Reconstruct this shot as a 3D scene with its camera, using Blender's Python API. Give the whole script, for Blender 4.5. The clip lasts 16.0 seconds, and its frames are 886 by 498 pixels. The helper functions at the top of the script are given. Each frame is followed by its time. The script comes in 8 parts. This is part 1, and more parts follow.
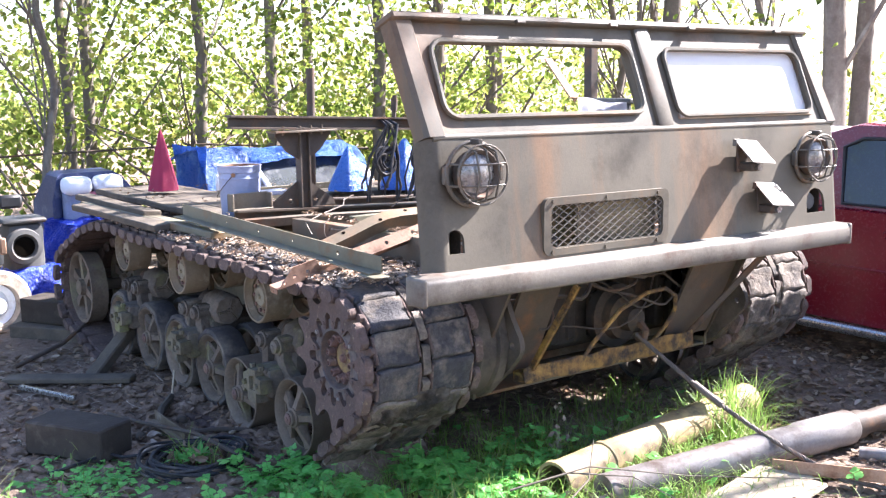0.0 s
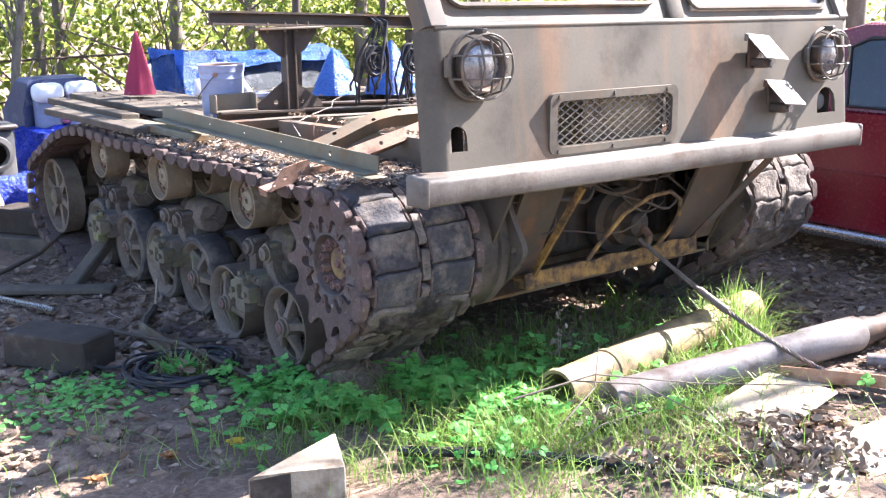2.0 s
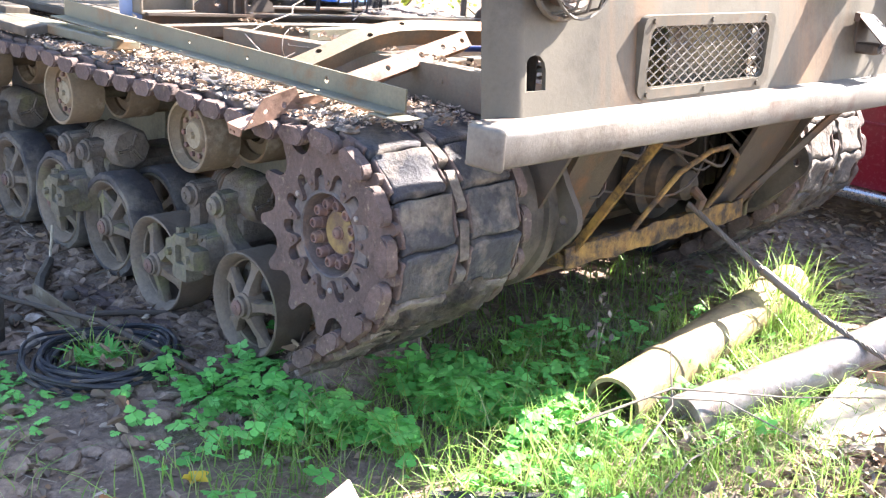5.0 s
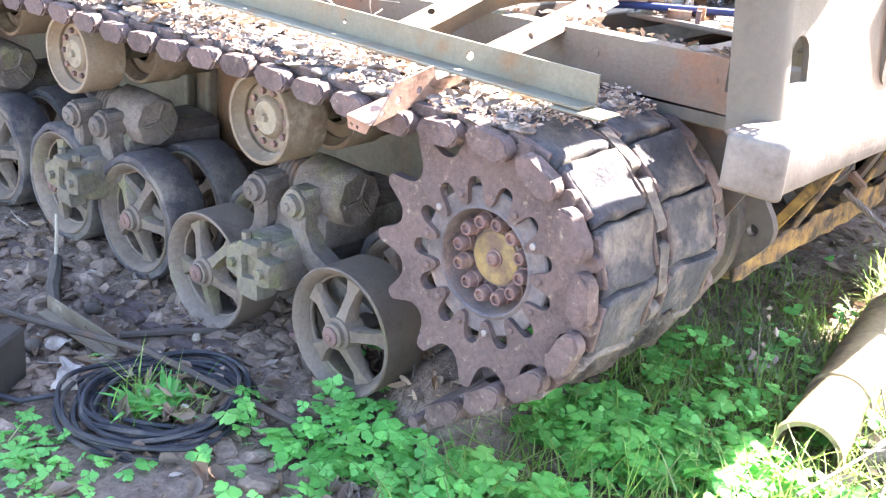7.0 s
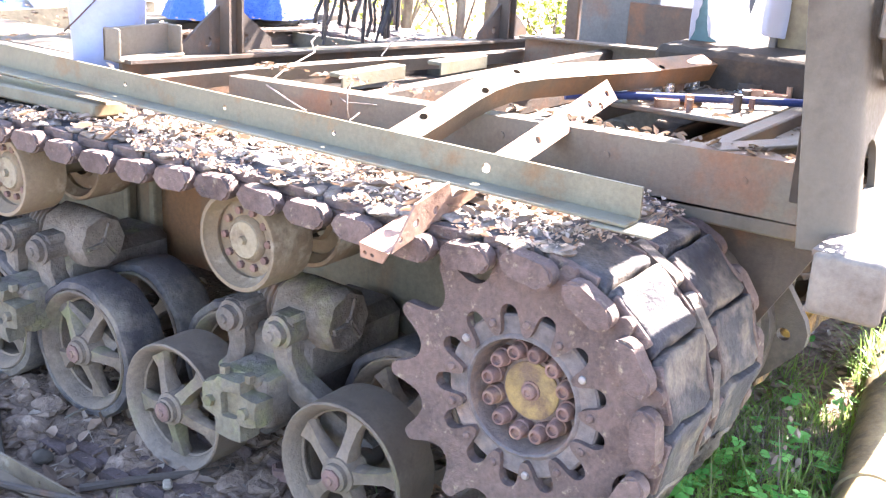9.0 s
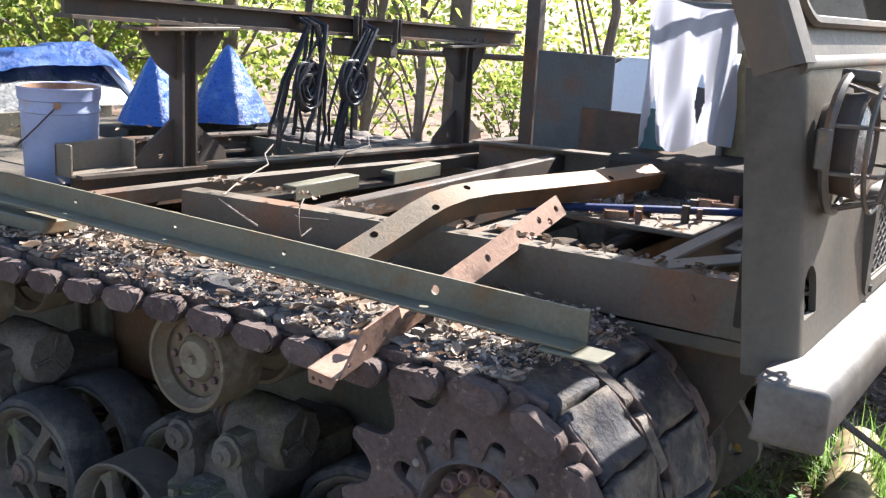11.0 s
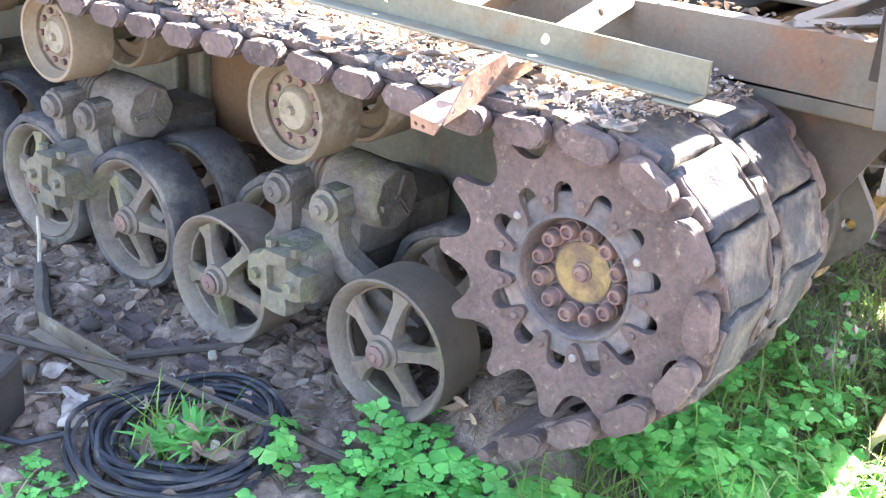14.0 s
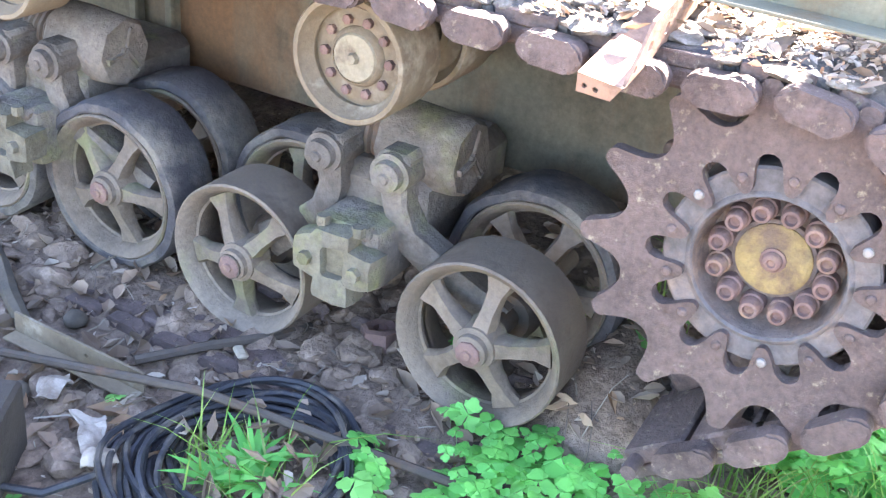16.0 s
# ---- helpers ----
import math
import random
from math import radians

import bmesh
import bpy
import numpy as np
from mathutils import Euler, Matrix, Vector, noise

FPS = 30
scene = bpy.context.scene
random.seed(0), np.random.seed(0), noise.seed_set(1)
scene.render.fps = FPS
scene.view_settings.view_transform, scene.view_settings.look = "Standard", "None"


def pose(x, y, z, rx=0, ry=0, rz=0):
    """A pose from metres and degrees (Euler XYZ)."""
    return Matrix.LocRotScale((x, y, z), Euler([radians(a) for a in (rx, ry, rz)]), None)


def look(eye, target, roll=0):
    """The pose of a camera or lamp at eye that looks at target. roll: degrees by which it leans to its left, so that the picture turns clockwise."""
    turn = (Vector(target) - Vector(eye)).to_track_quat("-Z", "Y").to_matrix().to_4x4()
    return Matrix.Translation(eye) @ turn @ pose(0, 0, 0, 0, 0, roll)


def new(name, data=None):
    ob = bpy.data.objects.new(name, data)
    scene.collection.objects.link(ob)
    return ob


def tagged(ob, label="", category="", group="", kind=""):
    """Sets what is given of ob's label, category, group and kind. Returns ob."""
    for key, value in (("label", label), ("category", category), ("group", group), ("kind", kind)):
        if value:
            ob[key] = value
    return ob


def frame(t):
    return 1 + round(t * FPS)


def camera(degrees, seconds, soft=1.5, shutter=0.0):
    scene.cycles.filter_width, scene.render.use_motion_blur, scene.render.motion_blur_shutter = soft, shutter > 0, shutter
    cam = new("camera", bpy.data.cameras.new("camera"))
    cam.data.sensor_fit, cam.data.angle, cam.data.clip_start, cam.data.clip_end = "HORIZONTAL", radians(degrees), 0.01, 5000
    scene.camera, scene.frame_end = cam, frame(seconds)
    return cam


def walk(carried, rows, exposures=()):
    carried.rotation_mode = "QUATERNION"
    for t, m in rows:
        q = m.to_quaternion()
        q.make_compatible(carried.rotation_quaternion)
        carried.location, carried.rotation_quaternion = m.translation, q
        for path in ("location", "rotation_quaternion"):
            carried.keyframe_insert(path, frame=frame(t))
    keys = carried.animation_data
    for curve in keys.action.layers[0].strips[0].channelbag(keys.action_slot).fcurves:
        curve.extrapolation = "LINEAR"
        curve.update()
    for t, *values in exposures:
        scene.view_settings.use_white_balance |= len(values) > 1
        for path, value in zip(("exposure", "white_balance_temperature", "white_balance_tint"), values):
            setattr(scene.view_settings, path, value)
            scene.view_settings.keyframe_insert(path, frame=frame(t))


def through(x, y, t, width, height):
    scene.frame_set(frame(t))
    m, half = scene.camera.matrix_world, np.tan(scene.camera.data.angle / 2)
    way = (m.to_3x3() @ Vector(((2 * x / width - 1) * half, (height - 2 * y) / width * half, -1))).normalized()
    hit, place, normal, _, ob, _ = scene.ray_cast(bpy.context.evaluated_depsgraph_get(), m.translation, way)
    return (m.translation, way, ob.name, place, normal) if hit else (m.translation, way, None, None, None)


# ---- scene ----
cam = camera(44.7, 16.0, soft=1.3)
EXPOSURES = [(0.0, 3.07, 5970, 20), (1.5, 3.09, 6000, 21), (3.0, 3.32, 6030, 20), (5.5, 4.02, 6400, 17), (7.0, 4.77, 6450, 20), (8.5, 4.80, 6500, 22), (9.2, 4.60, 6450, 22), (10.5, 2.87, 6150, 15), (11.5, 2.22, 5980, 12), (12.0, 2.16, 5980, 12), (12.6, 1.95, 6150, 12), (13.0, 2.65, 6300, 13), (13.4, 4.00, 6400, 16), (14.0, 4.85, 6450, 18), (16.0, 5.15, 6480, 18)]
PATH = [
    (0, (-2.496, -4.185, 2.033), (-1.113, -2.287, 1.652), -0.9),
    (0.5, (-2.477, -4.195, 2.016), (-1.086, -2.308, 1.612), -0.8),
    (1, (-2.492, -4.153, 2.002), (-1.081, -2.287, 1.563), -0.7),
    (1.5, (-2.512, -4.074, 1.967), (-1.088, -2.233, 1.474), -1.1),
    (2, (-2.446, -3.936, 1.921), (-1.043, -2.097, 1.359), -0.8),
    (2.5, (-2.343, -3.775, 1.922), (-0.908, -1.947, 1.408), 0.5),
    (3, (-2.308, -3.576, 1.869), (-0.860, -1.791, 1.250), 1.2),
    (3.2, (-2.298, -3.452, 1.878), (-0.820, -1.685, 1.276), 1.4),
    (5.3, (-2.147, -2.369, 1.781), (-0.513, -0.812, 1.028), 2.8),
    (5.5, (-2.153, -2.222, 1.785), (-0.496, -0.676, 1.057), 1.9),
    (6, (-2.138, -1.963, 1.784), (-0.462, -0.462, 1.010), 2.5),
    (6.5, (-2.053, -1.703, 1.756), (-0.392, -0.226, 0.908), 2.3),
    (7, (-2.022, -1.492, 1.754), (-0.321, -0.082, 0.869), 4.5),
    (7.5, (-2.034, -1.239, 1.754), (-0.234, 0.059, 0.896), 2.9),
    (8, (-2.017, -1.094, 1.761), (-0.165, 0.121, 0.888), 3.9),
    (8.5, (-1.998, -1.036, 1.770), (-0.170, 0.225, 0.916), 3.7),
    (9, (-1.975, -1.051, 1.786), (-0.093, 0.205, 1.048), 3.1),
    (9.2, (-1.972, -1.071, 1.800), (-0.045, 0.143, 1.104), 3.3),
    (11.3, (-1.941, -1.058, 1.873), (0.019, 0.188, 1.355), 2.8),
    (11.5, (-1.942, -1.047, 1.866), (0.010, 0.226, 1.379), 2.8),
    (12, (-1.962, -1.031, 1.881), (-0.049, 0.309, 1.424), 2.2),
    (12.5, (-1.975, -1.019, 1.831), (-0.124, 0.375, 1.286), 2.7),
    (13, (-1.993, -0.995, 1.800), (-0.208, 0.368, 1.011), 2.2),
    (13.5, (-1.959, -1.008, 1.745), (-0.208, 0.294, 0.793), 2.8),
    (14, (-1.925, -1.015, 1.723), (-0.169, 0.267, 0.757), 4.1),
    (14.5, (-1.922, -0.937, 1.715), (-0.171, 0.318, 0.703), 5.0),
    (15, (-1.918, -0.684, 1.710), (-0.131, 0.513, 0.693), 5.3),
    (15.5, (-1.929, -0.449, 1.681), (-0.129, 0.665, 0.594), 4.1),
    (16, (-1.818, -0.245, 1.636), (0.049, 0.688, 0.493), 5.8),
]
walk(cam, [(t, look(eye, target, roll)) for t, eye, target, roll in PATH], EXPOSURES)

# ---- world and sun ----
SUN_TO = Vector((0.74, -0.135, 0.65)).normalized()
world = bpy.data.worlds.new("sky")
scene.world = world
world.use_nodes = True
wn = world.node_tree
sky = wn.nodes.new("ShaderNodeTexSky")
sky.sky_type = 'NISHITA'
sky.sun_disc = False
sky.sun_elevation = math.asin(SUN_TO.z)
sky.sun_rotation = math.atan2(SUN_TO.x, SUN_TO.y)
sky.air_density, sky.dust_density = 1.0, 1.0
wn.links.new(sky.outputs[0], wn.nodes["Background"].inputs[0])
wn.nodes["Background"].inputs[1].default_value = 0.066
sun_data = bpy.data.lights.new("sun", 'SUN')
sun_data.energy, sun_data.angle, sun_data.color = 5.0, radians(0.55), (1.0, 0.94, 0.84)
sun = new("sun", sun_data)
sun.matrix_world = look(SUN_TO * 40, (0, 0, 0))


# ---- mesh helpers ----
def rbox(bm, lo, hi, bevel=0.0, m=None, seg=1):
    """A box from corner to corner, with softened edges."""
    r = bmesh.ops.create_cube(bm, size=1.0)
    vs = r["verts"]
    lo, hi = Vector(lo), Vector(hi)
    for v in vs:
        v.co = Vector([(lo[i] + hi[i]) / 2 + v.co[i] * (hi[i] - lo[i]) for i in range(3)])
    if m is not None:
        for v in vs:
            v.co = m @ v.co
    if bevel > 0:
        es = list({e for v in vs for e in v.link_edges})
        bmesh.ops.bevel(bm, geom=es, offset=bevel, segments=seg, affect='EDGES', profile=0.5)


def frame_of(d):
    d = Vector(d).normalized()
    u = d.orthogonal().normalized()
    return u, d.cross(u)


def loft(bm, rings, closed=True, cap=True):
    """Skin rings of points."""
    vr = [[bm.verts.new(p) for p in ring] for ring in rings]
    n = len(vr[0])
    for a, b in zip(vr, vr[1:]):
        for i in range(n if closed else n - 1):
            j = (i + 1) % n
            bm.faces.new((a[i], a[j], b[j], b[i]))
    if cap and closed:
        bm.faces.new(vr[0][::-1])
        bm.faces.new(vr[-1])
    return vr


def lathe(bm, origin, axis, profile, seg=24, cap=True):
    """Turn a profile of (along, radius) about an axis."""
    o, ax = Vector(origin), Vector(axis).normalized()
    u, w = frame_of(ax)
    loft(bm, [[o + ax * a + (u * math.cos(t) + w * math.sin(t)) * max(r, 0.0005) for t in [2 * math.pi * k / seg for k in range(seg)]] for a, r in profile], True, cap)


def cyl(bm, p, q, r, seg=12, r2=None):
    p, q = Vector(p), Vector(q)
    lathe(bm, p, q - p, [(0, r), ((q - p).length, r if r2 is None else r2)], seg)


def tube(bm, pts, r, seg=6, taper=None):
    """A round rope, limb or rod through points."""
    pts = [Vector(p) for p in pts]
    rings, u = [], None
    for i, p in enumerate(pts):
        d = (pts[min(i + 1, len(pts) - 1)] - pts[max(i - 1, 0)]).normalized()
        u = d.orthogonal().normalized() if u is None else (u - d * u.dot(d)).normalized()
        w = d.cross(u)
        rr = r if taper is None else r + (taper - r) * i / (len(pts) - 1)
        rings.append([p + (u * math.cos(t) + w * math.sin(t)) * rr for t in [2 * math.pi * k / seg for k in range(seg)]])
    loft(bm, rings)


def prism(bm, poly, m, depth):
    """Extrude a flat outline (u, v) from w=0 to w=depth, placed by m."""
    a = [m @ Vector((u, v, 0)) for u, v in poly]
    b = [m @ Vector((u, v, depth)) for u, v in poly]
    loft(bm, [a, b])


def holed(bm, outer, holes, m, depth):
    """A plate with openings cut right through it."""
    from mathutils import geometry
    pts, edges = [], []
    for loop in [outer] + holes:
        k = len(pts)
        pts += [Vector(p) for p in loop]
        edges += [(k + i, k + (i + 1) % len(loop)) for i in range(len(loop))]
    vs, es, fs, *_ = geometry.delaunay_2d_cdt(pts, edges, [], 0, 1e-6)

    def inside(p, loop):
        hit = False
        for (x0, y0), (x1, y1) in zip(loop, loop[1:] + loop[:1]):
            if (y0 > p[1]) != (y1 > p[1]) and p[0] < (x1 - x0) * (p[1] - y0) / (y1 - y0) + x0:
                hit = not hit
        return hit

    kept = []
    for t in fs:
        c = [sum(vs[i][k] for i in t) / len(t) for k in (0, 1)]
        if inside(c, outer) and not any(inside(c, h) for h in holes):
            kept.append(t)
    fs = kept
    f = [bm.verts.new(m @ Vector((v[0], v[1], 0))) for v in vs]
    b = [bm.verts.new(m @ Vector((v[0], v[1], depth))) for v in vs]
    count = {}
    for t in fs:
        bm.faces.new([f[i] for i in t])
        bm.faces.new([b[i] for i in reversed(t)])
        for i in range(len(t)):
            e = (t[i], t[(i + 1) % len(t)])
            count[tuple(sorted(e))] = count.get(tuple(sorted(e)), []) + [e]
    for k, e in count.items():
        if len(e) == 1:
            i, j = e[0]
            bm.faces.new((f[j], f[i], b[i], b[j]))


def rrect(x0, y0, x1, y1, r, n=5):
    out = []
    for cx, cy, a0 in ((x1 - r, y1 - r, 0), (x0 + r, y1 - r, 90), (x0 + r, y0 + r, 180), (x1 - r, y0 + r, 270)):
        out += [(cx + r * math.cos(radians(a0 + 90 * k / n)), cy + r * math.sin(radians(a0 + 90 * k / n))) for k in range(n + 1)]
    return out


def circle(cx, cy, r, n=16, a0=0.0):
    return [(cx + r * math.cos(a0 + 2 * math.pi * k / n), cy + r * math.sin(a0 + 2 * math.pi * k / n)) for k in range(n)]


XPLANE = Matrix(((0, 0, 1, 0), (1, 0, 0, 0), (0, 1, 0, 0), (0, 0, 0, 1)))   # (u, v, w) -> (y, z, x)
YPLANE = Matrix(((1, 0, 0, 0), (0, 0, 1, 0), (0, 1, 0, 0), (0, 0, 0, 1)))   # (u, v, w) -> (x, z, y)


def dent(bm, amount, scale, seed=0.0):
    """Uneven, used edges."""
    for v in bm.verts:
        v.co += noise.noise_vector(v.co * scale + Vector((seed, seed, seed))) * amount


def mesh_of(name, bm, material, smooth=40):
    bmesh.ops.recalc_face_normals(bm, faces=bm.faces)
    me = bpy.data.meshes.new(name)
    bm.to_mesh(me)
    bm.free()
    mats = material if isinstance(material, (list, tuple)) else [material]
    for mm in mats:
        me.materials.append(mm)
    if smooth:
        me.shade_smooth()
        me.set_sharp_from_angle(angle=radians(smooth))
    return me


def part(name, bm, material, parent, label="", smooth=40):
    ob = new(name, mesh_of(name, bm, material, smooth))
    ob.parent = parent
    if label:
        ob["label"] = label
    return ob


def shared(name, me, parent, m):
    """One more piece on a mesh that alike pieces share."""
    ob = new(name, me)
    ob.parent = parent
    ob.matrix_basis = m
    return ob


def thing(name, label, category, group="", kind="", at=None):
    ob = new(name)
    ob.empty_display_size = 0.1
    if at is not None:
        ob.matrix_basis = at
    return tagged(ob, label, category, group, kind)


def solid(name, bm, material, label, category, group="", kind="", smooth=40):
    ob = new(name, mesh_of(name, bm, material, smooth))
    return tagged(ob, label, category, group, kind)


def B():
    return bmesh.new()


# ---- materials ----
def surface(name, a, b, rough=0.7, metal=0.0, scale=6.0, spots=None, spot_scale=3.0, spot_amount=0.5, bump=0.3, fine=60.0, streak=1.0, spread=0.12, spec=0.22, grain_depth=0.17, grime=0.35, lumps=0.0):
    """A worn surface: two base tones, grain, and spots of a third tone. streak stretches the spots downwards."""
    m = bpy.data.materials.new(name)
    m.use_nodes = True
    nt = m.node_tree
    nd, lk = nt.nodes, nt.links
    bs = nd["Principled BSDF"]
    tc = nd.new("ShaderNodeTexCoord")
    oi = nd.new("ShaderNodeObjectInfo")
    sh = nd.new("ShaderNodeVectorMath")
    sh.operation = 'MULTIPLY_ADD'
    cb = nd.new("ShaderNodeCombineXYZ")
    for i in range(3):
        lk.new(oi.outputs["Random"], cb.inputs[i])
    sh.inputs[1].default_value = (37.0, 19.0, 53.0)
    lk.new(cb.outputs[0], sh.inputs[0])
    lk.new(tc.outputs["Object"], sh.inputs[2])

    def tex(sc, detail=5.0, ro=0.6, stretch=1.0):
        n = nd.new("ShaderNodeTexNoise")
        n.inputs["Scale"].default_value, n.inputs["Detail"].default_value, n.inputs["Roughness"].default_value = sc, detail, ro
        src = sh.outputs[0]
        if stretch != 1.0:
            mp = nd.new("ShaderNodeMapping")
            mp.inputs["Scale"].default_value = (1, 1, 1 / stretch)
            lk.new(src, mp.inputs[0])
            src = mp.outputs[0]
        lk.new(src, n.inputs["Vector"])
        return n.outputs["Fac"]

    def ramp(fac, lo, hi):
        r = nd.new("ShaderNodeMapRange")
        r.inputs[1].default_value, r.inputs[2].default_value = lo, hi
        lk.new(fac, r.inputs[0])
        return r.outputs[0]

    def mix(fac, c1, c2, blend='MIX'):
        x = nd.new("ShaderNodeMix")
        x.data_type, x.blend_type = 'RGBA', blend
        for sock, val in ((0, fac), (6, c1), (7, c2)):
            if isinstance(val, (int, float)):
                x.inputs[sock].default_value = val
            elif isinstance(val, tuple):
                x.inputs[sock].default_value = (*val, 1)
            else:
                lk.new(val, x.inputs[sock])
        return x.outputs[2]

    col = mix(ramp(tex(scale), 0.3, 0.7), a, b)
    if spots:
        col = mix(ramp(tex(spot_scale, 8.0, 0.65, streak), 0.62 - 0.25 * spot_amount, 0.72 - 0.15 * spot_amount), col, spots)
    if grime:
        dark = mix(1.0, col, (0.45, 0.42, 0.40), 'MULTIPLY')
        col = mix(ramp(tex(scale * 0.6 + 1.1, 9.0, 0.72), 0.5, 0.5 + 0.38 / max(grime, 0.05) * 0.35), col, dark)
    grain = tex(fine, 4.0, 0.7)
    gr = ramp(grain, 0.25, 0.75)
    v = nd.new("ShaderNodeMapRange")
    v.inputs[3].default_value, v.inputs[4].default_value = 1 - grain_depth, 1 + grain_depth
    lk.new(gr, v.inputs[0])
    vm = nd.new("ShaderNodeVectorMath")
    vm.operation = 'SCALE'
    lk.new(col, vm.inputs[0])
    lk.new(v.outputs[0], vm.inputs["Scale"])
    hs = nd.new("ShaderNodeHueSaturation")
    vr = nd.new("ShaderNodeMapRange")
    vr.inputs[3].default_value, vr.inputs[4].default_value = 1 - spread, 1 + spread
    lk.new(oi.outputs["Random"], vr.inputs[0])
    lk.new(vr.outputs[0], hs.inputs["Value"])
    lk.new(vm.outputs[0], hs.inputs["Color"])
    lk.new(hs.outputs[0], bs.inputs["Base Color"])
    rr = nd.new("ShaderNodeMapRange")
    rr.inputs[3].default_value, rr.inputs[4].default_value = max(0.05, rough - 0.15), min(1, rough + 0.12)
    lk.new(gr, rr.inputs[0])
    lk.new(rr.outputs[0], bs.inputs["Roughness"])
    bs.inputs["Metallic"].default_value = metal
    bs.inputs["Specular IOR Level"].default_value = spec
    if bump:
        bp = nd.new("ShaderNodeBump")
        bp.inputs["Strength"].default_value, bp.inputs["Distance"].default_value = bump, 0.006
        height = grain
        if lumps:
            ma = nd.new("ShaderNodeMath")
            ma.operation = 'MULTIPLY_ADD'
            ma.inputs[1].default_value = lumps
            lk.new(tex(11.0, 9.0, 0.62), ma.inputs[0])
            lk.new(grain, ma.inputs[2])
            height = ma.outputs[0]
        lk.new(height, bp.inputs["Height"])
        lk.new(bp.outputs[0], bs.inputs["Normal"])
    return m


def leafy(name, tones, through=0.45, rough=0.5, clumps=None):
    """Leaves: one tone for each leaf, light shining through."""
    m = bpy.data.materials.new(name)
    m.use_nodes = True
    nt = m.node_tree
    nd, lk = nt.nodes, nt.links
    bs, out = nd["Principled BSDF"], nd["Material Output"]
    geo = nd.new("ShaderNodeNewGeometry")
    cr = nd.new("ShaderNodeValToRGB")
    el = cr.color_ramp.elements
    while len(el) < len(tones):
        el.new(0.5)
    for i, t in enumerate(tones):
        el[i].position, el[i].color = i / (len(tones) - 1), (*t, 1)
    lk.new(geo.outputs["Random Per Island"], cr.inputs[0])
    tone = cr.outputs[0]
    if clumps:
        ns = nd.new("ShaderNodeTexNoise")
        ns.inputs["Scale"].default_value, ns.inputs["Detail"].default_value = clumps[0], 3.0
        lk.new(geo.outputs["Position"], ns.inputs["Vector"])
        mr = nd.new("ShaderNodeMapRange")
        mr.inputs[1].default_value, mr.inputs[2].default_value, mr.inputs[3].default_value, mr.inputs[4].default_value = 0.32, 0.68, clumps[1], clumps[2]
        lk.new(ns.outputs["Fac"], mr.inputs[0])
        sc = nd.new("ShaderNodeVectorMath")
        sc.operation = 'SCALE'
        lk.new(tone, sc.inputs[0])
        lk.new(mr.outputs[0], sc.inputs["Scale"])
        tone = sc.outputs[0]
    lk.new(tone, bs.inputs["Base Color"])
    bs.inputs["Roughness"].default_value = rough
    bs.inputs["Specular IOR Level"].default_value = 0.25
    tr = nd.new("ShaderNodeBsdfTranslucent")
    lk.new(tone, tr.inputs[0])
    mx = nd.new("ShaderNodeMixShader")
    mx.inputs[0].default_value = through
    lk.new(bs.outputs[0], mx.inputs[1])
    lk.new(tr.outputs[0], mx.inputs[2])
    lk.new(mx.outputs[0], out.inputs[0])
    return m


def glass(name, tint=(0.9, 0.95, 0.95), rough=0.05):
    m = bpy.data.materials.new(name)
    m.use_nodes = True
    bs = m.node_tree.nodes["Principled BSDF"]
    bs.inputs["Base Color"].default_value = (*tint, 1)
    bs.inputs["Roughness"].default_value = rough
    bs.inputs["Transmission Weight"].default_value = 1.0
    return m


COWL = surface("weathered_olive_grey_paint", (0.113, 0.098, 0.075), (0.082, 0.073, 0.057), 0.55, 0, 2.2, (0.155, 0.1, 0.062), 2.8, 0.45, 0.12, 90, 9.0, grain_depth=0.1, grime=0.6)
BUMPER = surface("worn_grey_bumper_paint", (0.185, 0.165, 0.138), (0.13, 0.113, 0.095), 0.55, 0, 4, (0.1, 0.064, 0.046), 4, 0.4, 0.25, 70, grime=0.6)
RUST = surface("dusty_purple_rust", (0.13, 0.092, 0.08), (0.078, 0.058, 0.053), 0.85, 0, 7, (0.22, 0.185, 0.13), 46, 0.1, 1.0, 70, grain_depth=0.35, grime=0.7, lumps=2.0)
HUBRUST = surface("brown_hub_rust", (0.15, 0.115, 0.1), (0.1, 0.08, 0.072), 0.85, 0, 14, (0.19, 0.13, 0.1), 16, 0.4, 0.8, 70, grain_depth=0.3, grime=0.3)
BOLT = surface("rusty_red_bolts", (0.165, 0.1, 0.085), (0.11, 0.072, 0.064), 0.85, 0, 12, (0.2, 0.13, 0.09), 18, 0.3, 0.5, 120)
WORNBOLT = surface("worn_bright_bolts", (0.27, 0.25, 0.23), (0.2, 0.175, 0.16), 0.5, 0.3, 30, (0.2, 0.13, 0.1), 30, 0.35, 0.3, 120)
CAPY = surface("chipped_yellow_cap_paint", (0.26, 0.19, 0.075), (0.19, 0.135, 0.065), 0.8, 0, 9, (0.11, 0.075, 0.055), 16, 0.7, 0.6, 120)
DUSTY = surface("dusty_olive_casting", (0.16, 0.136, 0.113), (0.098, 0.084, 0.073), 0.9, 0, 5, (0.165, 0.16, 0.08), 3.6, 0.24, 1.0, 60, grain_depth=0.3, grime=0.6, lumps=2.5)
WHEELM = surface("mossy_olive_wheel_steel", (0.172, 0.135, 0.102), (0.112, 0.089, 0.07), 0.8, 0, 4, (0.155, 0.148, 0.078), 3.2, 0.34, 0.6, 70, grain_depth=0.25, grime=0.6)
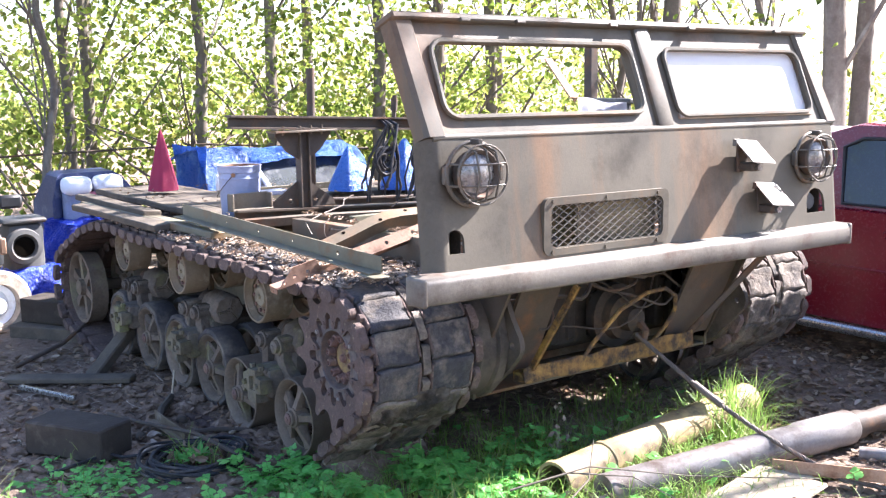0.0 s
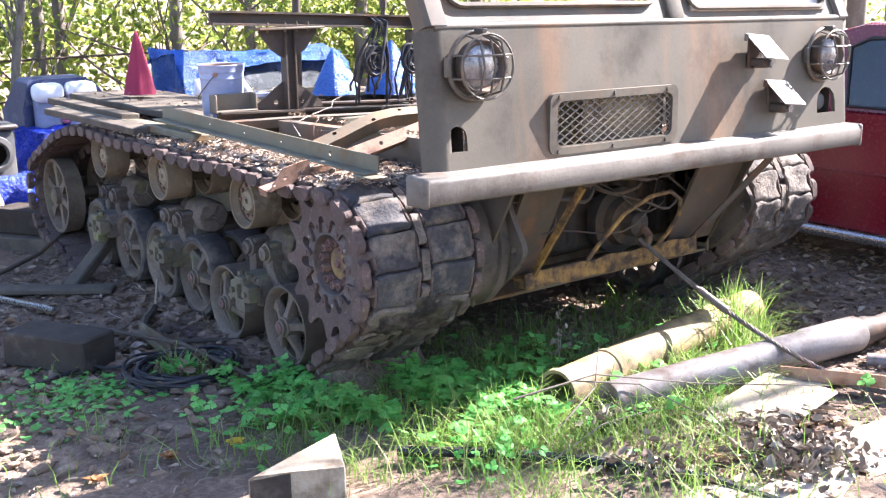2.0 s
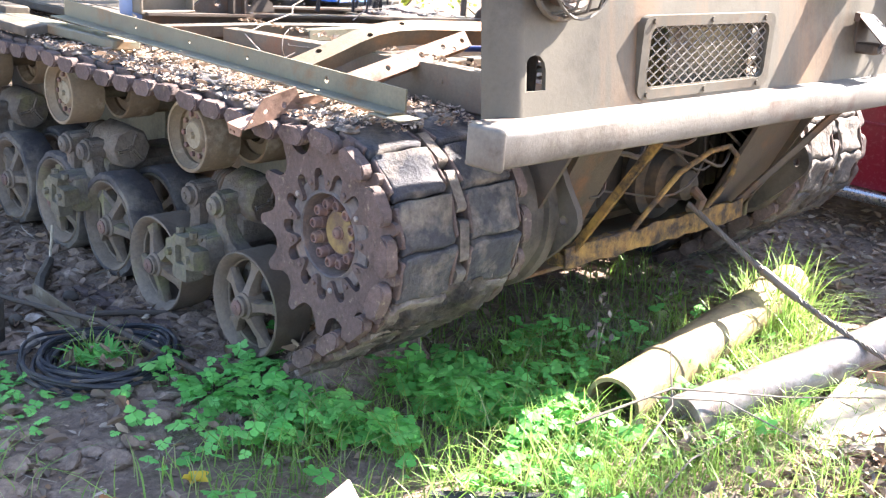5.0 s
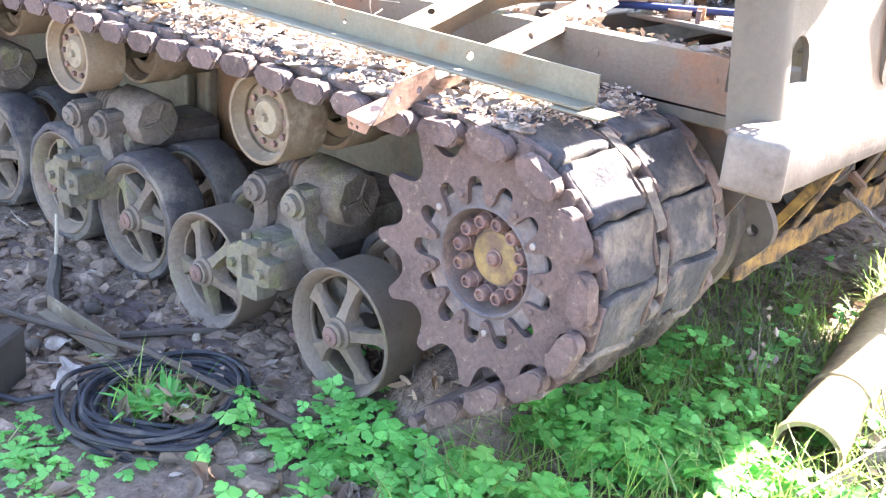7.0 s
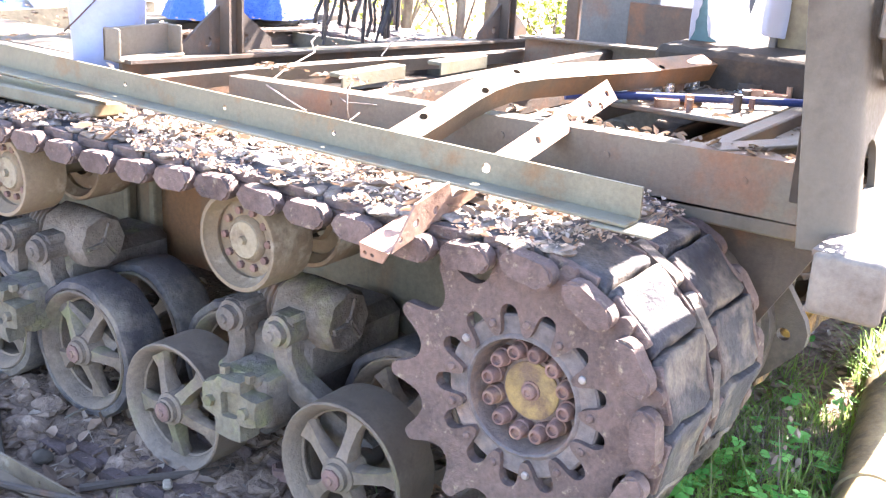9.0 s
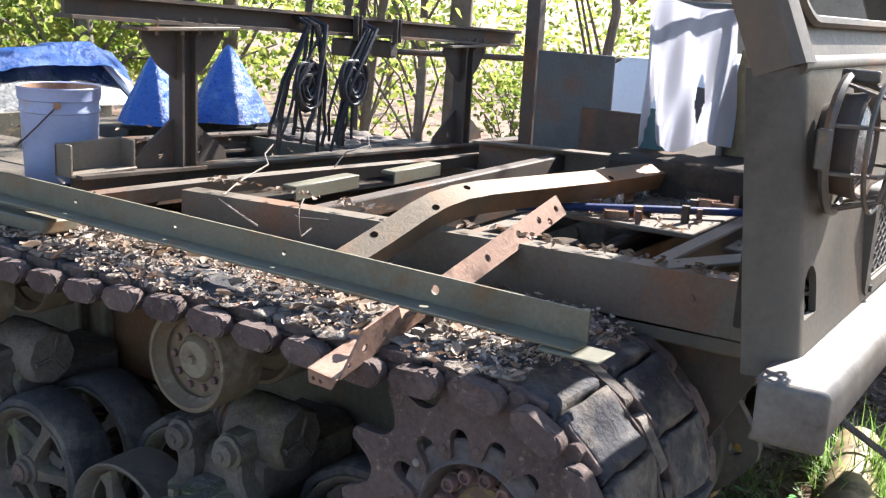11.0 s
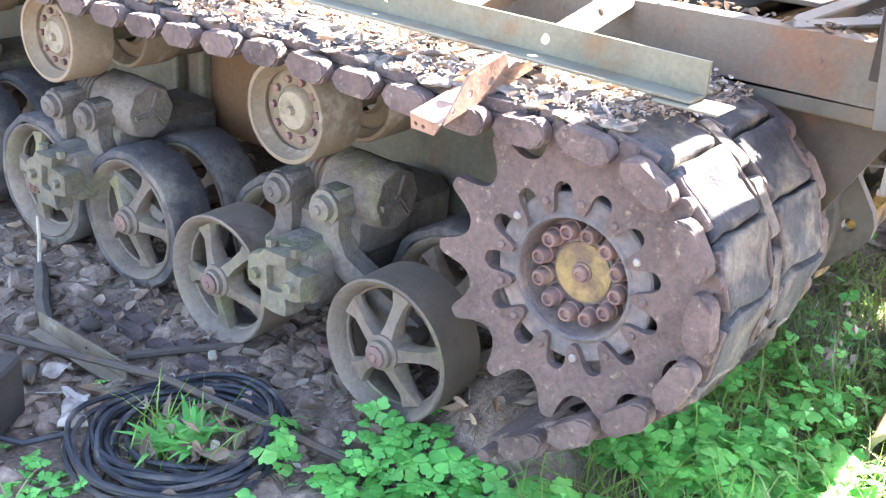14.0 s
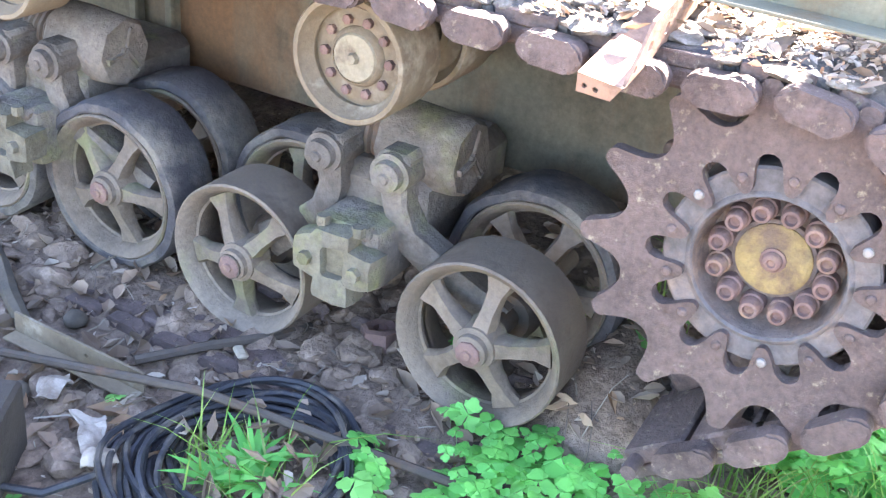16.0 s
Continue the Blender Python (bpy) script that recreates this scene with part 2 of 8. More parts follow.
RIMR = surface("polished_brown_rim", (0.16, 0.125, 0.095), (0.12, 0.095, 0.075), 0.6, 0.15, 9, (0.09, 0.07, 0.055), 7, 0.4, 0.3, 110)
RUBBER = surface("dusty_black_rubber", (0.028, 0.029, 0.036), (0.062, 0.058, 0.058), 0.78, 0, 12, (0.15, 0.125, 0.1), 7, 0.55, 1.0, 50, grain_depth=0.45, lumps=4.0)
RCAPM = surface("pale_dusty_cap", (0.27, 0.235, 0.17), (0.2, 0.17, 0.12), 0.8, 0, 14, (0.13, 0.1, 0.07), 20, 0.4, 0.4, 110)
TREAD = surface("dusty_road_wheel_tyre", (0.045, 0.041, 0.044), (0.06, 0.055, 0.055), 0.8, 0, 8, (0.13, 0.113, 0.093), 6, 0.65, 0.9, 50, grain_depth=0.3)
ROLLM = surface("tan_dusty_roller_steel", (0.19, 0.15, 0.1), (0.15, 0.115, 0.08), 0.7, 0, 6, (0.3, 0.26, 0.2), 9, 0.25, 0.35, 90)
HULL = surface("brown_olive_hull_plate", (0.15, 0.126, 0.085), (0.105, 0.096, 0.07), 0.75, 0, 3.5, (0.165, 0.09, 0.045), 1.6, 0.26, 0.4, 60, 3, grain_depth=0.25, grime=0.7)
RAILM = surface("rail_rust_over_olive", (0.135, 0.1, 0.075), (0.125, 0.112, 0.085), 0.65, 0, 3.5, (0.175, 0.088, 0.05), 3, 0.36, 0.25, 90)
YELLOW = surface("rusty_yellow_steel", (0.36, 0.215, 0.06), (0.2, 0.11, 0.045), 0.85, 0, 12, (0.06, 0.042, 0.032), 13, 0.85, 1.0, 80, lumps=4.0)
ANGLE = surface("pale_green_grey_primer", (0.17, 0.157, 0.11), (0.128, 0.118, 0.084), 0.55, 0, 4, (0.2, 0.13, 0.07), 7, 0.3, 0.2, 100)
ORANGE = surface("orange_brown_rust", (0.3, 0.16, 0.09), (0.37, 0.25, 0.17), 0.75, 0, 6, (0.17, 0.075, 0.04), 9, 0.45, 0.4, 100)
DARKST = surface("dark_brown_steel", (0.085, 0.065, 0.05), (0.06, 0.05, 0.042), 0.65, 0, 5, (0.13, 0.07, 0.04), 5, 0.4, 0.3, 90)
GREYPL = surface("dark_grey_panel_paint", (0.11, 0.11, 0.105), (0.085, 0.085, 0.085), 0.6, 0, 3, (0.13, 0.09, 0.07), 4, 0.25, 0.15, 90)
# near-black for machinery, and for fills that stand in for shade
DARKIN = surface("shade_fill_and_oily_machinery", (0.04, 0.034, 0.028), (0.055, 0.045, 0.036), 0.9, 0, 7, (0.09, 0.06, 0.038), 6, 0.4, 0.5, 60, spec=0.1)
CHROME = surface("dull_plated_metal", (0.5, 0.5, 0.5), (0.4, 0.4, 0.4), 0.3, 0.9, 8, None, 3, 0, 0.1, 90, spec=0.5)
WIRE = surface("grey_guard_wire", (0.12, 0.108, 0.09), (0.085, 0.076, 0.063), 0.5, 0.3, 9, (0.2, 0.12, 0.07), 20, 0.3, 0.1, 120)
LENS = surface("ribbed_lamp_glass", (0.1, 0.1, 0.105), (0.3, 0.3, 0.31), 0.3, 0.6, 9, (0.05, 0.05, 0.05), 12, 0.45, 0.2, 40, 5, grain_depth=0.2, spec=0.5)
HOSE = surface("black_rubber_hose", (0.022, 0.022, 0.026), (0.035, 0.035, 0.04), 0.55, 0, 12, (0.1, 0.085, 0.07), 9, 0.42, 0.2, 90)
CABLEM = surface("steel_wire_rope", (0.13, 0.105, 0.085), (0.08, 0.065, 0.055), 0.65, 0.1, 20, (0.17, 0.09, 0.05), 12, 0.3, 0.3, 200, spec=0.5)
PIPEM = surface("grey_pipe_paint", (0.235, 0.215, 0.2), (0.165, 0.15, 0.14), 0.45, 0.1, 3, (0.1, 0.07, 0.055), 4, 0.5, 0.3, 70, grime=0.7)
YPIPE = surface("muddy_yellow_pipe", (0.35, 0.265, 0.13), (0.25, 0.185, 0.1), 0.65, 0, 4, (0.1, 0.075, 0.05), 6, 0.6, 0.5, 60, grime=0.7)
SLEEPER = surface("dark_creosote_timber", (0.035, 0.029, 0.024), (0.05, 0.041, 0.034), 0.9, 0, 7, (0.075, 0.063, 0.052), 8, 0.3, 0.8, 60, lumps=2.0)
OLDWOOD = surface("grey_weathered_wood", (0.115, 0.096, 0.072), (0.075, 0.062, 0.05), 0.9, 0, 9, (0.07, 0.06, 0.05), 8, 0.4, 0.6, 80)
PALEWOOD = surface("pale_sawn_wood", (0.42, 0.36, 0.275), (0.33, 0.27, 0.19), 0.85, 0, 6, (0.2, 0.15, 0.1), 7, 0.42, 0.4, 90, grime=0.6)
TARP = surface("blue_tarpaulin", (0.022, 0.09, 0.34), (0.03, 0.12, 0.4), 0.34, 0, 5, (0.1, 0.2, 0.42), 6, 0.25, 1.0, 60, lumps=9.0, grain_depth=0.05, grime=0.0, spec=0.5)
DEEPTARP = surface("deep_blue_tarpaulin", (0.02, 0.045, 0.5), (0.028, 0.07, 0.58), 0.3, 0, 5, (0.08, 0.13, 0.6), 6, 0.25, 1.0, 60, lumps=12.0, grain_depth=0.05, grime=0.0, spec=0.5)
REDTARP = surface("crimson_cover_cloth", (0.24, 0.022, 0.055), (0.19, 0.018, 0.045), 0.7, 0, 6, (0.28, 0.05, 0.08), 6, 0.2, 0.2, 60, grain_depth=0.05, grime=0.0)
PAILM = surface("pale_blue_grey_pail", (0.31, 0.345, 0.49), (0.27, 0.305, 0.45), 0.4, 0, 4, (0.3, 0.27, 0.27), 8, 0.2, 0.1, 90, grain_depth=0.05, grime=0.2)
REDCAR = surface("dark_red_car_paint", (0.15, 0.007, 0.016), (0.125, 0.007, 0.014), 0.25, 0, 3, None, 3, 0, 0.03, 60, grain_depth=0.05, grime=0.0, spec=0.5)
WHITECAR = surface("white_car_paint", (0.72, 0.73, 0.75), (0.66, 0.67, 0.7), 0.35, 0, 4, (0.5, 0.47, 0.42), 4, 0.2, 0.05, 60, grain_depth=0.05, grime=0.0, spec=0.5)
JEEPG = surface("faded_dark_grey_paint", (0.1, 0.105, 0.11), (0.08, 0.082, 0.085), 0.5, 0, 4, (0.2, 0.19, 0.18), 4, 0.3)
GREYPLASTIC = surface("grey_plastic", (0.26, 0.29, 0.4), (0.22, 0.25, 0.35), 0.5, 0, 5, (0.15, 0.15, 0.17), 4, 0.3, 0.1, 60)
HOLE = surface("dark_hole", (0.006, 0.005, 0.004), (0.01, 0.008, 0.006), 1.0, 0, 8, None, 4, 0, 0.0, 60, spec=0.0)
GREASY = surface("greasy_brown_casting", (0.11, 0.09, 0.072), (0.075, 0.062, 0.052), 0.7, 0, 7, (0.045, 0.038, 0.033), 6, 0.5, 0.6, 60, lumps=1.5)
BLACKP = surface("black_plastic", (0.02, 0.02, 0.022), (0.028, 0.028, 0.03), 0.5, 0, 8, None, 4, 0, 0.1, 60)
SHEET = surface("dirty_white_cloth", (0.72, 0.72, 0.76), (0.62, 0.62, 0.67), 0.7, 0, 3, (0.36, 0.34, 0.34), 4, 0.25, 0.1, 50, grain_depth=0.06, grime=0.0)
GREYTEAL = surface("grey_teal_lining", (0.06, 0.11, 0.115), (0.045, 0.085, 0.095), 0.7, 0, 6, (0.12, 0.14, 0.14), 8, 0.3, 0.1, 60, grime=0.3)
BOARDM = surface("tan_pressed_board", (0.2, 0.165, 0.1), (0.155, 0.125, 0.08), 0.75, 0, 5, (0.11, 0.085, 0.06), 5, 0.35, 0.2, 70)
BLUEPIPE = surface("dark_blue_pipe_paint", (0.03, 0.045, 0.13), (0.025, 0.035, 0.1), 0.45, 0, 6, (0.1, 0.09, 0.08), 9, 0.3, 0.1, 90, grime=0.3)
MAGENTA = surface("pink_cloth", (0.6, 0.2, 0.25), (0.5, 0.15, 0.2), 0.7, 0, 6, grain_depth=0.05, grime=0.0)
PALEDIRT = surface("dried_pale_mud", (0.42, 0.36, 0.3), (0.3, 0.25, 0.2), 0.95, 0, 9, (0.18, 0.14, 0.11), 8, 0.45, 0.8, 50)
BARK = surface("grey_brown_bark", (0.16, 0.135, 0.11), (0.11, 0.09, 0.075), 0.9, 0, 9, (0.2, 0.18, 0.15), 6, 0.35, 0.8, 40, 3)
DIRT = surface("brown_dirt", (0.19, 0.136, 0.1), (0.115, 0.083, 0.062), 0.95, 0, 2.3, (0.23, 0.17, 0.128), 9, 0.42, 1.0, 45, grain_depth=0.5, lumps=7.0)
LITTER = leafy("dead_leaves", [(0.13, 0.092, 0.065), (0.22, 0.15, 0.104), (0.31, 0.225, 0.16), (0.145, 0.098, 0.07), (0.42, 0.35, 0.275), (0.25, 0.15, 0.085), (0.165, 0.125, 0.094), (0.21, 0.155, 0.112)], 0.1, 0.85, (3.0, 0.7, 1.15))
# the white stands in for sky mirrored in the dusty pane
GLAREPANE = leafy("dusty_glare_pane", [(0.8, 0.8, 0.82), (0.8, 0.8, 0.82)], 0.5, 0.3)
SIDING = surface("dull_tan_siding", (0.34, 0.32, 0.28), (0.28, 0.265, 0.235), 0.7, 0, 2, (0.22, 0.2, 0.18), 3, 0.3, 0.1, 40)
NAVY = surface("navy_shell", (0.035, 0.045, 0.1), (0.05, 0.06, 0.12), 0.5, 0, 4, (0.14, 0.15, 0.2), 5, 0.3)
CLOTH = leafy("white_sheet_cloth", [(0.5, 0.5, 0.55), (0.56, 0.56, 0.6)], 0.25, 0.8)
BENT = surface("rust_over_olive_channel", (0.2, 0.155, 0.105), (0.15, 0.12, 0.085), 0.7, 0, 4, (0.33, 0.165, 0.075), 2.2, 0.75, 0.3, 100)
BLADES = leafy("grass_blades", [(0.12, 0.23, 0.04), (0.2, 0.34, 0.06), (0.28, 0.4, 0.1), (0.17, 0.31, 0.06), (0.34, 0.33, 0.16)], 0.45, 0.45, (4.0, 0.6, 1.15))
CLOVER = leafy("buttercup_leaves", [(0.1, 0.36, 0.075), (0.18, 0.5, 0.11), (0.13, 0.42, 0.1), (0.25, 0.57, 0.14)], 0.4, 0.42, (6.0, 0.7, 1.2))
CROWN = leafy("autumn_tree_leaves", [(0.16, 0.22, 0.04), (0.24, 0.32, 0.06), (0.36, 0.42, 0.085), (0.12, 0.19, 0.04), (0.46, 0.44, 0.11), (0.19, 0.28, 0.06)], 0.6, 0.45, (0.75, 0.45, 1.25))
TINTED = glass("tinted_glass", (0.05, 0.08, 0.09), 0.04)
DARKGLASS = surface("dusty_reflecting_glass", (0.02, 0.024, 0.024), (0.03, 0.034, 0.034), 0.06, 0, 4, (0.1, 0.1, 0.1), 5, 0.3, 0.02, 60, grain_depth=0.02, grime=0.0, spec=0.9)

CARRIER = surface("blue_grey_worn_steel", (0.115, 0.1, 0.095), (0.083, 0.075, 0.075), 0.75, 0, 6, (0.16, 0.12, 0.1), 8, 0.45, 0.6, 70, grain_depth=0.3, grime=0.6)
CRUMBS = leafy("dry_crumbs", [(0.33, 0.26, 0.2), (0.46, 0.38, 0.31), (0.15, 0.115, 0.09), (0.55, 0.46, 0.38), (0.3, 0.17, 0.1), (0.22, 0.17, 0.13), (0.4, 0.33, 0.26)], 0.1, 0.9)
DRYDIRT = surface("dry_crumbled_dirt", (0.225, 0.16, 0.116), (0.14, 0.1, 0.075), 0.95, 0, 9, (0.27, 0.2, 0.15), 14, 0.4, 1.0, 60, grain_depth=0.4, lumps=4.0)
CLOD = surface("caked_grey_brown_dirt", (0.2, 0.17, 0.14), (0.12, 0.1, 0.083), 0.95, 0, 14, (0.3, 0.26, 0.22), 16, 0.35, 1.0, 60, grain_depth=0.4, lumps=4.0)
STRAW = leafy("dry_straw", [(0.2, 0.165, 0.125), (0.28, 0.24, 0.19), (0.13, 0.1, 0.08), (0.1, 0.08, 0.065)], 0.1, 0.9)
MOSSY = surface("mossy_casting", (0.17, 0.15, 0.105), (0.115, 0.1, 0.08), 0.9, 0, 6, (0.17, 0.17, 0.075), 5, 0.42, 1.0, 60, grain_depth=0.3, grime=0.6, lumps=2.0)
STRUTM = surface("orange_pink_rust", (0.3, 0.18, 0.125), (0.21, 0.135, 0.1), 0.75, 0, 9, (0.11, 0.062, 0.042), 10, 0.5, 0.35, 90)
MUDDY = surface("muddy_rubber", (0.165, 0.14, 0.118), (0.085, 0.072, 0.063), 0.95, 0, 9, (0.05, 0.046, 0.045), 9, 0.45, 1.0, 45, grain_depth=0.45, lumps=5.0)


# ---- ground ----
def ground_z(x, y):
    z = 0.05 - 0.022 * max(0.0, y - 2.5) - 0.012 * max(0.0, x - 3.5)
    r = math.hypot(x - 0.5, y)
    z += 0.035 * noise.noise(Vector((x * 0.7, y * 0.7, 3.1))) + 0.012 * noise.noise(Vector((x * 3.1, y * 3.1, 7.7)))
    if -0.3 < x < 0.65 and 0.08 < y < 3.3:
        z += 0.018 * min(1, max(0, x + 0.09) / 0.09, (0.65 - x) / 0.2) * min(1, (y - 0.08) / 0.14, (3.3 - y) / 0.3)
    if -0.16 < x < 0.5 and 0.0 < y < 0.46:
        z += 0.16 * min(1, max(0, x) / 0.12) * math.sin(math.pi * y / 0.46) ** 1.5
    z -= 0.035 * max(0.0, 1 - math.hypot(x, y - 1.03) / 0.3)
    if r > 25:
        z += 0.6 * noise.noise(Vector((x * 0.03, y * 0.03, 1.0))) * min(1, (r - 25) / 40)
    return z


def build_ground():
    def axis(c):
        out = [c + 0.07 * k for k in range(-70, 71)]
        step, v = 0.12, out[-1]
        while v < c + 1500:
            v += step
            step *= 1.22
            out.append(v)
        lo, step, v = [], 0.12, out[0]
        while v > c - 1500:
            v -= step
            step *= 1.22
            lo.append(v)
        return lo[::-1] + out
    xs, ys = axis(0.5), axis(0.3)
    verts = [(x, y, ground_z(x, y)) for y in ys for x in xs]
    n = len(xs)
    faces = [(j * n + i, j * n + i + 1, (j + 1) * n + i + 1, (j + 1) * n + i) for j in range(len(ys) - 1) for i in range(n - 1)]
    me = bpy.data.meshes.new("ground")
    me.from_pydata(verts, [], faces)
    me.materials.append(DIRT)
    me.shade_smooth()
    return tagged(new("ground", me), "bare brown dirt yard strewn with dead leaves", "ground", kind="structure")


build_ground()

# ---- the tracked tractor ----
tractor = thing("tracked_tractor", "derelict olive tracked tractor without its body panels, standing in leaf litter", "tracked vehicle")
SPY, SPZ, SPR = -0.007, 0.627, 0.264


def build_cowl():
    # front plate: nearly upright, with rounded side corners
    lean = Matrix.Translation((0, -0.46, 1.5)) @ Matrix.Rotation(radians(-5.7), 4, 'X') @ YPLANE
    bm = B()
    arch = lambda cx, cz, r=0.04: [(cx - r, cz - 0.045), (cx + r, cz - 0.045)] + [(cx + r * math.cos(radians(a)), cz + 0.005 + r * math.sin(radians(a))) for a in range(0, 181, 30)]
    holes = [arch(0.188, -0.385), arch(2.325, -0.39, 0.07), rrect(0.64, -0.45, 1.255, -0.29, 0.03)]
    holed(bm, [(0.15, -0.52), (2.46, -0.52), (2.46, 0.0), (0.15, 0.0)], holes, lean, 0.012)
    for x0, s in ((0.15, -1), (2.46, 1)):
        prof = [(x0, 0.0)] + [(x0 + s * 0.06 * math.sin(radians(a)), 0.06 - 0.06 * math.cos(radians(a))) for a in (25, 50, 70, 90)] + [(x0 + s * 0.06, 0.085)]
        rings = []
        for v in (-0.52, -0.3, -0.1, 0.0):
            rings.append([lean @ Vector((u, v, w)) for u, w in prof] + [lean @ Vector((u - s * 0.012, v, w + 0.004)) for u, w in prof[::-1]])
        loft(bm, rings)
    # lower lip turned back and the rounded top edge
    rbox(bm, (0.12, -0.505, 0.975), (2.49, -0.43, 0.99), 0.004)
    tube(bm, [(0.12, -0.447, 1.5), (2.49, -0.447, 1.5)], 0.016, 10)
    cowl = part("front_cowl", bm, COWL, tractor, "dusty olive grey front plate with rust streaks")
    bm = B()
    holed(bm, rrect(0.6, 1.02, 1.29, 1.252, 0.035), [rrect(0.637, 1.048, 1.258, 1.222, 0.03)], Matrix.Translation((0, -0.512, 0)) @ YPLANE, 0.022)
    for x in (0.645, 0.93, 1.225):
        for z in (1.034, 1.238):
            cyl(bm, (x, -0.518, z), (x, -0.508, z), 0.009, 8)
    gf = part("grille_frame", bm, COWL, tractor, "riveted grille frame with rounded corners")
    bm = B()
    for k in range(-8, 22):
        for s in (1, -1):
            a, b = Vector((0.66 + 0.05 * k, -0.5, 1.04)), Vector((0.66 + 0.05 * k + s * 0.31, -0.5, 1.23))
            t0, t1 = 0.0, 1.0
            d = b - a
            for lim, sg in ((0.63, 1), (1.262, -1)):
                t = (lim - a.x) / d.x
                if d.x * sg > 0:
                    t0 = max(t0, t)
                else:
                    t1 = min(t1, t)
            if t1 > t0 + 0.02:
                p, q = a + d * t0, a + d * t1
                tube(bm, [p, q], 0.0026, 4)
    part("grille_mesh", bm, BUMPER, gf, "expanded metal mesh")
    bm = B()
    rbox(bm, (0.84, -0.44, 1.03), (1.29, -0.43, 1.24), 0.003)
    rbox(bm, (0.62, -0.30, 1.0), (1.34, -0.29, 1.26), 0.003)
    part("grille_flap", bm, BOARDM, gf, "tan flap behind the mesh")
    # dark backing added so the slots read as shaded openings
    bm = B()
    for x, r in ((0.188, 0.05), (2.325, 0.08)):
        rbox(bm, (x - r - 0.005, -0.40, 1.05), (x + r + 0.005, -0.392, 1.215), 0.003)
        rbox(bm, (x - r - 0.005, -0.46, 1.04), (x - r, -0.392, 1.205), 0.002)
        rbox(bm, (x + r, -0.46, 1.04), (x + r + 0.005, -0.392, 1.205), 0.002)
        rbox(bm, (x - r, -0.478, 1.04), (x + r, -0.4, 1.046), 0.001)
        part("slot_box", bm, DARKIN, cowl, "dark backing added for the shade inside an arched slot")
        bm = B()
    bm.free()
    bm = B()
    lathe(bm, (2.335, -0.4, 1.115), (0, -1, 0), [(0, 0.042), (0.045, 0.046), (0.06, 0.036), (0.066, 0.01)], 16)
    part("signal_lamp", bm, GREYPL, cowl, "small round lamp in the slot")
    return cowl


build_cowl()


def build_windshield():
    top_y, top_z = -0.27, 1.945
    ln = math.hypot(top_y + 0.445, top_z - 1.5)
    ang = math.degrees(math.atan2(top_y + 0.445, top_z - 1.5))
    m = Matrix.Translation((0, -0.445, 1.5)) @ Matrix.Rotation(radians(-ang), 4, 'X') @ YPLANE
    outer = [(0.09, 0.0), (2.52, 0.0), (2.465, ln), (0.062, ln)]
    w1 = rrect(0.205, 0.075, 1.235, ln - 0.095, 0.06)
    w2 = rrect(1.43, 0.055, 2.36, ln - 0.11, 0.05)
    bm = B()
    holed(bm, outer, [w1, w2], m, 0.03)
    # header turned forward, raised mullion, side pillars with depth
    rbox(bm, (0.055, -0.035, ln - 0.02), (2.47, 0.09, ln + 0.012), 0.008, m @ Matrix(((1, 0, 0, 0), (0, 0, 1, 0), (0, 1, 0, 0), (0, 0, 0, 1))))
    sw = m @ Matrix(((1, 0, 0, 0), (0, 0, 1, 0), (0, 1, 0, 0), (0, 0, 0, 1)))
    rbox(bm, (1.285, -0.02, 0.0), (1.385, 0.10, ln), 0.022, sw, 2)
    for x0, x1 in ((0.09, 0.06), (2.425, 2.37)):
        loft(bm, [[sw @ Vector((x + a, c, v)) for a, c in ((0, -0.005), (0.015, -0.02), (0.08, -0.02), (0.095, -0.005), (0.095, 0.06), (0, 0.06))] for x, v in ((x0, 0.0), (x1, ln))])
    wf = part("windshield_frame", bm, COWL, tractor, "sloping two-window windshield frame without glass")
    for name, w in (("window_rim", w1), ("window_rim", w2)):
        bm = B()
        loop = [sw @ Vector((u, -0.012, v)) for u, v in w]
        tube(bm, loop + loop[:1], 0.011, 6)
        part(name, bm, COWL, wf)
    for x in (0.35, 0.62, 1.12, 1.6, 2.2):
        bm = B()
        rbox(bm, (x, -0.05, ln - 0.03), (x + 0.045, -0.03, ln - 0.012), 0.003, sw)
        part("hinge_tab", bm, COWL, wf)
    bm = B()
    b2 = B()
    # pane whitened to look like glare from the sky
    prism(b2, rrect(1.425, 0.05, 2.365, ln - 0.105, 0.05), m @ Matrix.Translation((0, 0, 0.018)), 0.004)
    rbox(bm, (1.43, -0.012, 0.045), (2.36, 0.008, 0.07), 0.004, sw)
    dent(bm, 0.006, 9)
    part("window_pane", b2, GLAREPANE, wf, "dusty pane in one window, whitened for sky glare")
    part("wiper_ledge", bm, PALEDIRT, wf, "torn seal along the window's lower edge")


build_windshield()


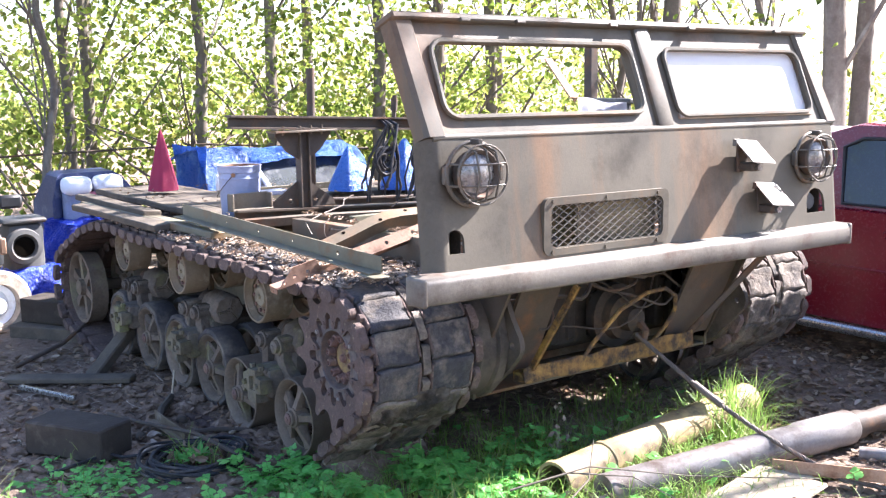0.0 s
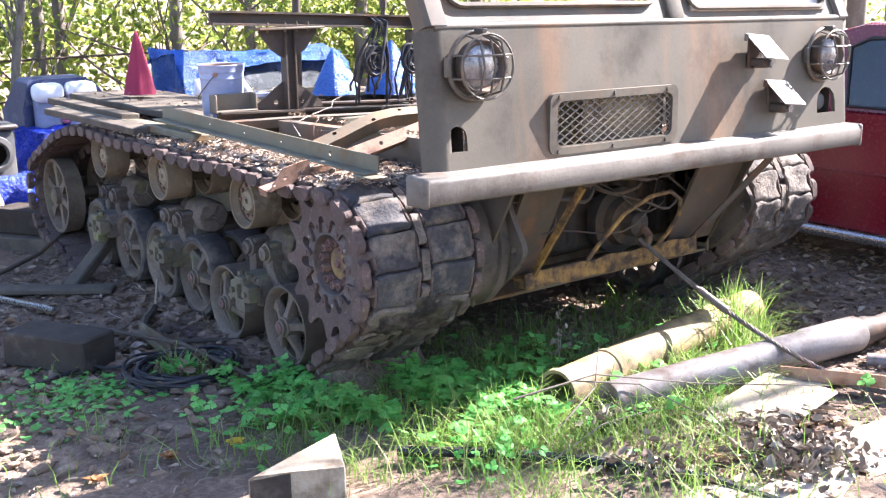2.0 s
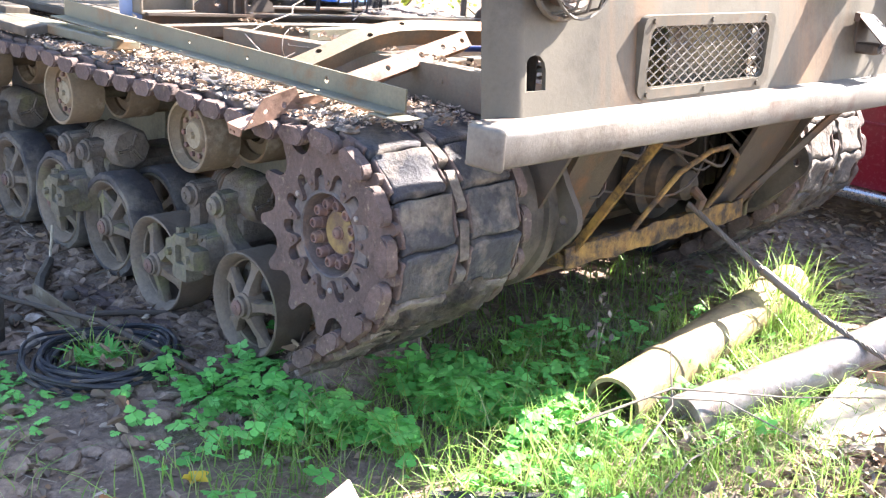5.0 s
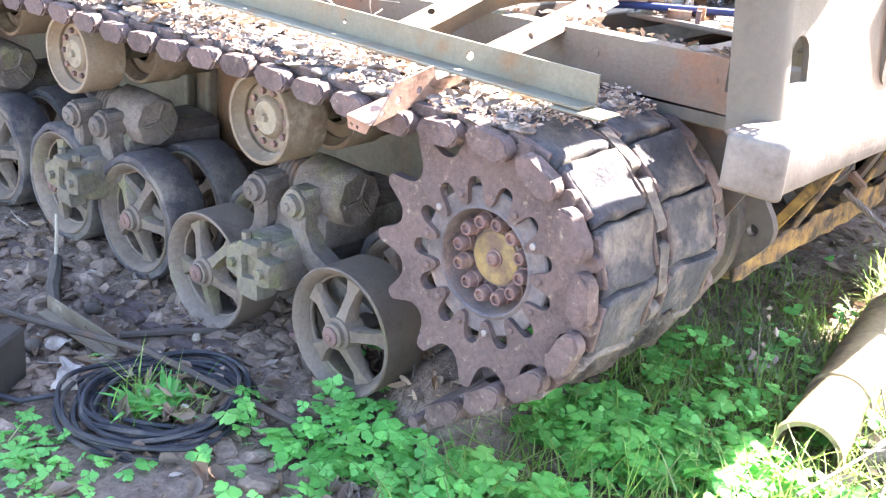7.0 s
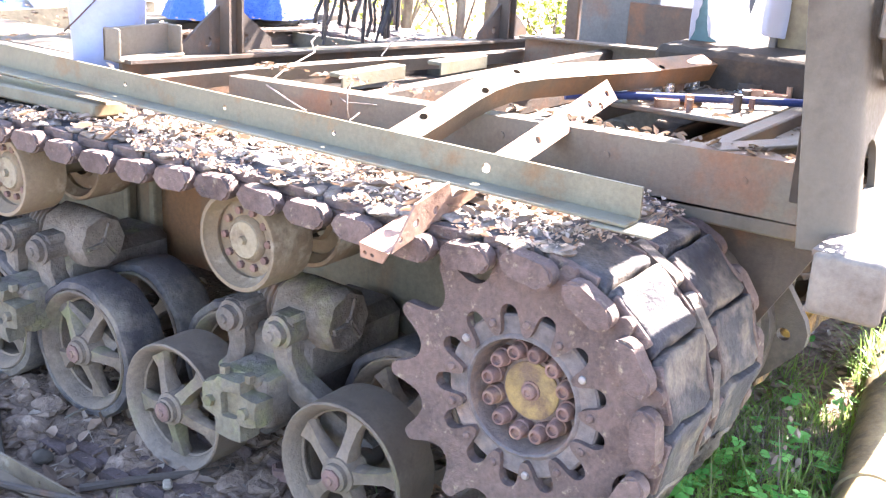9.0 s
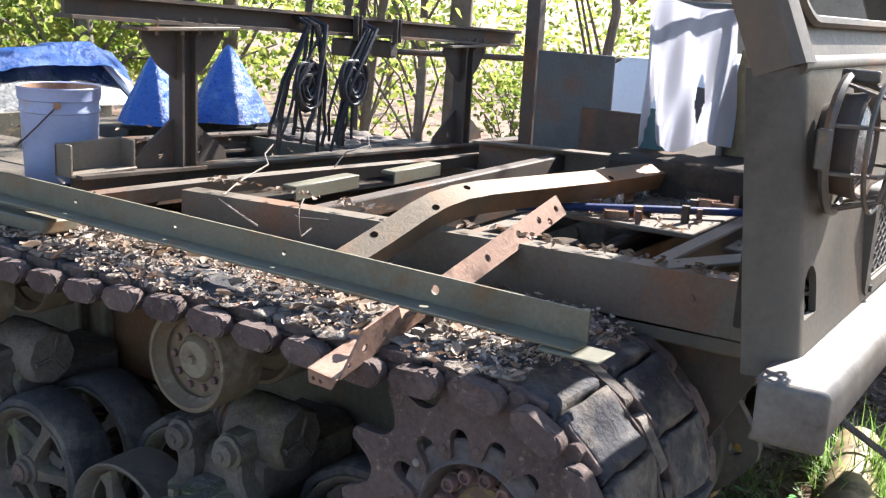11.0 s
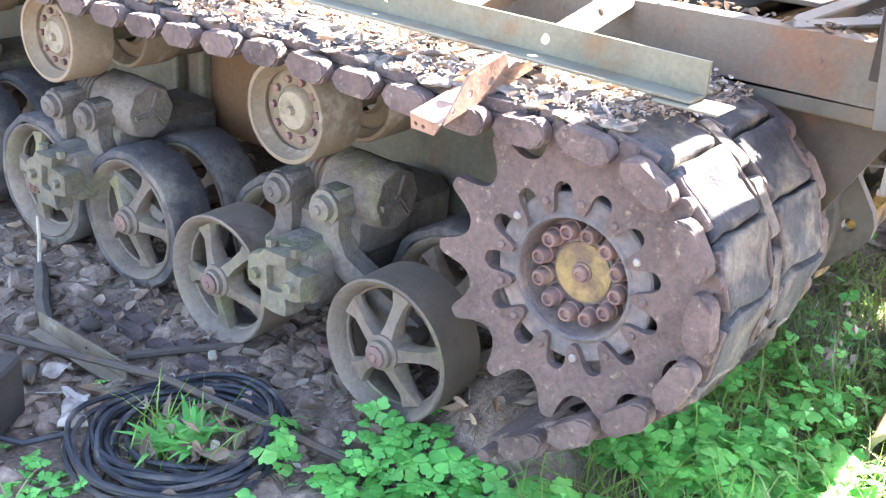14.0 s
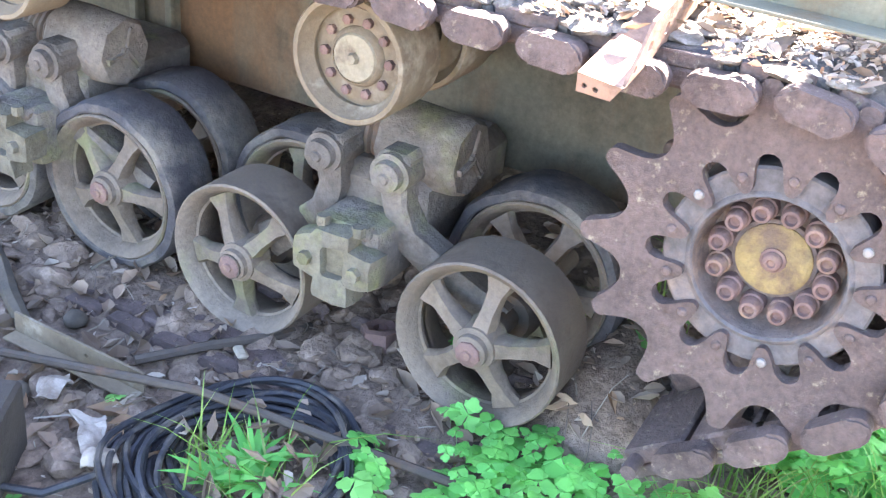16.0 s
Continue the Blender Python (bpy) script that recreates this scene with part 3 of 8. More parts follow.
def build_bumper():
    bm = B()
    prof = [(-0.592, 0.985), (-0.586, 0.998), (-0.572, 1.006), (-0.48, 1.01), (-0.48, 1.0), (-0.572, 0.994), (-0.58, 0.985), (-0.58, 0.93), (-0.572, 0.92), (-0.48, 0.915), (-0.48, 0.905), (-0.57, 0.906), (-0.586, 0.914), (-0.592, 0.928)]
    n = 24
    rings = []
    for k in range(n + 1):
        x = -0.015 + 2.5 * k / n
        wob = 0.006 * noise.noise(Vector((x * 1.3, 0, 5)))
        rings.append([(x, y + wob, z + 0.5 * wob) for y, z in prof])
    loft(bm, rings)
    bump = part("bumper", bm, BUMPER, tractor, "dented grey steel channel bumper with worn paint")
    for x in (-0.018, 2.473):
        bm = B()
        rbox(bm, (x - 0.004, -0.5935, 0.9035), (x + 0.02, -0.482, 1.0095), 0.011, None, 3)
        part("end_cap", bm, BUMPER, bump)
    for x in (0.5, 2.1):
        bm = B()
        rbox(bm, (x, -0.5, 0.92), (x + 0.06, -0.3, 0.98), 0.005)
        part("bumper_bracket", bm, BUMPER, bump)


build_bumper()


def headlamp(c):
    bm = B()
    lathe(bm, c + Vector((0, 0.11, 0)), (0, -1, 0), [(0, 0.03), (0.02, 0.06), (0.06, 0.088), (0.1, 0.094), (0.105, 0.09), (0.1, 0.082), (0.09, 0.075)], 24)
    lamp = part("headlamp", bm, DARKST, tractor, "round headlamp in a wire guard")
    bm = B()
    lathe(bm, c + Vector((0, 0.03, 0)), (0, -1, 0), [(0, 0.08), (0.012, 0.075), (0.024, 0.05), (0.03, 0.01)], 20)
    part("lens", bm, LENS, lamp, "clear glass lens")
    bm = B()
    lathe(bm, c + Vector((0, 0.075, 0)), (0, -1, 0), [(0, 0.012), (0.008, 0.03), (0.02, 0.06), (0.04, 0.078)], 20, False)
    part("reflector", bm, CHROME, lamp, "silvered reflector")
    bm = B()
    ring = lambda r, y: [c + Vector((r * math.cos(a), y, r * math.sin(a))) for a in [2 * math.pi * k / 24 for k in range(25)]]
    tube(bm, ring(0.118, 0.045), 0.009, 6)
    tube(bm, ring(0.112, -0.015), 0.0045, 5)
    for x in (-0.045, 0.0, 0.045):
        h = math.sqrt(0.115 ** 2 - x * x)
        tube(bm, [c + Vector((x, 0.04, -h)), c + Vector((x, -0.03, -h * 0.8)), c + Vector((x, -0.055, 0)), c + Vector((x, -0.03, h * 0.8)), c + Vector((x, 0.04, h))], 0.0042, 5)
    for z in (-0.04, 0.04):
        h = math.sqrt(0.115 ** 2 - z * z)
        tube(bm, [c + Vector((-h, 0.04, z)), c + Vector((-h * 0.8, -0.03, z)), c + Vector((0, -0.052, z)), c + Vector((h * 0.8, -0.03, z)), c + Vector((h, 0.04, z))], 0.0042, 5)
    rbox(bm, c + Vector((-0.13, 0.035, -0.035)), c + Vector((-0.115, 0.06, 0.035)), 0.004)
    rbox(bm, c + Vector((0.115, 0.03, -0.03)), c + Vector((0.135, 0.06, 0.03)), 0.004)
    rbox(bm, c + Vector((-0.012, 0.0, 0.108)), c + Vector((0.012, 0.06, 0.13)), 0.004)
    part("lamp_guard", bm, WIRE, lamp, "wire cage guard")


headlamp(Vector((0.266, -0.545, 1.367)))
headlamp(Vector((2.272, -0.545, 1.338)))
for hx, hz in ((1.787, 1.375), (1.935, 1.172)):
    bm = B()
    rbox(bm, (-0.085, -0.15, 0.0), (0.085, 0.0, 0.006), 0.003, pose(hx, -0.495, hz + 0.062, 42, 5, 3))
    rbox(bm, (-0.085, -0.02, -0.03), (-0.08, 0.0, 0.0), 0.001, pose(hx, -0.495, hz + 0.062, 0, 5, 3))
    hood = part("marker_lamp_hood", bm, BUMPER, tractor, "tilted sheet hood over a marker lamp")
    bm = B()
    rbox(bm, (hx - 0.035, -0.57, hz - 0.075), (hx + 0.035, -0.49, hz - 0.035), 0.008)
    rbox(bm, (hx - 0.045, -0.5, hz - 0.08), (hx + 0.045, -0.485, hz + 0.05), 0.004)
    lp = part("marker_lamp", bm, DARKST, hood)
    bm = B()
    cyl(bm, (hx, -0.585, hz - 0.055), (hx, -0.57, hz - 0.055), 0.017, 14)
    part("lens", bm, LENS, lp)

# the tractor leans a little to its far side, and its front sheet metal with it
SAG = Matrix(((0.985, 0, 0.013, -0.043), (0, 1, 0, 0), (-0.0137, 0, 0.954, 0.058), (0, 0, 0, 1)))
for ob in tractor.children_recursive:
    ob.data.transform(SAG)


def build_hull():
    for name, lo, hi in (("hull_side_plate", (0.52, -0.12, 0.38), (0.535, 3.3, 0.915)), ("hull_side_plate", (1.955, -0.12, 0.38), (1.97, 3.3, 0.9)), ("belly_plate", (0.535, -0.11, 0.38), (1.955, 3.29, 0.395)), ("hull_front_wall", (0.535, 0.13, 0.396), (1.955, 0.145, 0.93)), ("hull_rear_plate", (0.535, 3.285, 0.395), (1.955, 3.3, 0.95))):
        bm = B()
        rbox(bm, lo, hi, 0.004)
        part(name, bm, HULL, tractor, "brown and olive hull plate")
    for y in (0.12, 1.62, 1.74, 2.4, 2.52):
        bm = B()
        rbox(bm, (0.485, y, 0.42), (0.52, y + 0.03, 0.93), 0.006)
        part("hull_rib", bm, HULL, tractor)
    # front corner plates with the towing lug
    for x, s, reach in ((0.60, 1, 0.155), (1.985, -1, 0.1)):
        bm = B()
        poly = [(-0.235, 0.93), (0.25, 0.93), (0.25, 0.42), (-0.02, 0.37), (-0.15, 0.42), (-0.27, 0.53), (-0.32, 0.585), (-0.338, 0.61), (-0.342, 0.64), (-0.332, 0.67), (-0.285, 0.74), (-0.25, 0.81), (-0.235, 0.87)]
        holed(bm, poly, [circle(-0.29, 0.63, 0.015)], Matrix.Translation((x - 0.012, 0, 0)) @ XPLANE, 0.024)
        part("towing_lug_plate", bm, GREASY, tractor, "dark side plate ending in a towing lug")
        bm = B()
        lathe(bm, (x - reach * s, SPY, SPZ), (s, 0, 0), [(0, 0.1), (0.0, 0.225), (0.02, 0.245), (reach * 0.6, 0.25), (reach * 0.65, 0.265), (reach * 0.9, 0.265), (reach, 0.24)], 40)
        dent(bm, 0.006, 12)
        part("final_drive_housing", bm, GREASY, tractor)
    # sloping lower front plates
    for x in (0.515, 1.955):
        bm = B()
        prism(bm, [(-0.40, 0.93), (-0.37, 0.88), (-0.11, 0.42), (0.16, 0.40), (0.16, 0.93)], Matrix.Translation((x, 0, 0)) @ XPLANE, 0.014)
        part("hull_cheek", bm, DARKST, tractor, "dark cheek plate beside the sprocket")
    for x0, x1 in ((0.615, 0.83), (1.64, 1.95)):
        bm = B()
        pts = [(-0.34, 0.90), (-0.13, 0.46), (-0.115, 0.465), (-0.325, 0.905)]
        loft(bm, [[(x0, y, z) for y, z in pts], [(x1, y, z) for y, z in pts]])
        part("lower_front_plate", bm, DARKST, tractor, "dark sloping plate under the front")


build_hull()


def build_rails():
    for x, s in ((0.45, 1), (2.06, -1)):
        bm = B()
        prof = [(0, 0.915), (0, 1.04), (0.06, 1.04), (0.06, 1.032), (0.008, 1.032), (0.008, 0.923), (0.06, 0.923), (0.06, 0.915)]
        loft(bm, [[(x + s * u, -0.40, v) for u, v in prof], [(x + s * u, 0.2, v - 0.008) for u, v in prof], [(x + s * u, 1.26, v - 0.035) for u, v in prof]])
        for y in (-0.2, 0.11, 0.38, 0.9):
            cyl(bm, (x - s * 0.003, y, 0.985), (x + s * 0.004, y, 0.985), 0.009, 8)
        part("side_rail", bm, RAILM, tractor, "rusty olive channel side rail")
        bm = B()
        rbox(bm, (min(x, x + s * 0.02), -0.42, 0.88), (max(x, x + s * 0.02), 0.35, 0.92), 0.004)
        part("rail_gusset", bm, COWL, tractor)


build_rails()

# lower front: yellow frame, hoop, drum, hook
bm = B()
rbox(bm, (0.72, -0.20, 0.43), (1.77, -0.13, 0.475), 0.006)
rbox(bm, (0.72, -0.21, 0.425), (1.77, -0.2, 0.50), 0.003)
bmesh.ops.subdivide_edges(bm, edges=[e for e in bm.edges if e.calc_length() > 0.5], cuts=40)
dent(bm, 0.01, 14)
part("tow_cross_bar", bm, YELLOW, tractor, "rusty yellow cross bar under the front")
for pts in ([(0.765, -0.17, 0.44), (0.80, -0.44, 0.87)], [(1.75, -0.17, 0.46), (1.99, -0.42, 0.86)]):
    bm = B()
    p, q = Vector(pts[0]), Vector(pts[1])
    mm = Matrix.Translation(p) @ (q - p).to_track_quat('Z', 'X').to_matrix().to_4x4()
    rbox(bm, (-0.011, -0.007, 0), (0.011, 0.007, (q - p).length), 0.003, mm)
    part("front_stay", bm, YELLOW if pts[0][0] < 1 else DARKST, tractor, "bent flat stay")
bm = B()
tube(bm, [(1.06, -0.19, 0.47), (1.12, -0.22, 0.56), (1.24, -0.25, 0.68), (1.38, -0.27, 0.74), (1.50, -0.27, 0.745), (1.58, -0.26, 0.70), (1.60, -0.24, 0.63), (1.57, -0.21, 0.55), (1.50, -0.19, 0.48)], 0.0095, 8)
part("tow_hoop", bm, YELLOW, tractor, "bent yellow rod hoop over the hook")
bm = B()
lathe(bm, (1.40, -0.02, 0.6), (0, -1, 0), [(0, 0.15), (0.05, 0.15), (0.06, 0.11), (0.1, 0.1), (0.11, 0.06), (0.17, 0.055), (0.19, 0.03)], 20)
part("winch_drum", bm, DARKIN, tractor, "dark oily winch drum")
bm = B()
rbox(bm, (0.8, 0.02, 0.46), (1.9, 0.125, 0.85), 0.03)
wh = part("winch_housing", bm, DARKIN, tractor, "dark oily winch and gear housing")
for k in range(9):
    x = 0.9 + 0.13 * k
    bm = B()
    rbox(bm, (x, -0.05 + 0.03 * (k % 3), 0.5), (x + 0.06, 0.03, 0.8 - 0.03 * (k % 4)), 0.01)
    part("housing_rib", bm, DARKIN, wh)
rnd = random.Random(5)
for k in range(13):
    bm = B()
    x = rnd.uniform(0.85, 1.85)
    x2 = x + rnd.choice((-1, 1)) * rnd.uniform(0.25, 0.65)
    z, drop, sag = rnd.uniform(0.76, 0.88), rnd.uniform(-0.04, 0.2), rnd.uniform(0.03, 0.12)
    wob = rnd.uniform(0, 6)
    pts = []
    for i in range(11):
        f = i / 10
        pts.append((x + (x2 - x) * f + 0.012 * math.sin(9 * f + wob), -0.1 - 0.13 * math.sin(math.pi * f), z - drop * f - sag * math.sin(math.pi * f) + 0.01 * math.sin(11 * f + wob)))
    tube(bm, pts, rnd.choice((0.004, 0.006, 0.009)), 5)
    part("wire", bm, DARKST, tractor, "loose wires and rods under the front")


# ---- running gear ----
def wheel_mesh(tyre):
    """A six-spoked road wheel about x, face at x=0."""
    R = 0.172
    rim = B()
    lathe(rim, (0, 0, 0), (1, 0, 0), [(0.0, R - 0.004), (0.004, R), (0.134, R), (0.138, R - 0.004), (0.134, R - 0.014), (0.105, R - 0.022), (0.07, R - 0.034), (0.05, R - 0.034), (0.026, R - 0.024), (0.006, R - 0.014), (0.0, R - 0.004)], 40, False)
    lathe(rim, (0.03, 0, 0), (1, 0, 0), [(0, R - 0.016), (0.012, R - 0.034), (0.03, R - 0.034), (0.04, R - 0.02)], 40, False)
    # spokes
    spoke = B()
    for k in range(1):
        a = 0.0
        c, s = math.cos(a), math.sin(a)
        rings = []
        for r, w, x0, x1 in ((0.03, 0.024, 0.0, 0.05), (0.07, 0.018, 0.012, 0.05), (0.11, 0.02, 0.026, 0.055), (R - 0.03, 0.036, 0.03, 0.06)):
            rings.append([(x, r * c - t * s, r * s + t * c) for x, t in ((x0, -w * 0.7), (x0, w * 0.7), ((x0 + x1) / 2, w), (x1, w * 0.8), (x1, -w * 0.8), ((x0 + x1) / 2, -w))])
        loft(spoke, rings)
    lathe(rim, (-0.022, 0, 0), (1, 0, 0), [(0, 0.026), (0.004, 0.033), (0.016, 0.034), (0.02, 0.043), (0.075, 0.048)], 20)
    hub = B()
    lathe(hub, (-0.03, 0, 0), (1, 0, 0), [(0, 0.022), (0.003, 0.026), (0.014, 0.026)], 8)
    lathe(hub, (-0.034, 0, 0), (1, 0, 0), [(0, 0.009), (0.006, 0.012)], 10)
    ty = None
    if tyre:
        ty = B()
        lathe(ty, (0, 0, 0), (1, 0, 0), [(0.006, R), (0.002, R + 0.005), (0.005, R + 0.02), (0.014, R + 0.025), (0.124, R + 0.025), (0.133, R + 0.02), (0.136, R + 0.005), (0.132, R)], 64, False)
        for v in ty.verts:
            r = math.hypot(v.co.y, v.co.z)
            if r > R + 0.01:
                a = math.atan2(v.co.z, v.co.y)
                f = 1 + 0.02 * noise.noise(Vector((math.cos(a) * 5, math.sin(a) * 5, v.co.x * 25)))
                v.co.y *= f
                v.co.z *= f
    return rim, hub, ty, spoke


r1, h1, t1, s1 = wheel_mesh(True)
SPOKE = mesh_of("spoke", s1, WHEELM)
RIM = mesh_of("rim", r1, WHEELM)
HUBM = mesh_of("hub", h1, BOLT)
dent(t1, 0.006, 16)
TYRE = mesh_of("tyre", t1, TREAD)
r1, h1, _, s1 = wheel_mesh(False)
RIMB = mesh_of("bare_rim", r1, [WHEELM, RIMR])
for p in RIMB.polygons:
    c = p.center
    if math.hypot(c.y, c.z) > 0.1705:
        p.material_index = 1
h1.free()
s1.free()
bm = B()
cyl(bm, (-0.02, 0, 0), (0.42, 0, 0), 0.028, 12)
lathe(bm, (0.12, 0, 0), (1, 0, 0), [(0, 0.05), (0.02, 0.06), (0.1, 0.06), (0.12, 0.05)], 16)
AXLE = mesh_of("axle", bm, DARKST)


def road_wheel(x, y, z, turn, tyre):
    if tyre:
        w = shared("road_wheel", RIM, tractor, pose(x, y, z, turn))
        w["label"] = "spoked road wheel with a black rubber tyre"
        shared("tyre", TYRE, w, Matrix.Identity(4))
    else:
        w = shared("road_wheel", RIMB, tractor, pose(x, y, z, turn))
        w["label"] = "spoked steel road wheel that has lost its tyre"
    shared("hub_nut", HUBM, w, Matrix.Identity(4))
    for k in range(5):
        shared("spoke", SPOKE, w, pose(0, 0, 0, 17 + 72 * k))


WHEELS = [(0.472, 0.26, False, 10), (1.043, 0.231, False, 41), (1.435, 0.266, True, 25), (1.85, 0.266, True, 60), (2.28, 0.262, True, 12), (2.72, 0.262, True, 33)]
for side in (0, 1):
    for i, (y, z, ty, turn) in enumerate(WHEELS):
        if side == 0:
            road_wheel(0.05 if ty else (-0.004, 0.018)[i % 2], y, z, turn, ty)
            road_wheel(0.25, y + 0.01, z + (0.02 if not ty else 0.0), turn + 20, True)
            shared("axle", AXLE, tractor, pose(0.05 if ty else 0.012, y, z))
        else:
            road_wheel(2.512 - 0.17, y, z, turn, True)
            road_wheel(2.14, y, z, turn + 9, True)

# bogies
BOGIES = [0.765, 1.655, 2.50]


def bogie(yc):
    bm = B()
    # main casting from the hull out to the cap
    rbox(bm, (0.0, -0.075, 0.285), (0.5, 0.075, 0.425), 0.025, None, 2)
    rbox(bm, (0.1, -0.10, 0.36), (0.5, 0.10, 0.5), 0.03)
    rbox(bm, (-0.01, -0.055, 0.40), (0.11, 0.06, 0.425), 0.008)
    dent(bm, 0.004, 14)
    for v in bm.verts:
        v.co.y += yc
    b = part("bogie_bracket", bm, DUSTY, tractor, "cast suspension bracket coated in dust and moss")
    bm = B()
    plus = [(-0.075, -0.03), (-0.03, -0.035), (-0.035, -0.075), (0.035, -0.075), (0.032, -0.035), (0.075, -0.03), (0.075, 0.03), (0.045, 0.045), (0.035, 0.06), (-0.035, 0.06), (-0.03, 0.032), (-0.075, 0.03)]
    plus = [(u * 1.2, v * 1.15) for u, v in plus]
    holed(bm, plus, [rrect(-0.022, -0.03, 0.022, 0.03, 0.006)], Matrix.Translation((-0.05, yc, 0.355)) @ XPLANE, 0.06)
    rbox(bm, (-0.03, yc - 0.03, 0.32), (0.01, yc + 0.03, 0.39), 0.005)
    bmesh.ops.subdivide_edges(bm, edges=[e for e in bm.edges if e.calc_length() > 0.02], cuts=2, use_grid_fill=True)
    bmesh.ops.smooth_vert(bm, verts=bm.verts[:], factor=0.35, use_axis_x=True, use_axis_y=True, use_axis_z=True)
    dent(bm, 0.007, 16)
    cap = part("bearing_cap", bm, MOSSY, b, "mossy cross-shaped bearing cap")
    for dy, dz in ((-0.055, 0.0), (0.055, 0.0), (-0.04, 0.062), (0.04, 0.062)):
        bm = B()
        cyl(bm, (-0.02, yc + dy, 0.355 + dz), (-0.02 + (0.0 if dz else -0.045), yc + dy, 0.355 + dz + (0.02 if dz else 0)), 0.014, 6)
        part("cap_bolt", bm, MOSSY, cap)
    # two swing arms to the wheels
    for s, yw, zw, yp in ((-1, yc - 0.29, 0.255, yc - 0.05), (1, yc + 0.265, 0.25, yc + 0.1)):
        bm = B()
        path = [(yp, 0.52), (yp + s * 0.0 - 0.012, 0.45), (yp - 0.01 + s * 0.02, 0.385), (0.5 * yp + 0.5 * yw, 0.315), (yw, zw)]
        rings = []
        for i, (y, z) in enumerate(path):
            a, c = path[max(0, i - 1)], path[min(len(path) - 1, i + 1)]
            d = Vector((0, c[0] - a[0], c[1] - a[1])).normalized()
            nrm = Vector((0, -d.z, d.y))
            w = (0.033, 0.026, 0.03, 0.034, 0.04)[i]
            x0, x1 = ((0.062, 0.115), (0.062, 0.115), (0.07, 0.13), (0.09, 0.16), (0.10, 0.2))[i]
            o = Vector((0, y, z))
            rings.append([o + nrm * w + Vector((x0 + 0.008, 0, 0)), o + nrm * w + Vector((x1, 0, 0)), o - nrm * w + Vector((x1, 0, 0)), o - nrm * w + Vector((x0 + 0.008, 0, 0)), o - nrm * w * 0.7 + Vector((x0, 0, 0)), o + nrm * w * 0.7 + Vector((x0, 0, 0))])
        loft(bm, rings)
        lathe(bm, (0.035, yp, 0.518), (1, 0, 0), [(0, 0.022), (0.004, 0.03), (0.02, 0.032), (0.022, 0.042), (0.13, 0.042)], 20)
        lathe(bm, (0.03, yp, 0.518), (1, 0, 0), [(0, 0.010), (0.012, 0.017)], 12)
        rbox(bm, (0.06, yp - 0.036, 0.49), (0.24, yp + 0.036, 0.56), 0.012)
        dent(bm, 0.004, 15)
        part("swing_arm", bm, DUSTY, b, "curved cast swing arm with a pin boss")
    # octagonal spring can and coil spring
    bm = B()
    lathe(bm, (0.2, yc - 0.15, 0.53), (0, 1, 0), [(0, 0.045), (0.0, 0.074), (0.01, 0.083), (0.16, 0.09), (0.175, 0.08), (0.18, 0.045)], 8)
    part("spring_can", bm, DUSTY, b, "octagonal spring housing")
    bm = B()
    for a in (0, 120, 240):
        rbox(bm, (-0.005, -0.006, 0.0), (0.005, 0.004, 0.058), 0.003, Matrix.Translation((0.2, yc - 0.15, 0.53)) @ Matrix.Rotation(radians(a + 20), 4, 'Y'))
    lathe(bm, (0.2, yc - 0.157, 0.53), (0, 1, 0), [(0, 0.012), (0.01, 0.016)], 8)
    part("can_ribs", bm, DUSTY, b, "three raised ribs")
    bm = B()
    pts = [(0.2 + 0.055 * math.cos(t), yc + 0.03 + 0.085 * t / (2 * math.pi * 5), 0.535 + 0.055 * math.sin(t)) for t in [2 * math.pi * 5 * k / 70 for k in range(71)]]
    tube(bm, pts, 0.009, 6)
    part("coil_spring", bm, DARKST, b)


for yc in BOGIES:
    bogie(yc)
    bm = B()
    rbox(bm, (1.99, yc - 0.24, 0.3), (2.37, yc + 0.24, 0.6), 0.03, None, 2)
    rbox(bm, (2.17, yc - 0.09, 0.5), (2.43, yc + 0.09, 0.66), 0.03, None, 2)
    dent(bm, 0.008, 9)
    part("bogie_bracket", bm, DUSTY, tractor, "cast suspension bracket coated in dust and moss")

# return rollers
bm = B()
RR = 0.118
lathe(bm, (0, 0, 0), (1, 0, 0), [(0.0, RR - 0.012), (0.0, RR - 0.003), (0.004, RR), (0.126, RR), (0.13, RR - 0.005), (0.122, RR - 0.02), (0.045, RR - 0.026), (0.03, RR - 0.028), (0.012, RR - 0.016), (0.0, RR - 0.012)], 36, False)
lathe(bm, (0.042, 0, 0), (1, 0, 0), [(0, RR - 0.026), (0.0, 0.086), (-0.004, 0.08), (-0.004, 0.056), (-0.012, 0.052), (-0.016, 0.046)], 36, False)
ROLL = mesh_of("return_roller", bm, ROLLM)
bm = B()
lathe(bm, (0.006, 0, 0), (1, 0, 0), [(0, 0.02), (0.0, 0.042), (0.004, 0.046), (0.02, 0.048)], 20)
lathe(bm, (-0.004, 0, 0), (1, 0, 0), [(0, 0.009), (0.012, 0.013)], 6)
RCAP = mesh_of("roller_cap", bm, RCAPM)
bm = B()
lathe(bm, (0.0, 0, 0), (1, 0, 0), [(0, 0.006), (0.002, 0.0095), (0.014, 0.0095)], 6)
RBOLT = mesh_of("roller_bolt", bm, BOLT)
bm = B()
cyl(bm, (0.02, 0, 0), (0.52, 0, 0), 0.035, 14)
rbox(bm, (0.36, -0.06, -0.1), (0.5, 0.06, 0.04), 0.015)
RSHAFT = mesh_of("roller_bracket", bm, HULL)
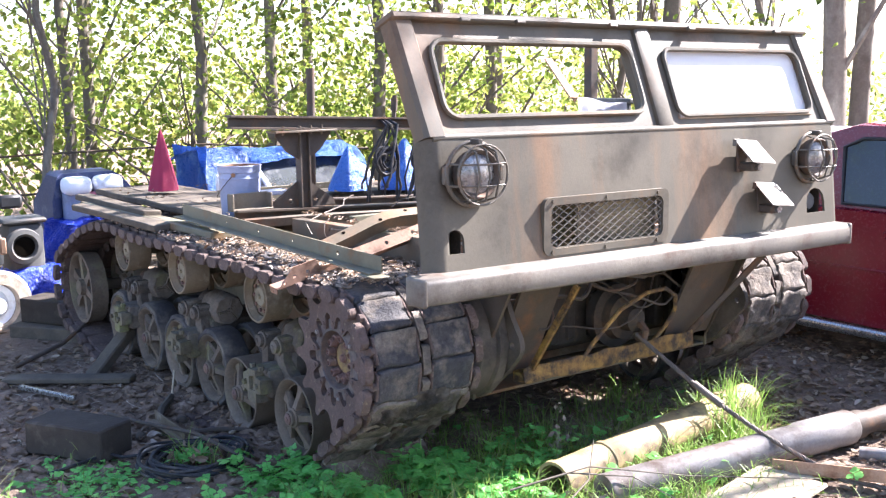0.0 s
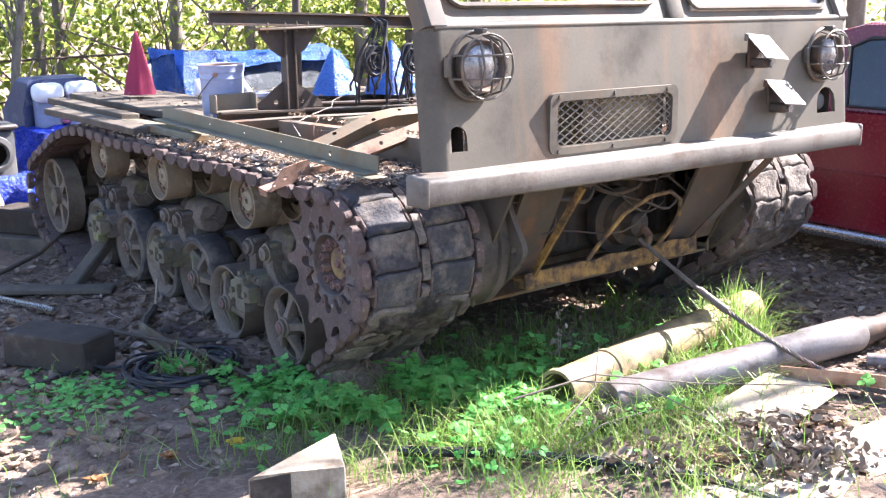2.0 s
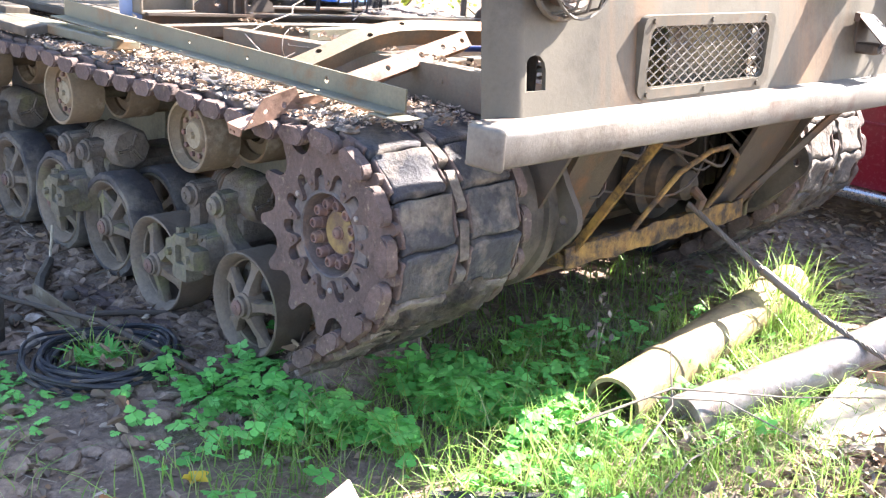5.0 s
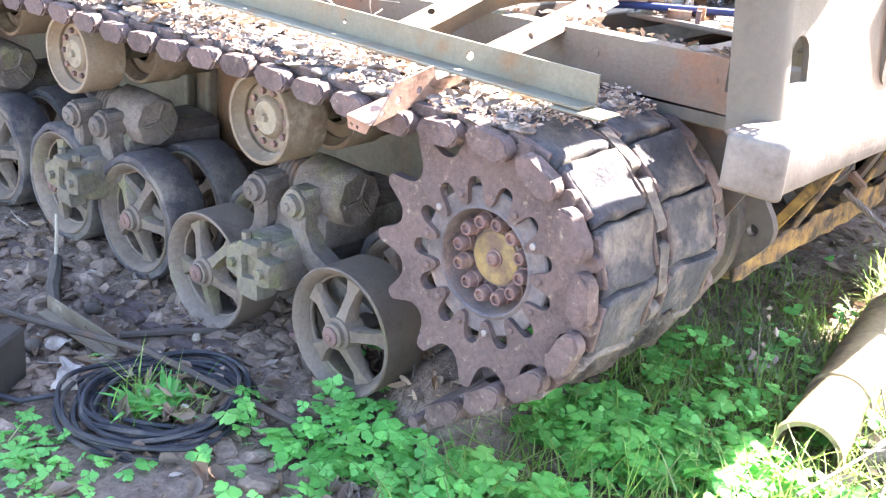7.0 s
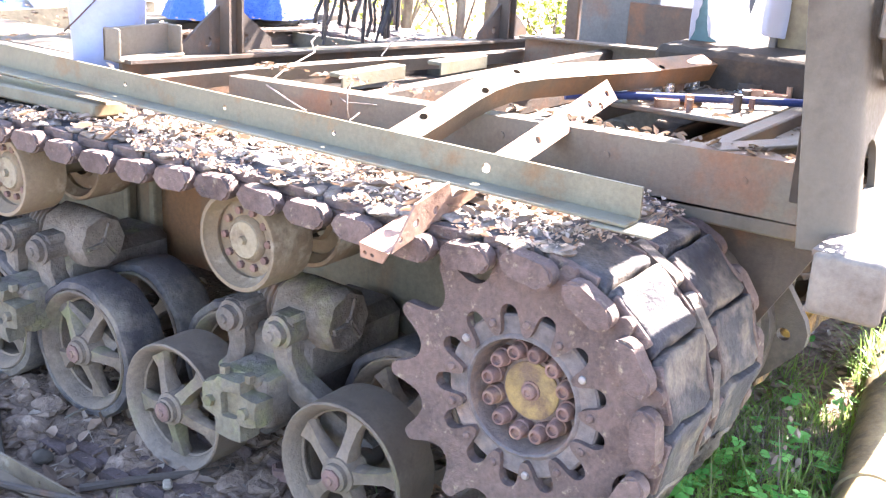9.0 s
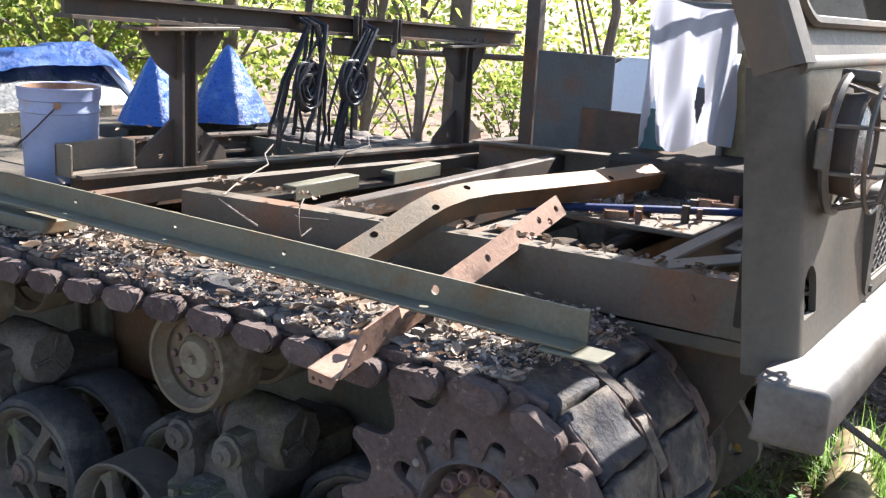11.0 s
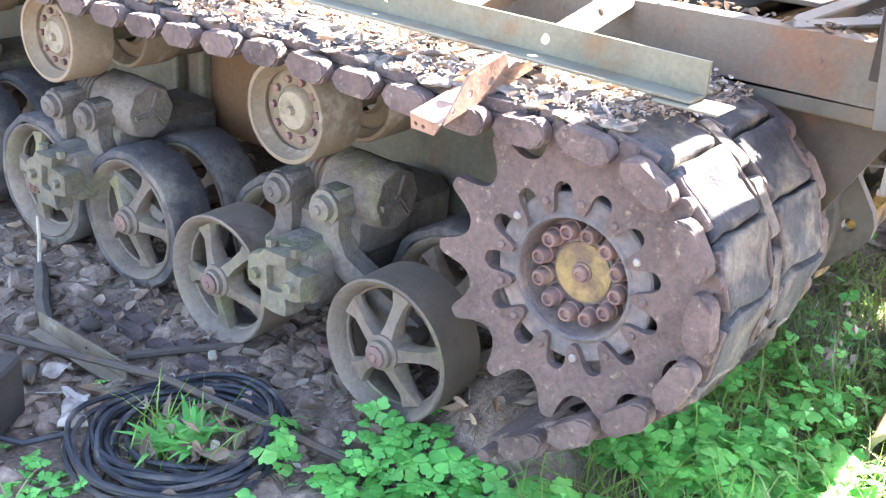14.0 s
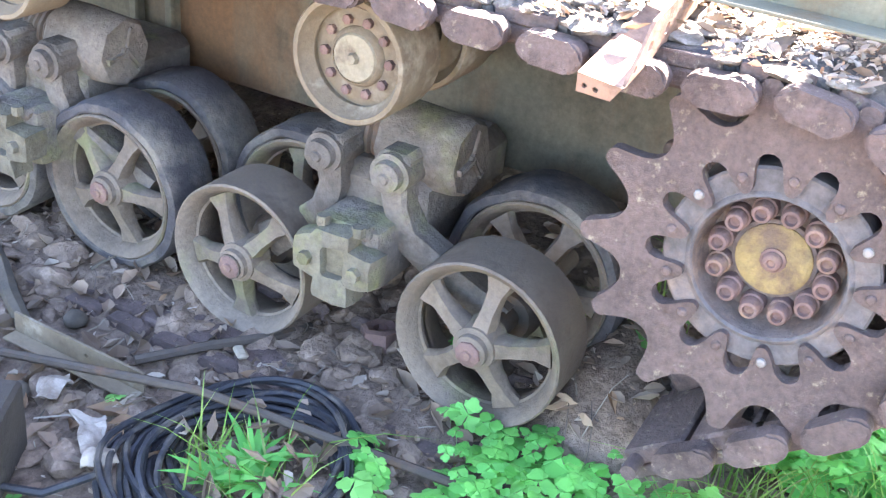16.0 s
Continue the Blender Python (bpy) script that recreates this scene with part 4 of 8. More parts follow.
for y, z in ((0.778, 0.741), (1.66, 0.735), (2.45, 0.745)):
    for side in (0, 1):
        for x in ((-0.008, 0.225) if side == 0 else (2.145, 2.382)):
            r = shared("return_roller", ROLL, tractor, pose(x, y, z, 17 * x * 10))
            if x < 0 or x > 2.37:
                shared("roller_cap", RCAP, r, pose(0.017, 0, 0))
                for k in range(10):
                    a = 2 * math.pi * k / 10
                    shared("bolt", RBOLT, r, pose(0.026, 0.068 * math.cos(a), 0.068 * math.sin(a)))
        shared("roller_bracket", RSHAFT, tractor, pose(0, y, z) if side == 0 else pose(2.49, y, z, 0, 0, 180))

# idler
bm = B()
IR = 0.225
lathe(bm, (0, 0, 0), (1, 0, 0), [(0.0, IR - 0.02), (0.0, IR), (0.1, IR), (0.1, IR - 0.02), (0.06, IR - 0.04), (0.04, IR - 0.04), (0.0, IR - 0.02)], 36, False)
IDLER = mesh_of("idler_wheel", bm, WHEELM)
bm = B()
loft(bm, [[(x, r, t) for x, t in ((0.02, -w), (0.02, w), (0.07, w), (0.07, -w))] for r, w in ((0.04, 0.03), (0.12, 0.018), (IR - 0.03, 0.035))])
IDSPOKE = mesh_of("spoke", bm, WHEELM)
bm = B()
lathe(bm, (-0.02, 0, 0), (1, 0, 0), [(0, 0.03), (0.01, 0.05), (0.1, 0.055)], 16)
IDHUB = mesh_of("hub", bm, WHEELM)
IDY, IDZ = 3.21, 0.42
for x in (-0.022, 0.25, 2.14, 2.4):
    idl = shared("idler_wheel", IDLER, tractor, pose(x, IDY, IDZ, 20))
    shared("hub", IDHUB, idl, Matrix.Identity(4))
    for k in range(6):
        shared("spoke", IDSPOKE, idl, pose(0, 0, 0, 60 * k))
for x in (0.0, 2.17):
    bm = B()
    cyl(bm, (x, IDY, IDZ), (x + 0.35, IDY, IDZ), 0.035, 12)
    part("idler_axle", bm, DARKST, tractor)


# ---- drive sprocket ----
def sprocket_outline(r_root, r_tip, n, a0):
    out = []
    for k in range(n):
        a = a0 + 2 * math.pi * k / n
        w = 2 * math.pi / n
        half = ((0.5, 0.0), (0.4, 0.03), (0.31, 0.125), (0.24, 0.28), (0.18, 0.5), (0.135, 0.73), (0.105, 0.89), (0.065, 0.98))
        for da, f in [(-u, v) for u, v in half] + [(0.0, 1.0)] + list(half[:0:-1]):
            r = r_root + (r_tip - r_root) * f
            out.append((r * math.cos(a + da * w), r * math.sin(a + da * w)))
    return out


TOOTH0 = radians(-4.2)
bm = B()
inner = []
for k in range(13):
    a = TOOTH0 + 2 * math.pi * k / 13
    for da, r in ((-0.5, 0.125), (-0.42, 0.126), (-0.35, 0.132), (-0.3, 0.143), (-0.27, 0.155), (-0.235, 0.168), (-0.17, 0.178), (-0.08, 0.183), (0.0, 0.184), (0.08, 0.183), (0.17, 0.178), (0.235, 0.168), (0.27, 0.155), (0.3, 0.143), (0.35, 0.132), (0.42, 0.126)):
        inner.append((r * math.cos(a + da * 2 * math.pi / 13), r * math.sin(a + da * 2 * math.pi / 13)))
holed(bm, sprocket_outline(0.226, 0.292, 13, TOOTH0), [inner], XPLANE, 0.024)
SPRING = mesh_of("sprocket_ring", bm, RUST, 30)
bm = B()
lathe(bm, (0, 0, 0), (1, 0, 0), [(0.013, 0.113), (0.008, 0.116), (0.009, 0.12), (0.013, 0.124), (0.013, 0.157), (0.017, 0.161), (0.06, 0.161)], 52, False)
lathe(bm, (0.05, 0, 0), (1, 0, 0), [(0.0, 0.161), (0.28, 0.16), (0.32, 0.13)], 36, False)
SPCAR = mesh_of("carrier", bm, CARRIER)
bm = B()
lathe(bm, (0, 0, 0), (1, 0, 0), [(0.013, 0.113), (0.03, 0.111), (0.056, 0.108), (0.064, 0.102), (0.064, 0.066), (0.056, 0.064), (0.054, 0.058), (0.054, 0.03)], 48, False)
SPREC = mesh_of("hub_recess", bm, HUBRUST)
bm = B()
lathe(bm, (0.049, 0, 0), (1, 0, 0), [(0, 0.01), (0.0, 0.055), (0.002, 0.058), (0.01, 0.058)], 32)
SPCAP = mesh_of("hub_cap", bm, CAPY)
bm = B()
lathe(bm, (0.033, 0, 0), (1, 0, 0), [(0.003, 0.005), (0, 0.007), (0.001, 0.012), (0.004, 0.015), (0.012, 0.016), (0.013, 0.02), (0.02, 0.021)], 12)
SPBOSS = mesh_of("hub_boss", bm, BOLT)
bm = B()
lathe(bm, (0.022, 0, 0), (1, 0, 0), [(0.009, 0.005), (0.008, 0.008), (0.0, 0.0095), (0.001, 0.0135), (0.006, 0.016), (0.022, 0.0165), (0.024, 0.019), (0.044, 0.0195)], 14)
SPNUT = mesh_of("hub_nut", bm, BOLT)
bm = B()
lathe(bm, (-0.006, 0, 0), (1, 0, 0), [(0, 0.005), (0.002, 0.0075), (0.008, 0.0085)], 10)
SPRIV = mesh_of("ring_bolt", bm, WORNBOLT)
SPRIVR = SPRIV.copy()
SPRIVR.materials[0] = RUST
for side in (0, 1):
    base = pose(-0.072, SPY, SPZ) if side == 0 else pose(2.562, SPY, SPZ, 0, 0, 180)
    sp = shared("drive_sprocket", SPRING, tractor, base)
    sp["label"] = "toothed rusty drive sprocket with a yellow hub cap"
    shared("carrier", SPCAR, sp, Matrix.Identity(4))
    shared("hub_recess", SPREC, sp, Matrix.Identity(4))
    shared("inner_ring", SPRING, sp, pose(0.40, 0, 0))
    shared("hub_cap", SPCAP, sp, Matrix.Identity(4))
    shared("hub_boss", SPBOSS, sp, Matrix.Identity(4))
    for k in range(12):
        a = 2 * math.pi * (k + 0.3) / 12
        shared("hub_nut", SPNUT, sp, pose(0, 0.083 * math.cos(a), 0.083 * math.sin(a)))
    for k in range(13):
        a = TOOTH0 + 2 * math.pi * (k + 0.5) / 13
        shared("ring_bolt", SPRIV if k % 4 == 1 else SPRIVR, sp, pose(0, 0.15 * math.cos(a), 0.15 * math.sin(a)))


# ---- tracks ----
def track_line():
    """The loop of pin places (y, z), evenly spaced."""
    pts = []
    a1, a2 = 90.0, 235.0
    for k in range(0, 30):
        a = radians(a1 + (a2 - a1) * k / 29)
        pts.append((SPY + SPR * math.cos(a), SPZ + SPR * math.sin(a)))
    pts += [(0.28, 0.085), (0.38, 0.05), (0.5, 0.045), (1.03, 0.038), (1.8, 0.035), (2.6, 0.035), (2.95, 0.09), (3.12, 0.155)]
    for a in range(-95, 60, 10):
        pts.append((IDY + (IR + 0.035) * math.cos(radians(a)), IDZ + (IR + 0.035) * math.sin(radians(a))))
    pts += [(2.95, 0.80), (2.72, 0.865), (2.45, 0.893), (2.2, 0.886), (2.0, 0.876), (1.8, 0.88), (1.61, 0.89), (1.4, 0.884), (1.19, 0.876), (1.0, 0.88), (0.765, 0.892), (0.5, 0.885), (0.25, 0.876), (0.1, 0.884)]
    pts.append(pts[0])
    v = [Vector((0, y, z)) for y, z in pts]
    acc = [0.0]
    for a, b in zip(v, v[1:]):
        acc.append(acc[-1] + (b - a).length)
    n = round(acc[-1] / 0.1296)
    out = []
    s0 = 0.0
    a_first = TOOTH0 + 2 * math.pi * 4.5 / 13
    s0 = SPR * (a_first - radians(90))
    for k in range(n):
        s = (s0 + acc[-1] * k / n) % acc[-1]
        i = max(j for j in range(len(acc)) if acc[j] <= s + 1e-9)
        i = min(i, len(v) - 2)
        t = (s - acc[i]) / (acc[i + 1] - acc[i])
        out.append(v[i].lerp(v[i + 1], t))
    return out


bm = B()
for x0, x1 in ((-0.058, 0.142), (0.188, 0.388)):
    rbox(bm, (x0, -0.059, -0.02), (x1, 0.059, 0.014), 0.006)
    rbox(bm, (x0, -0.052, 0.012), (x0 + 0.012, 0.052, 0.036), 0.003)
    rbox(bm, (x1 - 0.012, -0.052, 0.012), (x1, 0.052, 0.036), 0.003)
for s in (-1, 1):
    cyl(bm, (-0.1, s * 0.038, 0), (0.43, s * 0.038, 0), 0.0145, 10)
rbox(bm, (0.15, -0.035, -0.065), (0.18, 0.035, 0.0), 0.012)
SHOE = mesh_of("track_shoe", bm, RUST)
bm = B()
rbox(bm, (-0.094, -0.067, 0.006), (0.094, 0.067, 0.037), 0.008, None, 2)
bmesh.ops.subdivide_edges(bm, edges=bm.edges[:], cuts=3, use_grid_fill=True)
dent(bm, 0.009, 17)
dent(bm, 0.005, 45)
muddy = bm.copy()
PAD = mesh_of("rubber_pad", bm, RUBBER, 60)
dent(muddy, 0.012, 25, 4)
MUDPAD = mesh_of("rubber_pad", muddy, MUDDY, 60)
bm = B()
prism(bm, [(u, v) for u, v in rrect(-0.054, -0.0245, 0.054, 0.0245, 0.024, 5)], XPLANE, 0.034)
es = [e for e in bm.edges if abs(e.verts[0].co.x - e.verts[1].co.x) < 1e-5]
bmesh.ops.bevel(bm, geom=es, offset=0.005, segments=2, affect='EDGES')
dent(bm, 0.0022, 30)
CONN = mesh_of("end_connector", bm, RUST)
bm = B()
prism(bm, rrect(-0.058, -0.02, 0.058, 0.027, 0.014, 4), XPLANE, 0.034)
MCONN = mesh_of("centre_connector", bm, MUDDY)
# mud caked on the lower front of the track
for x0 in (0.0, 2.16):
    bm = B()
    rings = []
    for i in range(46):
        u = i / 45
        row = []
        for j in range(37):
            a = radians(200 + 66 * j / 36)
            x = -0.045 + 0.43 * u
            edge = min(1, 6 * u, 6 * (1 - u), 5 * j / 36 * 1.0, 9 * (1 - j / 36))
            q = Vector((x * 9 + x0, a * 2.6, 1.3))
            r = SPR + 0.022 + 0.017 * edge + 0.02 * noise.noise(q) + 0.012 * noise.noise(q * 3.1) + 0.006 * noise.noise(q * 8)
            row.append(bm.verts.new((x0 + x, SPY + r * math.cos(a), SPZ + r * math.sin(a))))
        rings.append(row)
    for a, b in zip(rings, rings[1:]):
        for j in range(len(a) - 1):
            bm.faces.new((a[j], b[j], b[j + 1], a[j + 1]))
    bmesh.ops.solidify(bm, geom=bm.faces[:], thickness=0.02)
    part("caked_mud", bm, MUDDY, tractor, "dried brown mud caked on the track")
line = track_line()
for side in (0, 1):
    for k in range(len(line)):
        p, q = line[k], line[(k + 1) % len(line)]
        prev = line[k - 1]
        c = (p + q) / 2
        d = (q - p).normalized()
        up = Vector((0, d.z, -d.y))
        if side == 0 and 0.1 < c.y < 0.42 and c.z < 0.22:
            continue
        if side == 1 and 0.4 < c.y < 2.9 and c.z < 0.3:
            continue
        x0 = 0.0 if side == 0 else 2.16
        m = Matrix.Translation((x0, c.y, c.z)) @ Matrix(((1, 0, 0, 0), (0, d.y, up.y, 0), (0, d.z, up.z, 0), (0, 0, 0, 1)))
        jit = random.Random(k + 100 * side)
        shoe = shared("track_shoe", SHOE, tractor, m)
        for px in (0.042, 0.288):
            shared("rubber_pad", MUDPAD if side or (c.y < 0.15 and c.z < (0.5 if px < 0.1 else 0.56)) else PAD, shoe, pose(px, 0, 0, jit.uniform(-2, 2), jit.uniform(-1.5, 1.5), 0))
        d2 = (q - prev).normalized()
        up2 = Vector((0, d2.z, -d2.y))
        cm = m.inverted() @ (Matrix.Translation((x0, p.y, p.z)) @ Matrix(((1, 0, 0, 0), (0, d2.y, up2.y, 0), (0, d2.z, up2.z, 0), (0, 0, 0, 1))))
        for cx, me, nm in ((-0.106, CONN, "end_connector"), (0.15, MCONN, "centre_connector"), (0.402, CONN, "end_connector")):
            shared(nm, me, shoe, cm @ pose(cx, 0, 0, jit.uniform(-3, 3)))


# the far side sits closer in and a little lower
for ob in tractor.children:
    if ob.matrix_basis.translation.x > 2.0:
        ob.matrix_basis = Matrix.Translation((-0.045, 0, -0.02)) @ ob.matrix_basis


# ---- on the tractor: rear frame, deck and posts ----
BEFORE_REAR = set(tractor.children_recursive)
def slope(x):
    return -0.045 * (x - 0.1)


def beam_x(bm, x0, x1, y, z0, z1, web=0.012, flange=0.08):
    """An I-beam across the tractor."""
    f, w = flange / 2, web / 2
    prof = [(-f, z0), (f, z0), (f, z0 + 0.009), (w, z0 + 0.012), (w, z1 - 0.012), (f, z1 - 0.009), (f, z1), (-f, z1), (-f, z1 - 0.009), (-w, z1 - 0.012), (-w, z0 + 0.012), (-f, z0 + 0.009)]
    loft(bm, [[(x, y + a, c + slope(x)) for a, c in prof] for x in (x0, (x0 + x1) / 2, x1)])


bm = B()
beam_x(bm, 0.1, 2.45, 1.28, 1.02, 1.085)
part("rear_cross_beam", bm, DARKST, tractor, "dark rusty cross beam behind the engine bay")
bm = B()
pts = [(0.12, 1.25, 1.045), (0.45, 1.2, 1.045), (0.9, 1.17, 1.03), (1.5, 1.16, 1.0), (2.4, 1.17, 0.96)]
loft(bm, [[(x, y - 0.02, z - 0.045), (x, y + 0.0, z - 0.045), (x, y + 0.0, z), (x, y - 0.02, z), (x, y - 0.03, z + 0.004), (x, y - 0.035, z - 0.004)] for x, y, z in pts])
part("bent_flange", bm, RAILM, tractor, "bent brown steel flange")
bm = B()
rbox(bm, (0.086, 1.268, 1.08), (0.096, 1.325, 1.16), 0.003)
rbox(bm, (0.086, 1.315, 1.08), (0.295, 1.327, 1.158), 0.003)
rbox(bm, (0.086, 1.262, 1.078), (0.295, 1.327, 1.086), 0.002)
rbox(bm, (0.286, 1.268, 1.08), (0.295, 1.325, 1.156), 0.003)
part("box_bracket", bm, RAILM, tractor, "open rusty box bracket")
for px in (0.475, 1.93):
    s = slope(px)
    bm = B()
    prof = [(-0.028, -0.026), (-0.02, -0.026), (-0.02, -0.005), (0.02, -0.005), (0.02, -0.026), (0.028, -0.026), (0.028, 0.026), (0.02, 0.026), (0.02, 0.005), (-0.02, 0.005), (-0.02, 0.026), (-0.028, 0.026)]
    loft(bm, [[(px + a, 1.28 + c, z + s) for a, c in prof] for z in (1.085, 1.45)])
    post = part("beam_post", bm, DARKST, tractor, "dark steel post with gusset plates")
    for d in (-1, 1):
        bm = B()
        prism(bm, [(px + d * 0.028, 1.455 + s), (px + d * 0.15, 1.455 + s), (px + d * 0.15, 1.435 + s), (px + d * 0.09, 1.36 + s), (px + d * 0.028, 1.32 + s)], Matrix.Translation((0, 1.275, 0)) @ YPLANE, 0.01)
        part("top_gusset", bm, DARKST, post)
        bm = B()
        holed(bm, [(px + d * 0.028, 1.085 + s), (px + d * 0.18, 1.085 + s), (px + d * 0.17, 1.115 + s), (px + d * 0.028, 1.215 + s)], [circle(px + d * 0.07, 1.12 + s, 0.013)], Matrix.Translation((0, 1.29, 0)) @ YPLANE, 0.01)
        part("foot_gusset", bm, DARKST, post)
    bm = B()
    rbox(bm, (px - 0.17, 1.23, 1.452 + s), (px + 0.17, 1.33, 1.462 + s), 0.002)
    for k in (-0.12, -0.03, 0.03, 0.09):
        cyl(bm, (px + k, 1.25, 1.44 + s), (px + k, 1.25, 1.485 + s), 0.006, 6)
    part("top_plate", bm, RAILM, post)
bm = B()
beam_x(bm, 0.088, 2.31, 1.28, 1.464, 1.528, 0.012, 0.07)
part("upper_beam", bm, DARKST, tractor, "dark upper beam carried by two posts")
# rod above the left post
bm = B()
cyl(bm, (0.55, 1.34, 1.1), (0.565, 1.34, 1.74), 0.02, 10)
part("stake", bm, DARKST, tractor)

# hoses over the upper beam
hoses = thing("hydraulic_hoses", "bundle of black hydraulic hoses looped over a dark beam", "hose")
rnd = random.Random(11)
for k in range(19):
    side = k % 2
    xt = (0.945, 1.235)[side] + rnd.uniform(-0.03, 0.03)
    xm = (0.875, 1.105)[side] + rnd.uniform(-0.1, 0.1)
    xb = xm + rnd.uniform(-0.02, 0.02)
    top = 1.49 + slope(xt)
    low = rnd.uniform(1.06, 1.14)
    y = 1.25 - rnd.uniform(0.0, 0.07)
    pts = [(xt, 1.28, top + 0.03), (xt, y, top), (xt + (xm - xt) * 0.45, y - 0.01, top - 0.08), (xt + (xm - xt) * 0.85, y - 0.01, top - 0.16), (xm, y, top - 0.26), (xb, y, (top - 0.26 + low) / 2), (xb + rnd.uniform(-0.015, 0.015), y + 0.01, low)]
    bm = B()
    tube(bm, pts, rnd.choice((0.005, 0.0065, 0.0085)), 6)
    part("hose", bm, HOSE, hoses)
for cx, cz in ((0.893, 1.275), (1.111, 1.275)):
    for j in range(11):
        bm = B()
        r = 0.012 + 0.0052 * j
        ph = rnd.uniform(0, 6)
        pts = [(cx + r * math.cos(t) + 0.006 * math.sin(2 * t + ph), 1.19 - 0.006 * (j % 3), cz + r * 1.15 * math.sin(t) + 0.008 * math.sin(3 * t + ph)) for t in [2 * math.pi * i / 18 for i in range(19)]]
        tube(bm, pts, 0.0068, 6)
        part("hose_loop", bm, HOSE, hoses)
for x in (1.16, 1.38):
    bm = B()
    rbox(bm, (x, 1.24, 1.40 + slope(x)), (x + 0.05, 1.32, 1.455 + slope(x)), 0.006)
    rbox(bm, (x + 0.01, 1.22, 1.45 + slope(x)), (x + 0.02, 1.24, 1.53 + slope(x)), 0.002)
    rbox(bm, (x + 0.03, 1.22, 1.45 + slope(x)), (x + 0.04, 1.24, 1.53 + slope(x)), 0.002)
    part("hose_clamp", bm, DARKST, hoses)
for x in (1.02, 1.22, 1.3):
    bm = B()
    cyl(bm, (x, 1.3, 1.5 + slope(x)), (x + 0.01, 1.3, 1.64 + slope(x)), 0.012, 8)
    cyl(bm, (x + 0.003, 1.3, 1.56 + slope(x)), (x + 0.008, 1.3, 1.62 + slope(x)), 0.018, 8)
    part("hose_end", bm, DARKST, hoses)

# deck planks behind the cross beam
for k in range(3):
    x = 0.125 + 0.183 * k
    bm = B()
    z = 1.03 + slope(x)
    rbox(bm, (x, 1.36 + 0.05 * math.sin(k * 2.3), z - 0.035 + 0.006 * math.sin(k)), (x + 0.172, 3.32, z + 0.006 * math.sin(k)), 0.006)
    bmesh.ops.subdivide_edges(bm, edges=[e for e in bm.edges if e.calc_length() > 1], cuts=6)
    dent(bm, 0.006, 3, k)
    part("deck_plank", bm, OLDWOOD, tractor, "weathered grey deck plank")
for y in (1.5, 2.4, 3.2):
    bm = B()
    loft(bm, [[(x, y, 0.9 + slope(x) + 0.03), (x, y + 0.08, 0.93 + slope(x)), (x, y + 0.08, 0.99 + slope(x)), (x, y, 0.99 + slope(x))] for x in (0.13, 2.4)])
    part("deck_bearer", bm, DARKST, tractor)

# near-black tray added so the bright ground below doesn't show
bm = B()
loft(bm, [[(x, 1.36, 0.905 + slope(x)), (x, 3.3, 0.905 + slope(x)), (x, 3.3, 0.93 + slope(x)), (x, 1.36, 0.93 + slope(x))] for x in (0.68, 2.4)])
part("deck_tray", bm, DARKIN, tractor, "dark tray added to hide bright ground behind the cross beam")
bm = B()
beam_x(bm, 0.66, 2.42, 2.2, 0.955, 1.03, 0.012, 0.07)
part("rear_rail", bm, DARKST, tractor, "dark rail across the rear frame")
for x0, x1, y in ((1.3, 1.82, 2.44), (1.78, 2.36, 2.46)):
    bm = B()
    rbox(bm, (x0, y, 1.0 + slope(x0) - 0.02), (x1, y + 0.36, 1.03 + slope(x0)), 0.006)
    dent(bm, 0.008, 6, y)
    part("deck_board", bm, OLDWOOD, tractor, "weathered board across the rear frame")
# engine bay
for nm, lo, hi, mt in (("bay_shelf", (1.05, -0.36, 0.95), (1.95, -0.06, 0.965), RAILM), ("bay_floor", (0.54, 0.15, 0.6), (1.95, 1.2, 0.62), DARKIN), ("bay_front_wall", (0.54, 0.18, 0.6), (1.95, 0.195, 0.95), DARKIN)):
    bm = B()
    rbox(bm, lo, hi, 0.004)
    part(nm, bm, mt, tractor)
for y, x0, x1, z, mt in ((0.88, 0.5, 2.12, 0.99, DARKST), (0.62, 0.5, 2.12, 0.985, DARKST), (0.42, 0.47, 1.98, 0.985, RAILM), (-0.07, 0.47, 1.98, 1.0, RAILM)):
    bm = B()
    rbox(bm, (x0, y, z - 0.06), (x1, y + 0.05, z), 0.005)
    part("cross_member", bm, mt, tractor, "cross member of the open engine bay")
for x0, y, w in ((0.69, 1.06, 0.3), (1.12, 1.02, 0.27)):
    bm = B()
    rbox(bm, (x0, y, 1.0), (x0 + w, y + 0.05, 1.012), 0.003)
    rbox(bm, (x0, y - 0.004, 0.97), (x0 + w, y + 0.002, 1.012), 0.002)
    part("pale_bracket", bm, ANGLE, tractor, "pale bent sheet bracket")
bm = B()
tube(bm, [(0.9, 0.46, 1.012), (0.98, 0.36, 1.02), (1.13, 0.15, 1.022), (1.3, -0.08, 1.022), (1.42, -0.25, 0.99)], 0.011, 10)
part("blue_pipe", bm, BLUEPIPE, tractor, "dark blue pipe across the bay")
bm = B()
rbox(bm, (0.99, -0.01, 0.985), (1.53, 0.37, 1.0), 0.004)
part("bay_cover_plate", bm, RAILM, tractor, "rusty cover plate strewn with bolts and leaves")
rnd = random.Random(3)
